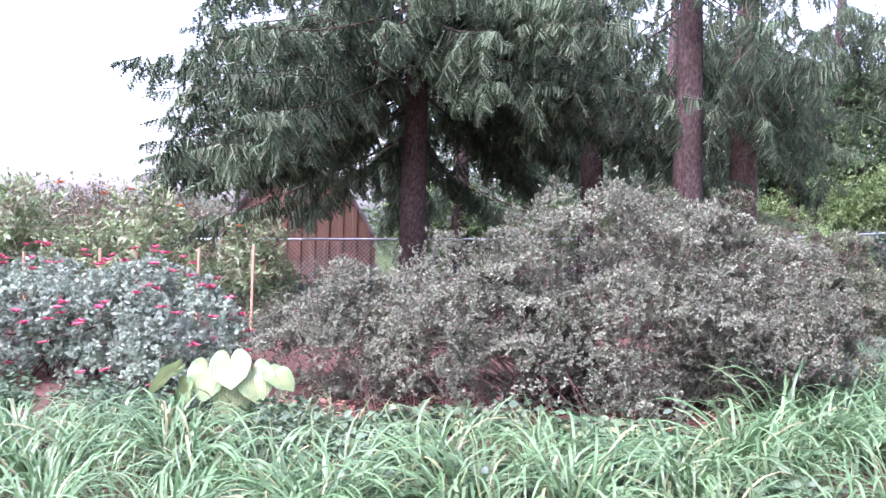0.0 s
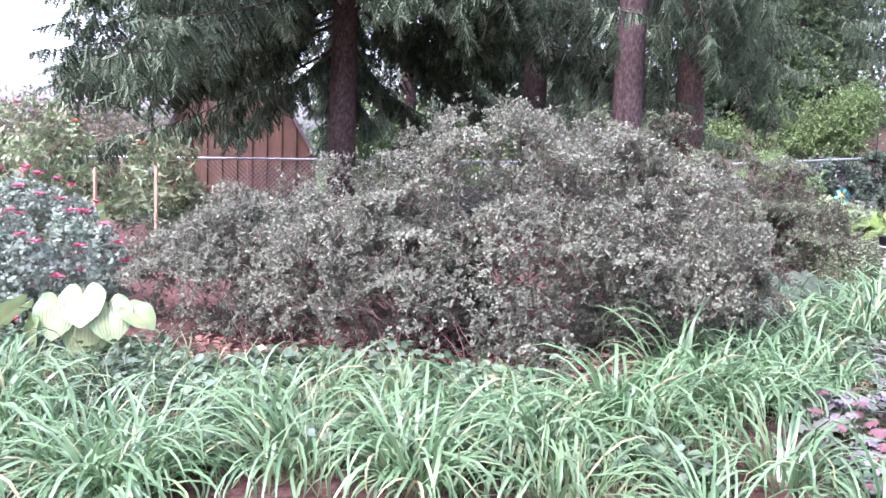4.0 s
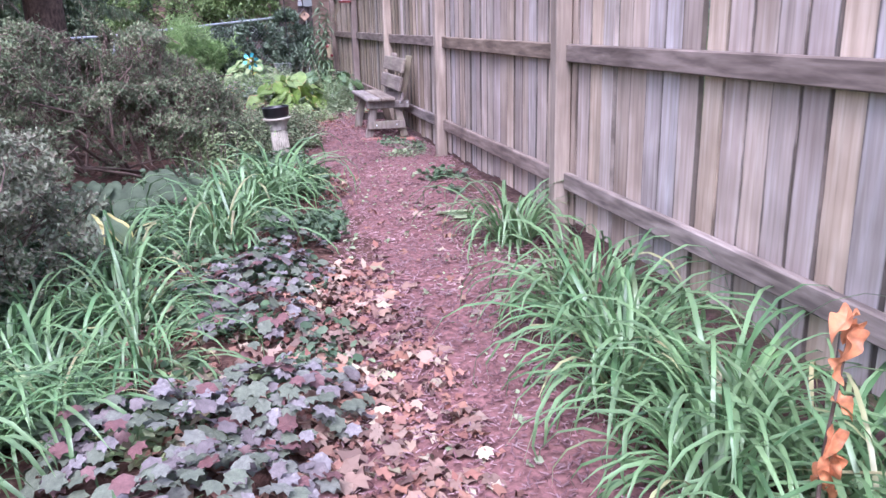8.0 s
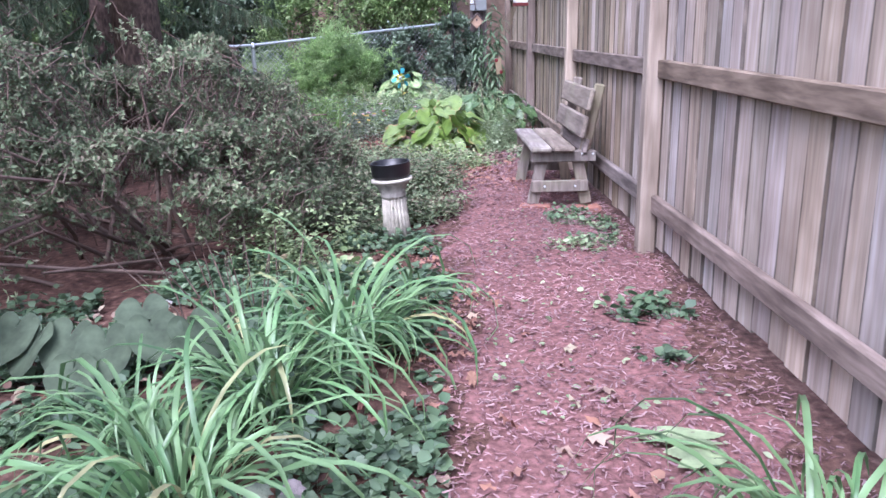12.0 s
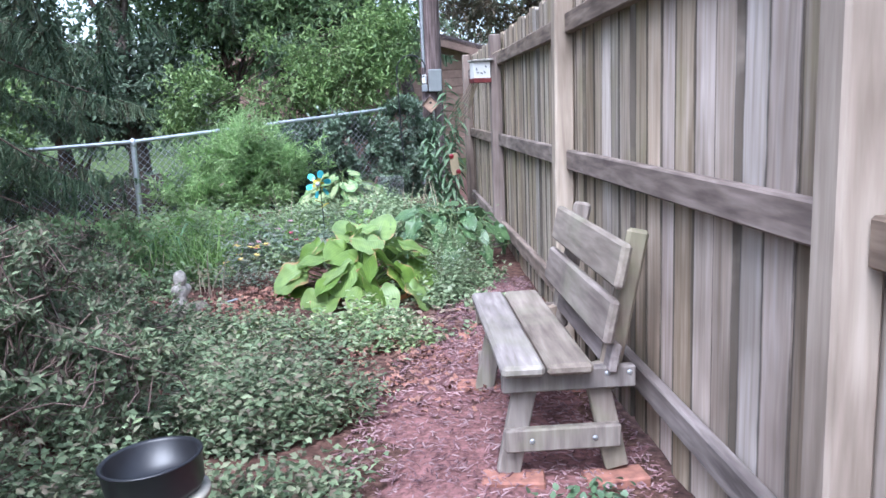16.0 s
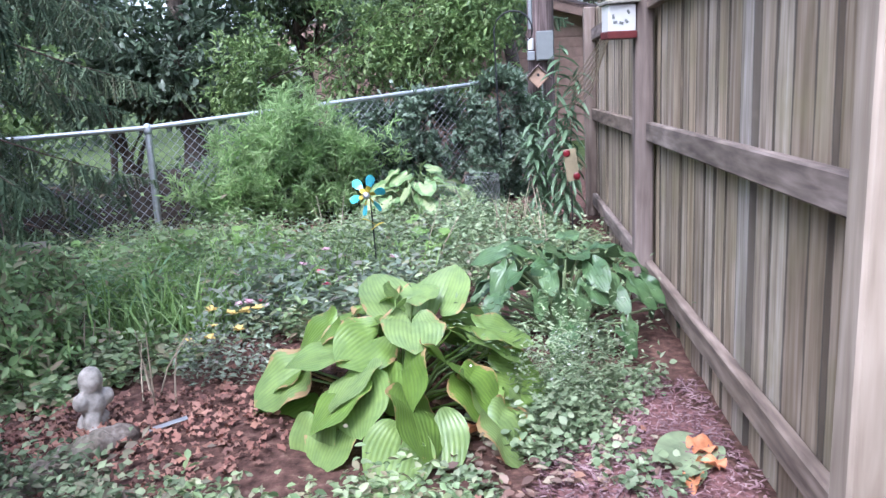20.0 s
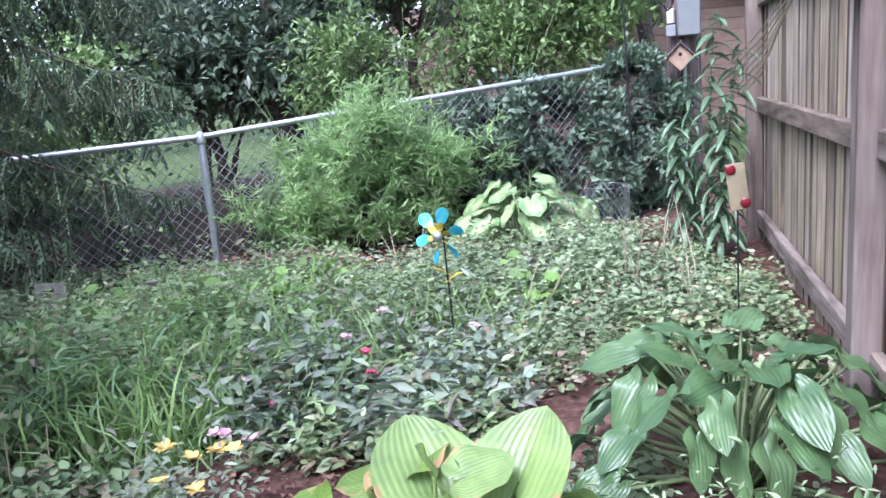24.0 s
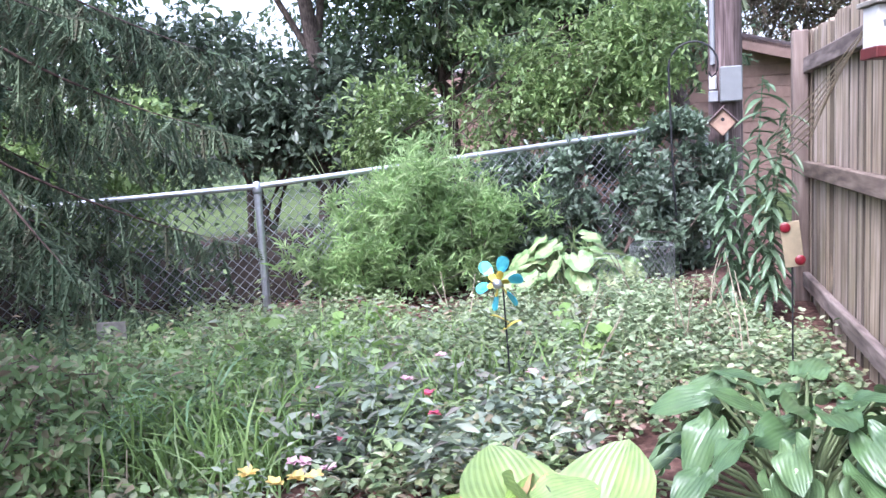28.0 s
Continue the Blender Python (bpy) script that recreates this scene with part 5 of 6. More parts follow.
def faded_hosta():
    x, y = -3.1, 4.15
    h = empty("hosta", x, y, gz(x, y) - 0.02, 0, "fading hosta with pale yellow-green leaves before the azalea", "plant")
    me = [heart_leaf_mesh(1.0, 0.1 + 0.06 * k, 0.15 + 0.1 * k, 1.0, M["gold_hosta"]) for k in range(3)]
    low, shrink = 0.62, 1.0
    spots = ((-0.12, 0.52, -66, 48, 0.25), (0.07, 0.62, -50, 42, 0.26), (0.26, 0.5, -38, 52, 0.26), (0.09, 0.36, -52, 68, 0.27), (-0.4, 0.5, -135, 34, 0.26), (0.44, 0.48, 5, 30, 0.2), (-0.3, 0.34, -100, 60, 0.22), (0.12, 0.06, -52, 66, 0.27))
    for i, (u, z, yaw, tip, s) in enumerate(spots):
        q = np.array((0.66 * u, 0.36 * u - 0.05, low * z + 0.04))
        ob = put("leaf", me[i % 3], h)
        ob.matrix_basis = Matrix.Translation(q) @ pose(0, 0, 0, 0, 0, yaw) @ pose(0, 0, 0, RNG.normal(0, 14), tip + RNG.normal(0, 8), 0) @ Matrix.Scale(s * shrink, 4) @ Matrix.Translation((-0.2, 0, 0))
        tube_part("stalk", [[(0.2 * u, 0.1, 0, 0.006), (*(q * 0.6 + (0, 0.05, 0.12)), 0.005), (*q, 0.004)]], M["gold_hosta"], h, 5)


faded_hosta()


def leaf_group(name, x, y, label, mat, asp, spots):
    """A plant of a few big leaves, each given by its offset, height, heading, tilt and length."""
    h = empty(name, x, y, gz(x, y), 0, label, "plant")
    me = [heart_leaf_mesh(asp * (0.95 + 0.08 * k), 0.1 + 0.08 * k, 0.14 + 0.06 * k, 1.0, mat) for k in range(3)]
    for i, (dx, dy, z, yaw, tip, s) in enumerate(spots):
        ob = put("leaf", me[i % 3], h)
        ob.matrix_basis = pose(dx, dy, z, 0, 0, yaw) @ pose(0, 0, 0, RNG.normal(0, 8), tip, 0) @ Matrix.Scale(s, 4)
        tube_part("stalk", [[(0.2 * dx, 0.2 * dy, 0, 0.006), (0.6 * dx, 0.6 * dy, z * 0.7, 0.005), (dx, dy, z, 0.004)]], M["lily"], h, 5)


leaf_group("hosta", 0.52, 6.68, "hosta with dark green leaves edged in yellow", M["edged_hosta"], 0.72, ((-0.12, -0.06, 0.3, -60, 42, 0.26), (0.06, -0.1, 0.26, -75, 50, 0.24), (0.14, -0.04, 0.24, -20, 40, 0.22), (-0.2, 0.05, 0.24, 200, 35, 0.2)))
leaf_group("broad_leaf_plant", 0.78, 7.6, "low plant with large round dark leaves under the azalea", M["dark_hosta"], 1.0, ((-0.02, -0.03, 0.22, -80, 44, 0.2), (0.12, 0.02, 0.24, -60, 38, 0.19), (0.24, 0.06, 0.22, -40, 40, 0.19), (-0.14, 0.0, 0.23, -105, 42, 0.2), (0.06, 0.12, 0.27, -70, 26, 0.18), (-0.26, 0.02, 0.22, -120, 40, 0.2), (-0.36, 0.06, 0.24, -100, 34, 0.2), (-0.1, -0.12, 0.15, -90, 50, 0.18)))
for x, y, n, s in ((0.5, 13.7, 90, 0.78), (0.1, 13.5, 80, 0.75), (0.9, 14.2, 40, 0.6), (-0.3, 13.9, 70, 0.75), (0.35, 14.1, 60, 0.7)):
    daylily(x, y, n, s, 0.1)
shrub("leafy_perennial", "leafy green perennial with reddish shoot tips beside the statue", ((0.15, 12.95, 0.36, 0.42, 0.5, 0.42), (-0.3, 13.6, 0.3, 0.5, 0.5, 0.3)), 2000, 7, 0.055, 0.026, "red_tip", OVAL, twigs=0.4)
shrub("rose_bush", "red-flowered rose bush with grey-green leaves", ((-4.9, 5.1, 0.25, 0.95, 0.7, 0.6), (-4.1, 4.9, 0.15, 0.5, 0.5, 0.5), (-5.8, 5.0, 0.25, 0.7, 0.7, 0.6), (-6.9, 4.7, 0.2, 0.8, 0.6, 0.6)), 4200, 7, 0.046, 0.032, "rose_leaf", OVAL, twigs=0.4)
shrub("feathery_shrub", "feathery light green shrub with drooping fine leaves", ((0.5, 16.55, 0.75, 0.58, 0.45, 0.62), (0.05, 16.3, 0.5, 0.45, 0.4, 0.35), (0.95, 16.8, 0.7, 0.35, 0.35, 0.5)), 2500, 12, 0.1, 0.012, "feather_pale", twigs=0.12, spread=0.9, shell=0.85, rag=0.6, gap=0.05, nscale=3.0, stems=8)
shrub("evergreen_shrub", "dark glossy evergreen shrub against the wire fence", ((1.7, 17.45, 0.7, 0.7, 0.5, 0.72), (2.3, 17.7, 0.7, 0.45, 0.45, 0.65), (1.15, 17.2, 0.7, 0.5, 0.4, 0.6)), 4200, 7, 0.075, 0.034, "pole_shrub", DIAMOND, twigs=0.3, gap=-0.05, layers=60, layer_size=0.22)


def flowers(name, label, group, spots, mat, size, petals=8):
    for x, y, z in spots:
        f = empty(name, x, y, z, RNG.random() * 360, label, "flower", group)
        a = np.arange(petals) * 2 * np.pi / petals + RNG.normal(0, 0.2, petals)
        tilt = RNG.uniform(0.1, 0.9, petals)
        d = np.stack([np.cos(a), np.sin(a), tilt], -1)
        leaf_part("petals", np.zeros((petals, 3)), d, size * RNG.uniform(0.8, 1.2, petals), size * 0.8, OVAL, M[mat], f, flat=np.tile((0.0, 0.0, 1.0), (petals, 1)))


def flower_spots(blobs, n):
    p, out = blob_points(blobs, n * 3, 0.05)
    p = p[out[:, 2] > -0.6][:n]
    return [tuple(q) for q in p]


flowers("rose_bloom", "small bright red rose bloom", "red roses", flower_spots(((-4.9, 5.05, 0.27, 0.98, 0.72, 0.66), (-4.1, 4.85, 0.15, 0.5, 0.5, 0.55), (-5.8, 5.0, 0.27, 0.72, 0.72, 0.66)), 140), "red_petal", 0.05)
flowers("rose_bloom", "small pink rose bloom in the bed", "pink roses", ((1.28, 13.95, 0.42), (0.95, 13.85, 0.4), (1.35, 14.2, 0.45), (1.05, 13.6, 0.38), (1.75, 14.1, 0.42)), "pink_petal", 0.03)
flowers("rose_bloom", "small red rose bloom in the bed", "red bed roses", ((1.4, 13.85, 0.4), (1.2, 13.5, 0.34), (1.45, 13.75, 0.36)), "red_petal", 0.028)

# ---- staked vegetables and flowers past the roses ----
shrub("tomato_plants", "tall staked tomato plants with thin leaves", ((-6.4, 6.6, 0.7, 0.8, 0.6, 0.95), (-7.6, 6.2, 0.7, 0.8, 0.7, 0.95), (-5.6, 7.6, 0.55, 0.6, 0.6, 0.75), (-8.6, 5.6, 0.6, 0.8, 0.7, 0.9)), 2600, 7, 0.09, 0.035, "cover", DIAMOND, twigs=0.3, shell=0.6)
flowers("zinnia", "orange flower among the vegetables", "orange flowers", ((-6.2, 6.3, 1.45), (-6.5, 6.2, 1.4), (-5.9, 6.7, 1.3), (-7.6, 5.7, 1.45), (-5.5, 7.2, 1.1), (-6.9, 6.0, 1.5), (-7.9, 5.5, 1.3)), "orange_petal", 0.06)
for i, (x, y) in enumerate(((-5.55, 6.6), (-5.15, 7.0), (-6.3, 6.0), (-6.0, 6.2), (-6.9, 5.6))):
    z = gz(x, y)
    ob = part("garden_stake", boxed((0.028, 0.028, 1.1), pose(0, 0, 0.53, 1.2 * math.sin(i), 1.5 * math.cos(i), 20 * i), 0.003), M["stake"])
    ob.location = (x, y, z)
    tagged(ob, "wooden plant stake among the vegetables", "stake", "plant stakes")


# ---- dying orange plant by the path ----
def orange_plant():
    x, y = 2.6, 3.72
    z = gz(x, y)
    p = empty("dying_plant", x, y, z, 0, "withered plant with curled orange leaves beside the path", "plant")
    tube_part("stem", [[(0, 0, 0, 0.006), (0.01, 0.01, 0.3, 0.005), (0.03, 0.0, 0.62, 0.003)]], M["twig"], p, 6)
    me = [heart_leaf_mesh(0.7, 0.7 + 0.3 * k, 0.6, 5.0, M["orange_leaf"]) for k in range(3)]
    for i, (h, a, s) in enumerate(((0.62, 190, 0.13), (0.6, 40, 0.12), (0.58, 250, 0.12), (0.52, 120, 0.11), (0.42, 300, 0.1), (0.34, 220, 0.11), (0.3, 330, 0.13), (0.27, 250, 0.13), (0.24, 130, 0.1), (0.2, 20, 0.1))):
        ob = put("leaf", me[i % 3], p)
        ob.matrix_basis = pose(0.02, 0, h, 0, 0, a) @ pose(0, 0, 0, 25 * math.sin(i * 2.1), 25 + 16 * (i % 4), 0) @ Matrix.Scale(0.55 * s, 4) @ Matrix.Translation((-0.2, 0, 0))


orange_plant()

# loose pale leaves lying about
BIG = hosta_leaf_mesh(1.0, 0.75, 0.15, 0.05, M["silver"])
for x, y, s, a in ((2.87, 12.12, 0.26, 60), (2.72, 7.05, 0.2, 160), (2.62, 6.95, 0.16, 20)):
    ob = put("fallen_leaf", BIG)
    ob.matrix_basis = pose(x, y, gz(x, y) + 0.05, 8, 4, a) @ Matrix.Scale(s, 4)
    tagged(ob, "large pale leaf lying on the mulch", "leaf", "fallen large leaves")


CRISP = heart_leaf_mesh(0.9, 0.5, 0.4, 4.0, M["orange_leaf"])
for x, y, s, a in ((2.93, 12.22, 0.09, 20), (2.98, 12.1, 0.08, 130), (2.9, 12.05, 0.07, 250), (2.38, 12.32, 0.09, 80), (2.3, 12.4, 0.1, 200)):
    ob = put("fallen_leaf", CRISP)
    ob.matrix_basis = pose(x, y, gz(x, y) + 0.035, 12, -8, a) @ Matrix.Scale(s, 4)
    tagged(ob, "crumpled orange leaf lying on the mulch", "leaf", "fallen orange leaves")


# ---- tall lily by the fence ----
def lily(x, y, h, lean, k):
    z = gz(x, y)
    p = empty("lily", x, y, z, 0, "tall lily stem with long drooping green leaves by the fence", "plant", "tall lilies")
    pts = [(lean * s * s * 0.3, -lean * s * s * 0.2, h * s, 0.008 * (1 - 0.6 * s)) for s in np.linspace(0, 1, 8)]
    tube_part("stem", [pts], M["lily"], p, 6)
    me = LILY_LEAF
    n = 46
    for i in range(n):
        s = 0.15 + 0.85 * i / n
        a = i * 137.5 + k * 40
        ob = put("leaf", me, p)
        ob.matrix_basis = pose(lean * s * s * 0.3, -lean * s * s * 0.2, h * s, 0, 0, a) @ pose(0, 0, 0, RNG.normal(0, 10), 5 + 20 * (1 - s) + RNG.normal(0, 14), 0) @ Matrix.Scale(0.19 - 0.07 * s + RNG.normal(0, 0.02), 4)


LILY_LEAF = hosta_leaf_mesh(1.0, 0.2, 0.5, 0.45, M["lily"])
for i, (x, y, h, l) in enumerate(((2.74, 15.9, 1.38, 0.15), (2.84, 16.0, 1.2, 0.25), (2.68, 16.05, 1.05, -0.1), (2.8, 15.75, 0.95, 0.1), (2.62, 15.9, 0.8, -0.2))):
    lily(x, y, h, l, i)
straws = []
for i in range(7):
    a = np.array((2.8 + 0.02 * i, 15.8 + 0.03 * i, 1.25 - 0.02 * i))
    b = np.array((3.04, 14.5 + 0.12 * i, 1.72 - 0.03 * i))
    straws.append([(*a, 0.004), (*((a + b) / 2 - (0, 0, 0.03 + 0.01 * i)), 0.004), (*b, 0.003)])
M["straw"] = plain_mat("dry_straw", (0.36, 0.3, 0.22), 0.8)
st = empty("dry_flower_bunch", 2.9, 15.8, gz(2.9, 15.8), 0, "pale dry flower stems leaning on the fence", "plant")
for s in straws:
    tube_part("stem", [[(q[0] - 2.9, q[1] - 15.8, q[2] - gz(2.9, 15.8), q[3]) for q in s]], M["straw"], st, 4)


# dry stalks and bare canes standing in the beds
def canes(label, spots, mat, group):
    for x, y, h, lean, a in spots:
        z = gz(x, y)
        c = empty("dry_stalk", x, y, z, a, label, "plant", group)
        for k in range(3):
            b = RNG.normal(0, 0.03, 2)
            t = (lean * (0.6 + 0.4 * k), RNG.normal(0, 0.08))
            hh = h * RNG.uniform(0.7, 1.05)
            tube_part("stem", [[(b[0], b[1], -0.02, 0.004), (b[0] + t[0] * 0.35, b[1] + t[1] * 0.4, hh * 0.5, 0.0035), (b[0] + t[0], b[1] + t[1], hh, 0.002)]], M[mat], c, 4)


canes("bare reddish canes at the azalea's foot", [(0.95 + 0.06 * i, 7.95 + 0.07 * (i % 3), 0.42, -0.2 + 0.07 * i, 20 * i) for i in range(6)], "twig", "bare canes")
canes("dry straw-coloured stalks in the bed", [(0.55, 13.1, 0.3, 0.05, 0), (1.9, 14.7, 0.45, 0.15, 40), (2.35, 15.2, 0.5, -0.1, 90), (2.5, 15.9, 0.55, 0.1, 10), (2.1, 15.8, 0.4, 0.2, 200), (1.2, 15.2, 0.4, 0.1, 120), (1.0, 14.6, 0.35, -0.12, 60), (2.6, 14.9, 0.5, 0.12, 150)], "straw", "dry stalks")
canes("dry red-brown fern fronds before the azalea", [(-2.35 + 0.25 * i, 4.75 + 0.05 * (i % 2), 0.4, -0.15 + 0.06 * i, 30 * i) for i in range(7)], "fern", "dry ferns")
canes("thin green canes rising from the shrub over the fence", [(0.55, 17.4, 1.7, 0.05, 0), (-0.1, 17.1, 1.5, -0.5, 0), (1.2, 17.6, 1.6, 0.4, 20)], "feather", "long green canes")

# ---- flowers beside the big hosta ----
flowers("marigold", "small yellow flower in the bed", "yellow flowers", ((1.2, 12.85, 0.42), (1.26, 12.92, 0.45), (1.31, 12.84, 0.41), (1.16, 12.95, 0.46), (1.36, 12.95, 0.46), (1.12, 12.8, 0.38), (1.29, 12.99, 0.44), (1.22, 12.76, 0.4)), "yellow_petal", 0.03)
flowers("daisy", "small pale pink flower beside the yellow ones", "pale pink flowers", ((1.3, 13.02, 0.47), (1.35, 13.06, 0.44), (1.24, 13.06, 0.45)), "pink_petal", 0.026)
ground_cover("ground_cover", "thin-stemmed flowering plant beside the big hosta", (1.24, 12.9, 0.22, 0.2), 90, 8, 0.035, 0.014, 0.34, "sage", DIAMOND)
canes("dry straw-coloured stalks beside the statue", [(1.06, 12.62, 0.34, 0.03, 0), (1.0, 12.66, 0.3, 0.06, 60)], "straw", "dry stalks")

# ---- wire fence ----
WIRE_A, WIRE_B = np.array((-0.46, 16.03, 1.116)), np.array((2.57, 18.0, 1.39))
WDIR = unit(WIRE_B - WIRE_A)
WLEN = float(np.linalg.norm((WIRE_B - WIRE_A)[:2]))
WXY = (WIRE_B - WIRE_A)[:2] / WLEN


def wire_top(k):
    """Top rail of the wire fence, k metres along it from the middle post."""
    x, y = WIRE_A[:2] + WXY * k
    z = 1.116 + (0.274 / WLEN) * k if k > 0 else 1.116 + 0.028 * k
    return float(x), float(y), z


def chain_link():
    f = empty("chain_link_fence", 0, 0, 0, 0, "galvanised chain-link fence with a round top rail", "fence", kind="structure")
    ks = [-15.5, -12.4, -9.3, -6.2, -3.1, 0.0, WLEN]
    for a, b in zip(ks, ks[1:]):
        pa, pb = wire_top(a), wire_top(b)
        tube_part("rail", [[(*pa, 0.021), (*[(u + v) / 2 for u, v in zip(pa, pb)], 0.021), (*pb, 0.021)]], M["steel"], f, 10)
    for k in ks:
        x, y, z = wire_top(k)
        g = gz(x, y)
        post = tube_part("post", [[(x, y, g - 0.1, 0.027), (x, y, z - 0.03, 0.027)]], M["steel"], f, 10)
        cap = lathe([(0.031, -0.05), (0.033, -0.03), (0.033, 0.0), (0.026, 0.026), (0.012, 0.036)], 12)
        bmesh.ops.translate(cap, vec=(x, y, z), verts=cap.verts)
        part("cap", cap, M["steel"], post, smooth=True)
    wires, step, h = [], 0.075, 0.93
    for sg in (-1, 1):
        k = -9.0
        while k < WLEN:
            a, b = (k, k + h) if sg > 0 else (k + h, k)
            if max(a, b) < WLEN and min(a, b) > -9.4:
                xa, ya, za = wire_top(a)
                xb, yb, zb = wire_top(b)
                off = 0.004 * sg
                wires.append([(xa + off, ya - off, za - 0.03, 0.0028), (xb + off, yb - off, zb - 0.03 - h, 0.0028)])
            k += step
    ob = tube_part("wire_mesh", wires, M["wire"], f, 4)
    tagged(ob, kind="stuff")


chain_link()

def soil_bank():
    """A low bank of dark soil and old leaves heaped along the far side of the wire fence."""
    n, m = 46, 16
    V = []
    for i in range(n):
        k = -5.2 + 8.0 * i / (n - 1)
        for j in range(m):
            w = 0.18 + 1.9 * j / (m - 1)
            x, y = WIRE_A[:2] + WXY * k + np.array((-WXY[1], WXY[0])) * w
            hump = math.sin(math.pi * min(1.0, j / (m - 1) * 1.2)) ** 0.8 if j < m - 3 else 0.0
            ends = min(1.0, (k + 5.2) / 0.8, (2.8 - k) / 1.2)
            V.append((x, y, gz(x, y) - 0.05 + (0.5 + 0.12 * noise.noise(Vector((k * 1.2, w, 3)))) * hump * max(0.0, ends) + 0.05 * noise.noise(Vector((x * 5, y * 5, 0)))))
    i, j = np.meshgrid(np.arange(n - 1), np.arange(m - 1), indexing="ij")
    F = np.stack([i * m + j, (i + 1) * m + j, (i + 1) * m + j + 1, i * m + j + 1], -1).reshape(-1, 4)
    tagged(put("soil_bank", raw_mesh("soil_bank", V, F, M["soil"])), "low bank of dark soil and old leaves behind the wire fence", "ground", kind="structure")


soil_bank()

# ---- utility pole with its boxes, bird box and plant hook ----
def utility_pole():
    x, y = 2.74, 18.2
    z = gz(x, y)
    p = empty("utility_pole", x, y, z, 0, "rough grey-brown timber utility pole with a meter box", "pole")
    tube_part("shaft", [[(0, 0, -0.2, 0.14), (0.005, 0, 2, 0.132), (-0.01, 0, 5, 0.12), (0, 0, 8.5, 0.11)]], M["pole"], p, 22)
    tube_part("conduit", [[(-0.1, -0.11, 1.6, 0.022), (-0.1, -0.115, 4, 0.022), (-0.1, -0.11, 8, 0.022)]], M["conduit"], p, 10)
    tube_part("conduit", [[(0.0, -0.15, -0.1, 0.013), (0.0, -0.155, 1.2, 0.013)]], M["white"], p, 8)
    part("meter_box", boxed((0.17, 0.1, 0.28), pose(0.035, -0.18, 1.43), 0.008), M["grey_box"], p)
    part("junction_box", boxed((0.075, 0.07, 0.09), pose(-0.1, -0.15, 1.34), 0.006), M["conduit"], p)
    part("collar", lathe([(0.03, 1.4), (0.031, 1.42), (0.031, 1.5), (0.026, 1.51)], 12), M["white"], p).location = (-0.1, -0.13, 0)


utility_pole()


def bird_box():
    b = empty("nest_box", 2.7, 17.93, 1.24, 0, "small new wooden nest box hung cornerwise on the pole", "bird house")
    m = pose(0, 0, 0.14, 0, 45, 0)
    body = part("body", boxed((0.15, 0.12, 0.15), m, 0.004), M["birch"], b)
    part("roof", boxed((0.2, 0.16, 0.012), m @ pose(0.012, -0.005, 0.083), 0.003), M["pole"], b)
    part("roof", boxed((0.012, 0.16, 0.2), m @ pose(-0.083, -0.005, 0.006), 0.003), M["pole"], b)
    # no opening is cut: a black disc gives the hole's inner shade as colour
    hole = lathe([(0.015, 0), (0.015, 0.003), (0.001, 0.0035)], 16)
    bmesh.ops.transform(hole, matrix=pose(0, -0.0605, 0.165, 90, 0, 0), verts=hole.verts)
    part("entrance_hole", hole, M["black"], body, "dark round entrance hole")


bird_box()


def plant_hook():
    x, y = 2.36, 17.2
    z = gz(x, y)
    h = empty("plant_hook", x, y, z, 0, "black iron shepherd's crook plant hook", "hook")
    r = 0.17
    pts = [(0, 0, -0.1, 0.0075), (-0.05, 0, 0.75, 0.0075), (-0.07, 0, 1.55, 0.0075)]
    for k in range(1, 13):
        a = math.pi - k * math.pi / 11
        pts.append((-0.07 + r + r * math.cos(a), 0, 1.55 + r * math.sin(a), 0.0075))
    pts += [(0.255, 0, 1.48, 0.007), (0.225, 0, 1.46, 0.007), (0.205, 0, 1.5, 0.006)]
    tube_part("crook", [pts], M["iron"], h, 8)


plant_hook()


# ---- feeder on the fence post ----
def bee_house():
    b = empty("hanging_feeder", 2.93, 13.84, 1.5, 14, "small white and dark red wooden hanging box on the fence post", "bird feeder")
    panel = part("panel", boxed((0.135, 0.09, 0.13), pose(0, 0, 0.09), 0.003), M["white"], b, "white painted front panel")
    part("base", boxed((0.145, 0.1, 0.035), pose(0, 0, 0.0175), 0.003), M["redwood"], b, "dark red base board")
    part("roof", boxed((0.165, 0.13, 0.016), pose(0.004, 0, 0.168, 0, -3, 0), 0.003), M["plaster"], b, "pale weathered roof board")
    for i, (px, pz) in enumerate(((-0.035, 0.075), (-0.005, 0.07), (0.02, 0.078), (0.03, 0.12), (-0.045, 0.1))):
        part("mark", boxed((0.02, 0.003, 0.012), pose(px, -0.0465, pz, 0, 20 * i, 0), 0.001), M["grey_box"], panel, "faded grey painted mark")
    tube_part("string", [[(0.07, 0, 0.19, 0.002), (0.1, -0.055, 0.22, 0.002), (0.17, -0.056, 0.25, 0.002)]], M["straw"], b, 4)


bee_house()


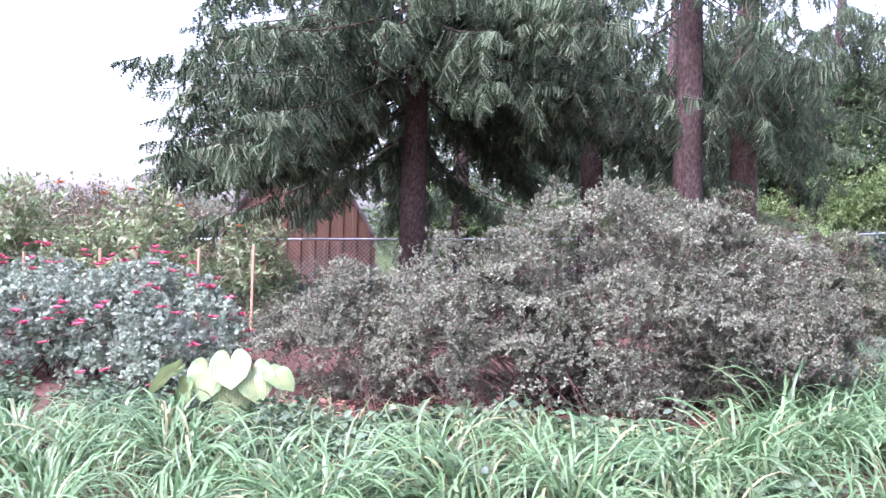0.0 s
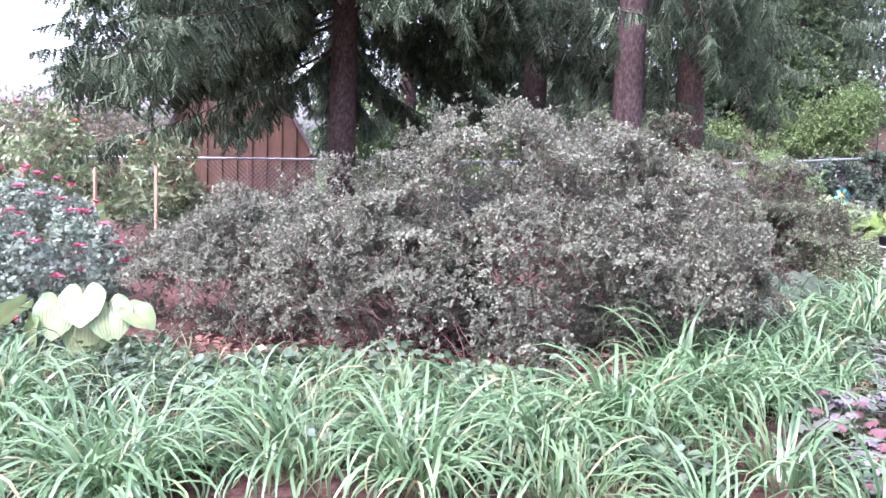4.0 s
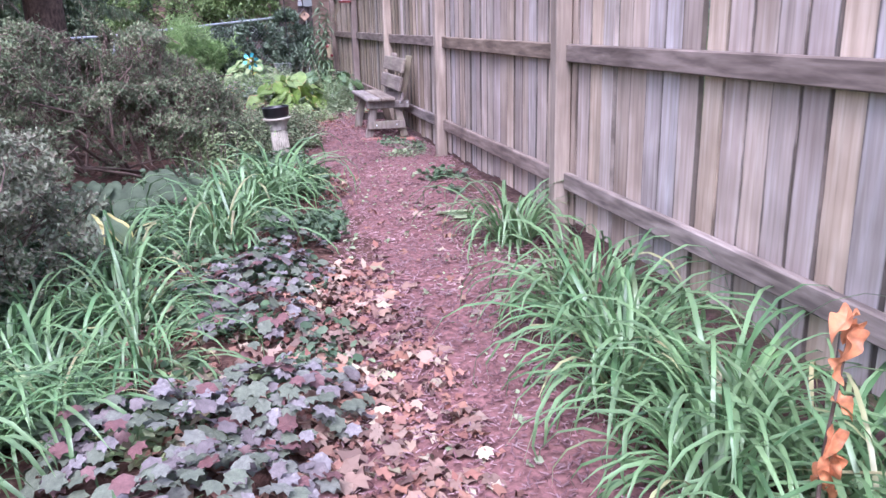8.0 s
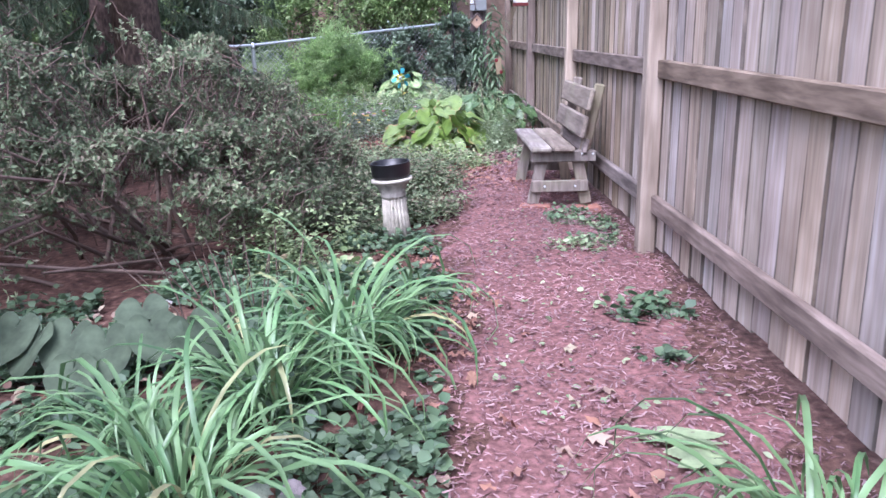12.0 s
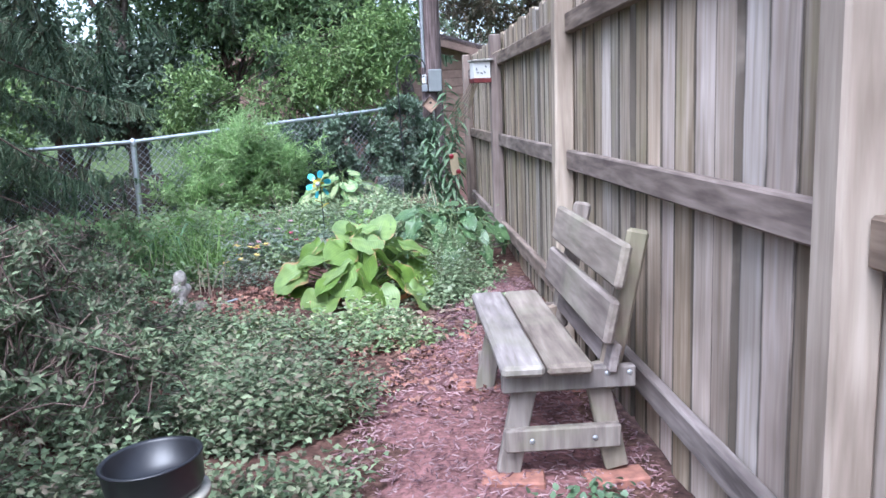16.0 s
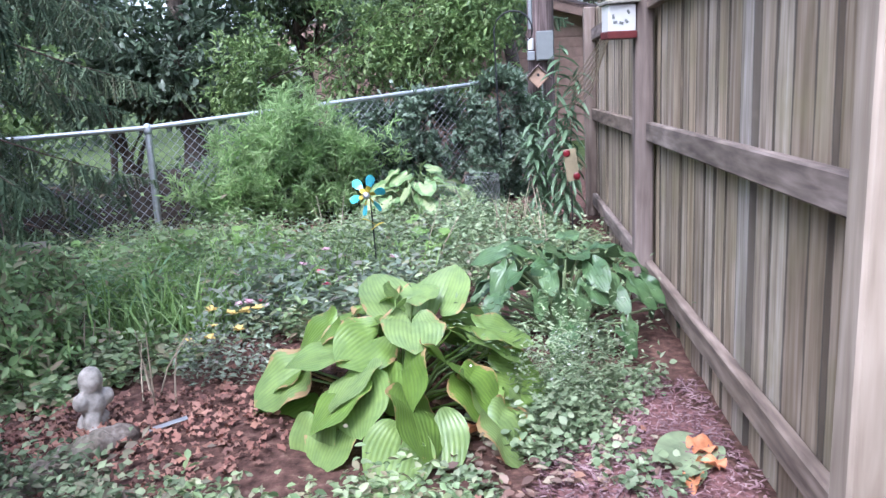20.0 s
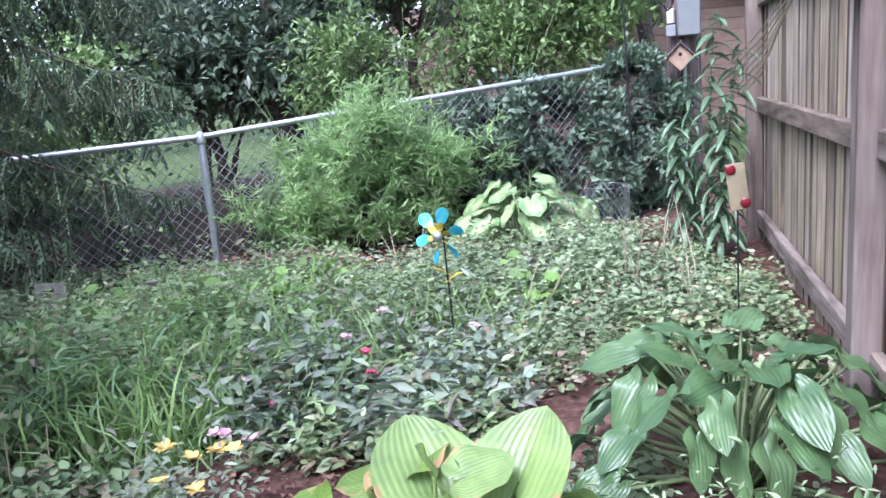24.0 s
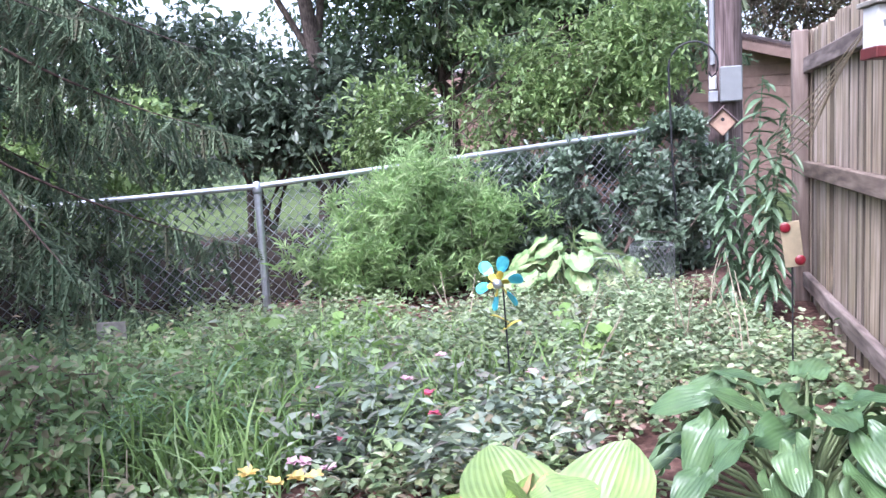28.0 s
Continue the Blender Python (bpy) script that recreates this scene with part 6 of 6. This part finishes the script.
# ---- garden ornaments ----
def spinner():
    x, y, zh = 1.6, 14.3, 0.74
    z = gz(x, y)
    s = empty("garden_spinner", x, y, z, -20, "metal flower spinner with turquoise petals on a black stake", "garden ornament")
    tube_part("stake", [[(0.04, 0, -0.1, 0.004), (0.02, 0, 0.2, 0.004), (0, 0.01, zh - z, 0.004)]], M["iron"], s, 6)
    teal, N, L, b = base_mat("turquoise_enamel", 0.3, 0.5)
    geo = coords(N, L)
    r = ramp(N, [(0.3, (0.05, 0.35, 0.5)), (0.6, (0.12, 0.55, 0.6)), (0.8, (0.02, 0.25, 0.45))])
    n = noise_tex(N, L, 14, 3, geo)
    L.new(n.outputs[0], r.inputs[0])
    L.new(r.outputs[0], b.inputs["Base Color"])
    b.inputs["Metallic"].default_value = 0.35
    gold = plain_mat("gold_enamel", (0.5, 0.4, 0.06), 0.35, 0.4)
    for i in range(6):
        a = 15 + i * 60
        for nm, mat, r0, ln, w, dy in (("petal", teal, 0.045, 0.075, 0.05, 0.0), ("inner_petal", gold, 0.012, 0.045, 0.028, -0.006)):
            bm = bmesh.new()
            vs = []
            for k in range(14):
                t = 2 * math.pi * k / 14
                vs.append(bm.verts.new((w / 2 * math.sin(t) * (1 - 0.25 * math.cos(t)), 0.012 * math.sin(t) ** 2 * (1 if math.sin(t) > 0 else -0.4), r0 + ln / 2 - ln / 2 * math.cos(t))))
            f = bm.faces.new(vs)
            ext = bmesh.ops.extrude_face_region(bm, geom=[f])
            bmesh.ops.translate(bm, vec=(0, 0.0015, 0), verts=[g for g in ext["geom"] if isinstance(g, bmesh.types.BMVert)])
            bmesh.ops.transform(bm, matrix=pose(0, dy - 0.02, zh - z, 0, a, 0) @ pose(0, 0, 0, 0, 0, 18), verts=bm.verts)
            part(nm, bm, mat, s)
    hub = bmesh.new()
    bmesh.ops.create_icosphere(hub, subdivisions=3, radius=0.021)
    bmesh.ops.transform(hub, matrix=pose(0, -0.03, zh - z), verts=hub.verts)
    part("hub", hub, M["steel"], s, "round silver hub", smooth=True)
    for i, (h, a) in enumerate(((0.37, 40), (0.4, 220))):
        ob = put("stake_leaf", hosta_leaf_mesh(1.0, 0.5, 0.3, 0.2, gold), s, "gold metal leaf on the stake")
        ob.matrix_basis = pose(0.015, 0, h, 0, 0, a) @ pose(0, 0, 0, 0, -35, 0) @ Matrix.Scale(0.07, 4)


spinner()


def flower_sign():
    x, y = 2.76, 14.62
    z = gz(x, y)
    s = empty("garden_sign", x, y, z, 0, "narrow tan garden sign with two red flowers on a stake", "garden sign")
    tan = plain_mat("tan_painted_board", (0.22, 0.18, 0.11), 0.7)
    red = plain_mat("red_enamel", (0.14, 0.006, 0.012), 0.4)
    tube_part("stake", [[(0.005, 0.004, -0.1, 0.004), (0, 0.004, 0.62, 0.004)]], M["iron"], s, 6)
    board = part("board", boxed((0.075, 0.006, 0.19), pose(0, 0, 0.62, 0, -7, 0), 0.002), tan, s)
    for px, pz in ((-0.028, 0.69), (0.03, 0.555)):
        bm = lathe([(0.019, 0), (0.021, 0.004), (0.015, 0.008), (0.005, 0.01)], 14)
        bmesh.ops.transform(bm, matrix=pose(px, -0.004, pz, 90, 0, 0), verts=bm.verts)
        part("red_flower", bm, red, board)


flower_sign()


def bee_sign():
    x, y = -0.77, 14.8
    z = gz(x, y)
    s = empty("garden_sign", x, y, z, 25, "small pale rectangular garden sign with dark bee marks", "garden sign")
    board = part("board", boxed((0.16, 0.006, 0.25), pose(0, 0, 0.16, 0, 3, 0), 0.002), M["plaster"], s)
    tube_part("stake", [[(0, 0.006, -0.1, 0.004), (0, 0.006, 0.14, 0.004)]], M["iron"], s, 6)
    for px, pz in ((0.0, 0.24), (0.02, 0.08)):
        part("mark", boxed((0.05, 0.003, 0.018), pose(px, -0.005, pz, 0, -25, 0), 0.001), M["black"], board, "small dark bee mark")


bee_sign()


def wire_cage(x, y, h, r):
    c = empty("wire_plant_cage", x, y, gz(x, y), 0, "chicken-wire cage protecting a plant", "plant cage", "wire cages")
    wires, n = [], 22
    for i in range(n):
        for sg in (-1, 1):
            pts = []
            for k in range(13):
                s = k / 12
                a = 2 * math.pi * i / n + sg * (0.14 if k % 2 else 0.0)
                rr = r * (1 + 0.05 * math.sin(5 * a + 3 * s))
                pts.append((rr * math.cos(a), rr * math.sin(a), h * s, 0.0016))
            wires.append(pts)
    for s in (0, 1):
        wires.append([(r * math.cos(a), r * math.sin(a), h * s, 0.002) for a in np.linspace(0, 2 * math.pi, 25)])
    tagged(tube_part("wire_mesh", wires, M["wire"], c, 3), kind="stuff")


wire_cage(1.84, 16.25, 0.3, 0.12)
wire_cage(2.16, 16.5, 0.34, 0.14)


def statue():
    """A small seated cherub, left as one plain stone shape."""
    x, y = 0.9, 12.42
    bm = bmesh.new()
    for r, m in ((0.07, pose(0, 0, 0.3)), (0.075, pose(0.01, 0, 0.18)), (0.05, pose(0.05, -0.03, 0.1)), (0.045, pose(0.02, -0.07, 0.21)), (0.04, pose(0.09, -0.04, 0.05)), (0.045, pose(0.02, 0.07, 0.2)), (0.04, pose(0.0, 0.06, 0.08)), (0.09, pose(0.0, 0.0, 0.04))):
        bmesh.ops.create_icosphere(bm, subdivisions=2, radius=r, matrix=m @ Matrix.Diagonal((0.85, 0.9, 1.15, 1)))
    ob = part("statue", bm, M["statue"], smooth=True)
    rm = ob.modifiers.new("remesh", "REMESH")
    rm.mode, rm.voxel_size = "VOXEL", 0.011
    sm = ob.modifiers.new("smooth", "SMOOTH")
    sm.factor, sm.iterations = 0.5, 4
    ob.matrix_basis = pose(x, y, gz(x, y) - 0.01, 0, 8, -30) @ Matrix.Scale(0.7, 4)
    tagged(ob, "small weathered stone cherub statue seated among the plants", "statue")
    log = bmesh.new()
    lathe([(0.02, -0.4), (0.05, -0.38)] + [(0.055 + 0.007 * math.sin(2.7 * k), -0.36 + 0.03 * k) for k in range(24)] + [(0.02, 0.38)], 22, log)
    for v in log.verts:
        v.co += noise.noise_vector(v.co * 16) * 0.02 + noise.noise_vector(v.co * 45) * 0.008 + Vector((0.012 * math.sin(9 * v.co.z), 0.012 * math.cos(7 * v.co.z), 0))
    bmesh.ops.transform(log, matrix=pose(0, 0, 0.04, 88, 0, 115) @ Matrix.Diagonal((0.95, 0.8, 0.85, 1)), verts=log.verts)
    ob = part("log", log, M["rotten_wood"], smooth=True)
    ob.matrix_basis = pose(0.97, 12.08, gz(0.97, 12.08), 0, 0, 45)
    tagged(ob, "pale rotting log lying in the leaf litter", "log")
    tube = part("plant_label", boxed((0.13, 0.03, 0.004), None, 0.002), M["conduit"])
    tube.matrix_basis = pose(1.2, 12.38, gz(1.2, 12.38) + 0.04, 0, -8, 30)
    tagged(tube, "grey plastic plant label on the ground", "plant label", "plant labels")
    tube2 = part("plant_label", boxed((0.03, 0.004, 0.1), pose(0, 0, 0.05), 0.002), M["white"])
    tube2.matrix_basis = pose(0.7, 8.25, gz(0.7, 8.25), 20, 30, 30)
    tagged(tube2, "white plastic plant label stuck in the soil", "plant label", "plant labels")
    t3 = part("plant_label", boxed((0.12, 0.035, 0.004), None, 0.002), M["conduit"])
    t3.matrix_basis = pose(0.45, 5.2, gz(0.45, 5.2) + 0.12, 0, -12, 20)
    tagged(t3, "grey plastic plant label among the leaves", "plant label", "plant labels")


statue()


def wooden_block_on_fence():
    b = part("wall_block", boxed((0.07, 0.15, 0.17), pose(0, 0, 0), 0.004), M["birch"])
    b.location = (2.968, 6.36, 1.73)
    b.name = "nest_block"
    tagged(b, "small pale wooden block fixed to a fence post", "wooden block")


wooden_block_on_fence()


# ---- shed ----
def shed():
    s = empty("garden_shed", -8.68, 12.9, gz(-7.95, 13.2) + 0.15, 32, "brown barn-roofed metal garden shed behind the wire fence", "shed")
    base = gz(-7.95, 13.2) - 0.05
    prof = [(-1.5, 0), (-1.5, 0.95 - base - 0.3), (-0.85, 1.75 - base), (0, 2.02 - base), (0.85, 1.75 - base), (1.5, 0.95 - base - 0.3), (1.5, 0)]
    bm = bmesh.new()
    f = bm.faces.new([bm.verts.new((x, 0, z)) for x, z in prof])
    ext = bmesh.ops.extrude_face_region(bm, geom=[f])
    bmesh.ops.translate(bm, vec=(0, 2.6, 0), verts=[g for g in ext["geom"] if isinstance(g, bmesh.types.BMVert)])
    bmesh.ops.recalc_face_normals(bm, faces=bm.faces)
    body = part("body", bm, M["shed"], s)
    for i in range(11):
        x = -1.35 + 0.27 * i
        top = np.interp(abs(x), [0, 0.85, 1.5], [2.02 - base, 1.75 - base, 0.65 - base]) - 0.08
        part("rib", boxed((0.1, 0.03, top), pose(x, -0.012, top / 2), 0.012), M["shed"], body)
    for (xa, za), (xb, zb) in zip(prof[1:6], prof[2:6]):
        d = math.hypot(xb - xa, zb - za)
        part("roof_panel", boxed((d + 0.06, 2.8, 0.05), pose((xa + xb) / 2, 1.3, (za + zb) / 2 + 0.03, 0, -math.degrees(math.atan2(zb - za, xb - xa)), 0), 0.006), M["roof"], s)
    part("corner_trim", boxed((0.07, 0.05, prof[1][1]), pose(-1.5, -0.02, prof[1][1] / 2), 0.006), M["white"], s, "white corner trim")
    d = math.hypot(0.65, prof[2][1] - prof[1][1])
    part("gable_trim", boxed((d, 0.05, 0.06), pose(-1.175, -0.02, (prof[1][1] + prof[2][1]) / 2, 0, -math.degrees(math.atan2(prof[2][1] - prof[1][1], 0.65)), 0), 0.006), M["white"], s, "white gable trim")


shed()


# ---- houses ----
def house(x, y, rz, w, d, h, rise, label, siding, chimney=False):
    o = empty("house", x, y, gz(x, y), rz, label, "house")
    wall = part("wall", boxed((w, d, h), pose(w / 2, d / 2, h / 2), 0.0), siding, o)
    n = int(h / 0.18)
    for k in range(n):
        part("siding_board", boxed((w + 0.02, 0.03, 0.17), pose(w / 2, -0.012, 0.1 + 0.18 * k, 5, 0, 0), 0.004), siding, wall)
    bm = bmesh.new()
    f = bm.faces.new([bm.verts.new(p) for p in ((0, 0.0, h), (w, 0.0, h), (w / 2, 0.0, h + rise))])
    ext = bmesh.ops.extrude_face_region(bm, geom=[f])
    bmesh.ops.translate(bm, vec=(0, d, 0), verts=[g for g in ext["geom"] if isinstance(g, bmesh.types.BMVert)])
    bmesh.ops.recalc_face_normals(bm, faces=bm.faces)
    part("gable", bm, siding, o)
    sl = math.hypot(w / 2 + 0.4, rise * (w / 2 + 0.4) / (w / 2))
    an = math.degrees(math.atan2(rise, w / 2))
    for sg in (-1, 1):
        part("roof_slope", boxed((sl, d + 0.8, 0.12), pose(w / 2 + sg * (w / 4 + 0.2), d / 2, h + rise / 2 - 0.2 * rise / (w / 2) + 0.07, 0, sg * an, 0), 0.01), M["roof"], o)
        part("barge_board", boxed((sl, 0.04, 0.2), pose(w / 2 + sg * (w / 4 + 0.2), -0.38, h + rise / 2 - 0.2 * rise / (w / 2) - 0.02, 0, sg * an, 0), 0.005), M["siding"], o)
    if chimney:
        part("chimney", boxed((0.5, 0.5, 1.6), pose(w * 0.7, d / 2, h + rise + 0.2), 0.01), M["roof"], o)


house(-1.6, 25.5, -4, 6.0, 6.0, 2.25, 0.9, "low house with pink-brown lap siding beyond the pole", M["siding"])
house(-47.0, 22.0, 52, 7.0, 6.0, 1.6, 1.7, "distant house with a dark roof", M["siding"], True)


# ---- trees beyond the fence ----
M["pale_tree"] = leaf_mat("bright_tree_leaf", [(0.1, 0.18, 0.042), (0.17, 0.27, 0.066), (0.26, 0.36, 0.11)], 0.4, 0.42, dull=0.12)
M["far_leaf"] = leaf_mat("far_wood_leaf", [(0.05, 0.09, 0.035), (0.09, 0.14, 0.055), (0.14, 0.19, 0.075)], 0.5, 0.35)
M["autumn"] = leaf_mat("brownish_tree_leaf", [(0.16, 0.13, 0.07), (0.2, 0.19, 0.09), (0.25, 0.16, 0.09)], 0.5, 0.3)


def leafy_tree(x, y, r, blobs, tips, per, leaf, wid, mat, label, stems=1, form=DIAMOND, gap=0.0, nscale=0.9, shell=0.75, name="tree", group=""):
    """A tree: trunk or several stems, limbs to every part of the crown, twigs, and leaves in sprays."""
    z = gz(x, y)
    o = np.array((x, y, z))
    t = empty(name, x, y, z, 0, label, "tree", group)
    B = np.asarray(blobs, float)
    fork = []
    for s in range(stems):
        b0 = np.array((RNG.normal(0, 0.12 * (stems > 1)), RNG.normal(0, 0.12 * (stems > 1)), -0.1))
        tgt = B[s % len(B), :3] - o if stems > 1 else B[:, :3].mean(0) - o
        pts = []
        for q in np.linspace(0, 1, 7):
            e = b0 + (tgt - b0) * q * np.array((q ** 0.5, q ** 0.5, 1.0))
            pts.append((*(e + RNG.normal(0, 0.03 * r / 0.1, 3) * (q > 0)), r * (1.25 - 0.25 * min(1, q * 6)) * (1 - 0.75 * q)))
        tube_part("trunk", [pts], M["greybark"], t, 10)
        fork.append(pts)
    p, out = blob_points(blobs, int(tips * 1.8), shell)
    keep = bumps(p, nscale, 1.7) + 0.6 * bumps(p, nscale * 3, 4.4) > gap - 0.12
    p, out = p[keep][:tips] - o, out[keep][:tips]
    for i in range(10 + 6 * len(B)):
        j = int(RNG.integers(len(p)))
        st = fork[i % len(fork)]
        a = np.array(st[int(RNG.integers(3, 7))][:3])
        e = a + (p[j] - a) * 0.8
        m = (a + e) / 2 + (0, 0, 0.1 * np.linalg.norm(e - a)) + RNG.normal(0, 0.05, 3)
        tube_part("limb", [[(*a, r * 0.3), (*m, r * 0.2), (*e, r * 0.07)]], M["greybark"], t, 5)
    n = len(p)
    k = np.repeat(np.arange(n), per)
    way = unit(out + RNG.normal(0, 0.6, (n, 3)) + (0, 0, -0.1))
    f = RNG.random((len(k), 1))
    d = unit(way[k] * 0.6 + unit(RNG.normal(size=(len(k), 3))) + (0, 0, -0.25))
    pos = p[k] + way[k] * f * leaf * 3.2 + RNG.normal(0, leaf * 0.25, (len(k), 3))
    flat = np.stack([RNG.normal(0, 0.5, len(k)), RNG.normal(0, 0.5, len(k)), np.ones(len(k))], -1)
    ob = leaf_part("crown", pos, d, leaf * RNG.uniform(0.6, 1.25, len(k)), wid * RNG.uniform(0.7, 1.25, len(k)), form, M[mat], t, flat)
    tagged(ob, kind="stuff")
    return t


leafy_tree(-2.9, 20.5, 0.05, ((-3.0, 20.5, 2.1, 1.5, 1.2, 0.75), (-1.9, 20.3, 1.9, 1.2, 1.0, 0.7), (-4.0, 20.6, 2.4, 1.2, 1.0, 0.8)), 2200, 8, 0.12, 0.06, "dark_shrub", "multi-stemmed tree with dark layered leaves beyond the fence", 7, OVAL)
leafy_tree(-1.75, 20.1, 0.17, ((-1.6, 20.0, 4.6, 1.5, 1.2, 1.1), (-2.6, 20.4, 5.0, 1.3, 1.1, 1.0)), 1500, 8, 0.13, 0.055, "tree", "tree with a thick dark trunk beyond the wire fence", 1, OVAL)
leafy_tree(-0.2, 21.5, 0.11, ((-0.6, 21.3, 3.2, 1.7, 1.2, 1.1), (0.9, 21.3, 2.9, 1.5, 1.1, 1.2), (0.2, 21.8, 4.2, 2.0, 1.3, 1.2)), 2600, 8, 0.13, 0.05, "tree", "leafy green tree beyond the wire fence", 2, OVAL)
leafy_tree(0.9, 19.2, 0.03, ((0.4, 19.0, 1.75, 0.8, 0.5, 0.6), (1.6, 19.2, 1.9, 0.8, 0.5, 0.7), (-0.3, 18.8, 1.5, 0.6, 0.5, 0.5), (2.2, 19.5, 2.3, 0.6, 0.5, 0.6)), 1800, 7, 0.085, 0.034, "pale_tree", "bright green shrub leaning over the wire fence", 6, OVAL, name="shrub")
leafy_tree(-5.8, 19.5, 0.12, ((-5.6, 19.0, 4.0, 1.8, 1.4, 1.5), (-6.6, 19.5, 3.0, 1.5, 1.2, 1.2)), 1700, 7, 0.14, 0.06, "tree", "green tree beyond the wire fence", 2, OVAL, gap=0.05)
leafy_tree(2.6, 24.0, 0.16, ((2.4, 24.0, 5.6, 2.0, 1.5, 1.3), (1.2, 24.2, 4.6, 1.3, 1.2, 1.0)), 1400, 7, 0.16, 0.07, "tree", "tree with a straight trunk in front of the house", 1, DIAMOND, gap=0.1)
leafy_tree(6.2, 28.0, 0.25, ((5.8, 27.5, 5.5, 1.8, 1.5, 1.6), (7.4, 27.5, 4.6, 1.6, 1.5, 1.4), (4.6, 27.0, 4.2, 1.2, 1.0, 1.6)), 3400, 8, 0.2, 0.04, "autumn", "conifer with brownish foliage behind the house", 1, DIAMOND, gap=0.1)
# last two crown parts are unseen, added overhead to shade the far fence
leafy_tree(6.8, 15.5, 0.16, ((6.4, 15.0, 4.3, 1.6, 1.6, 1.1), (7.6, 14.0, 4.6, 1.6, 1.6, 1.2), (5.0, 13.8, 4.9, 1.5, 2.0, 0.9), (5.2, 16.6, 4.9, 1.5, 1.6, 0.9)), 2600, 8, 0.12, 0.06, "pale_tree", "leafy tree over the far side of the board fence", 1, DIAMOND)
leafy_tree(-5.0, 16.8, 0.05, ((-5.0, 16.6, 1.2, 1.3, 0.9, 0.9), (-3.2, 17.4, 1.3, 1.2, 0.8, 0.9), (-7.0, 15.6, 1.2, 1.2, 0.9, 0.9)), 2200, 8, 0.11, 0.06, "pale_tree", "bright bushes beyond the wire fence", 6, DIAMOND, name="shrub")

leafy_tree(-14.5, 15.5, 0.06, ((-14.2, 15.0, 0.9, 1.6, 1.2, 1.0), (-16.5, 14.6, 0.8, 1.6, 1.2, 1.1), (-19.0, 14.0, 0.8, 1.8, 1.4, 1.2), (-12.4, 16.0, 0.8, 1.2, 1.0, 0.9)), 2200, 8, 0.14, 0.05, "autumn", "thin pinkish-brown bushes on the open side of the garden", 8, DIAMOND, name="shrub")


def far_woods():
    """Woods on the skyline all round, lower to one side."""
    blobs = []
    for i in range(70):
        a = radians(-30 + 330 * i / 70)
        d = RNG.uniform(30, 44)
        open_side = 126 < math.degrees(a) < 160
        h = RNG.uniform(1.8, 2.8) if open_side else RNG.uniform(4.0, 8.5)
        if open_side:
            d *= 1.1
        blobs.append((d * math.cos(a), 8 + d * math.sin(a), h * 0.5, RNG.uniform(3, 5), RNG.uniform(3, 5), h * 0.62))
    p, out = blob_points(blobs, 52000, 0.3)
    p = p[p[:, 2] > -0.5]
    n = len(p)
    d = unit(RNG.normal(size=(n, 3)))
    ob = leaf_part("far_woods", p, d, RNG.uniform(0.25, 0.5, n), RNG.uniform(0.15, 0.3, n), DIAMOND, M["far_leaf"])
    tagged(ob, "distant green woods on the skyline", "woods", kind="stuff")


far_woods()
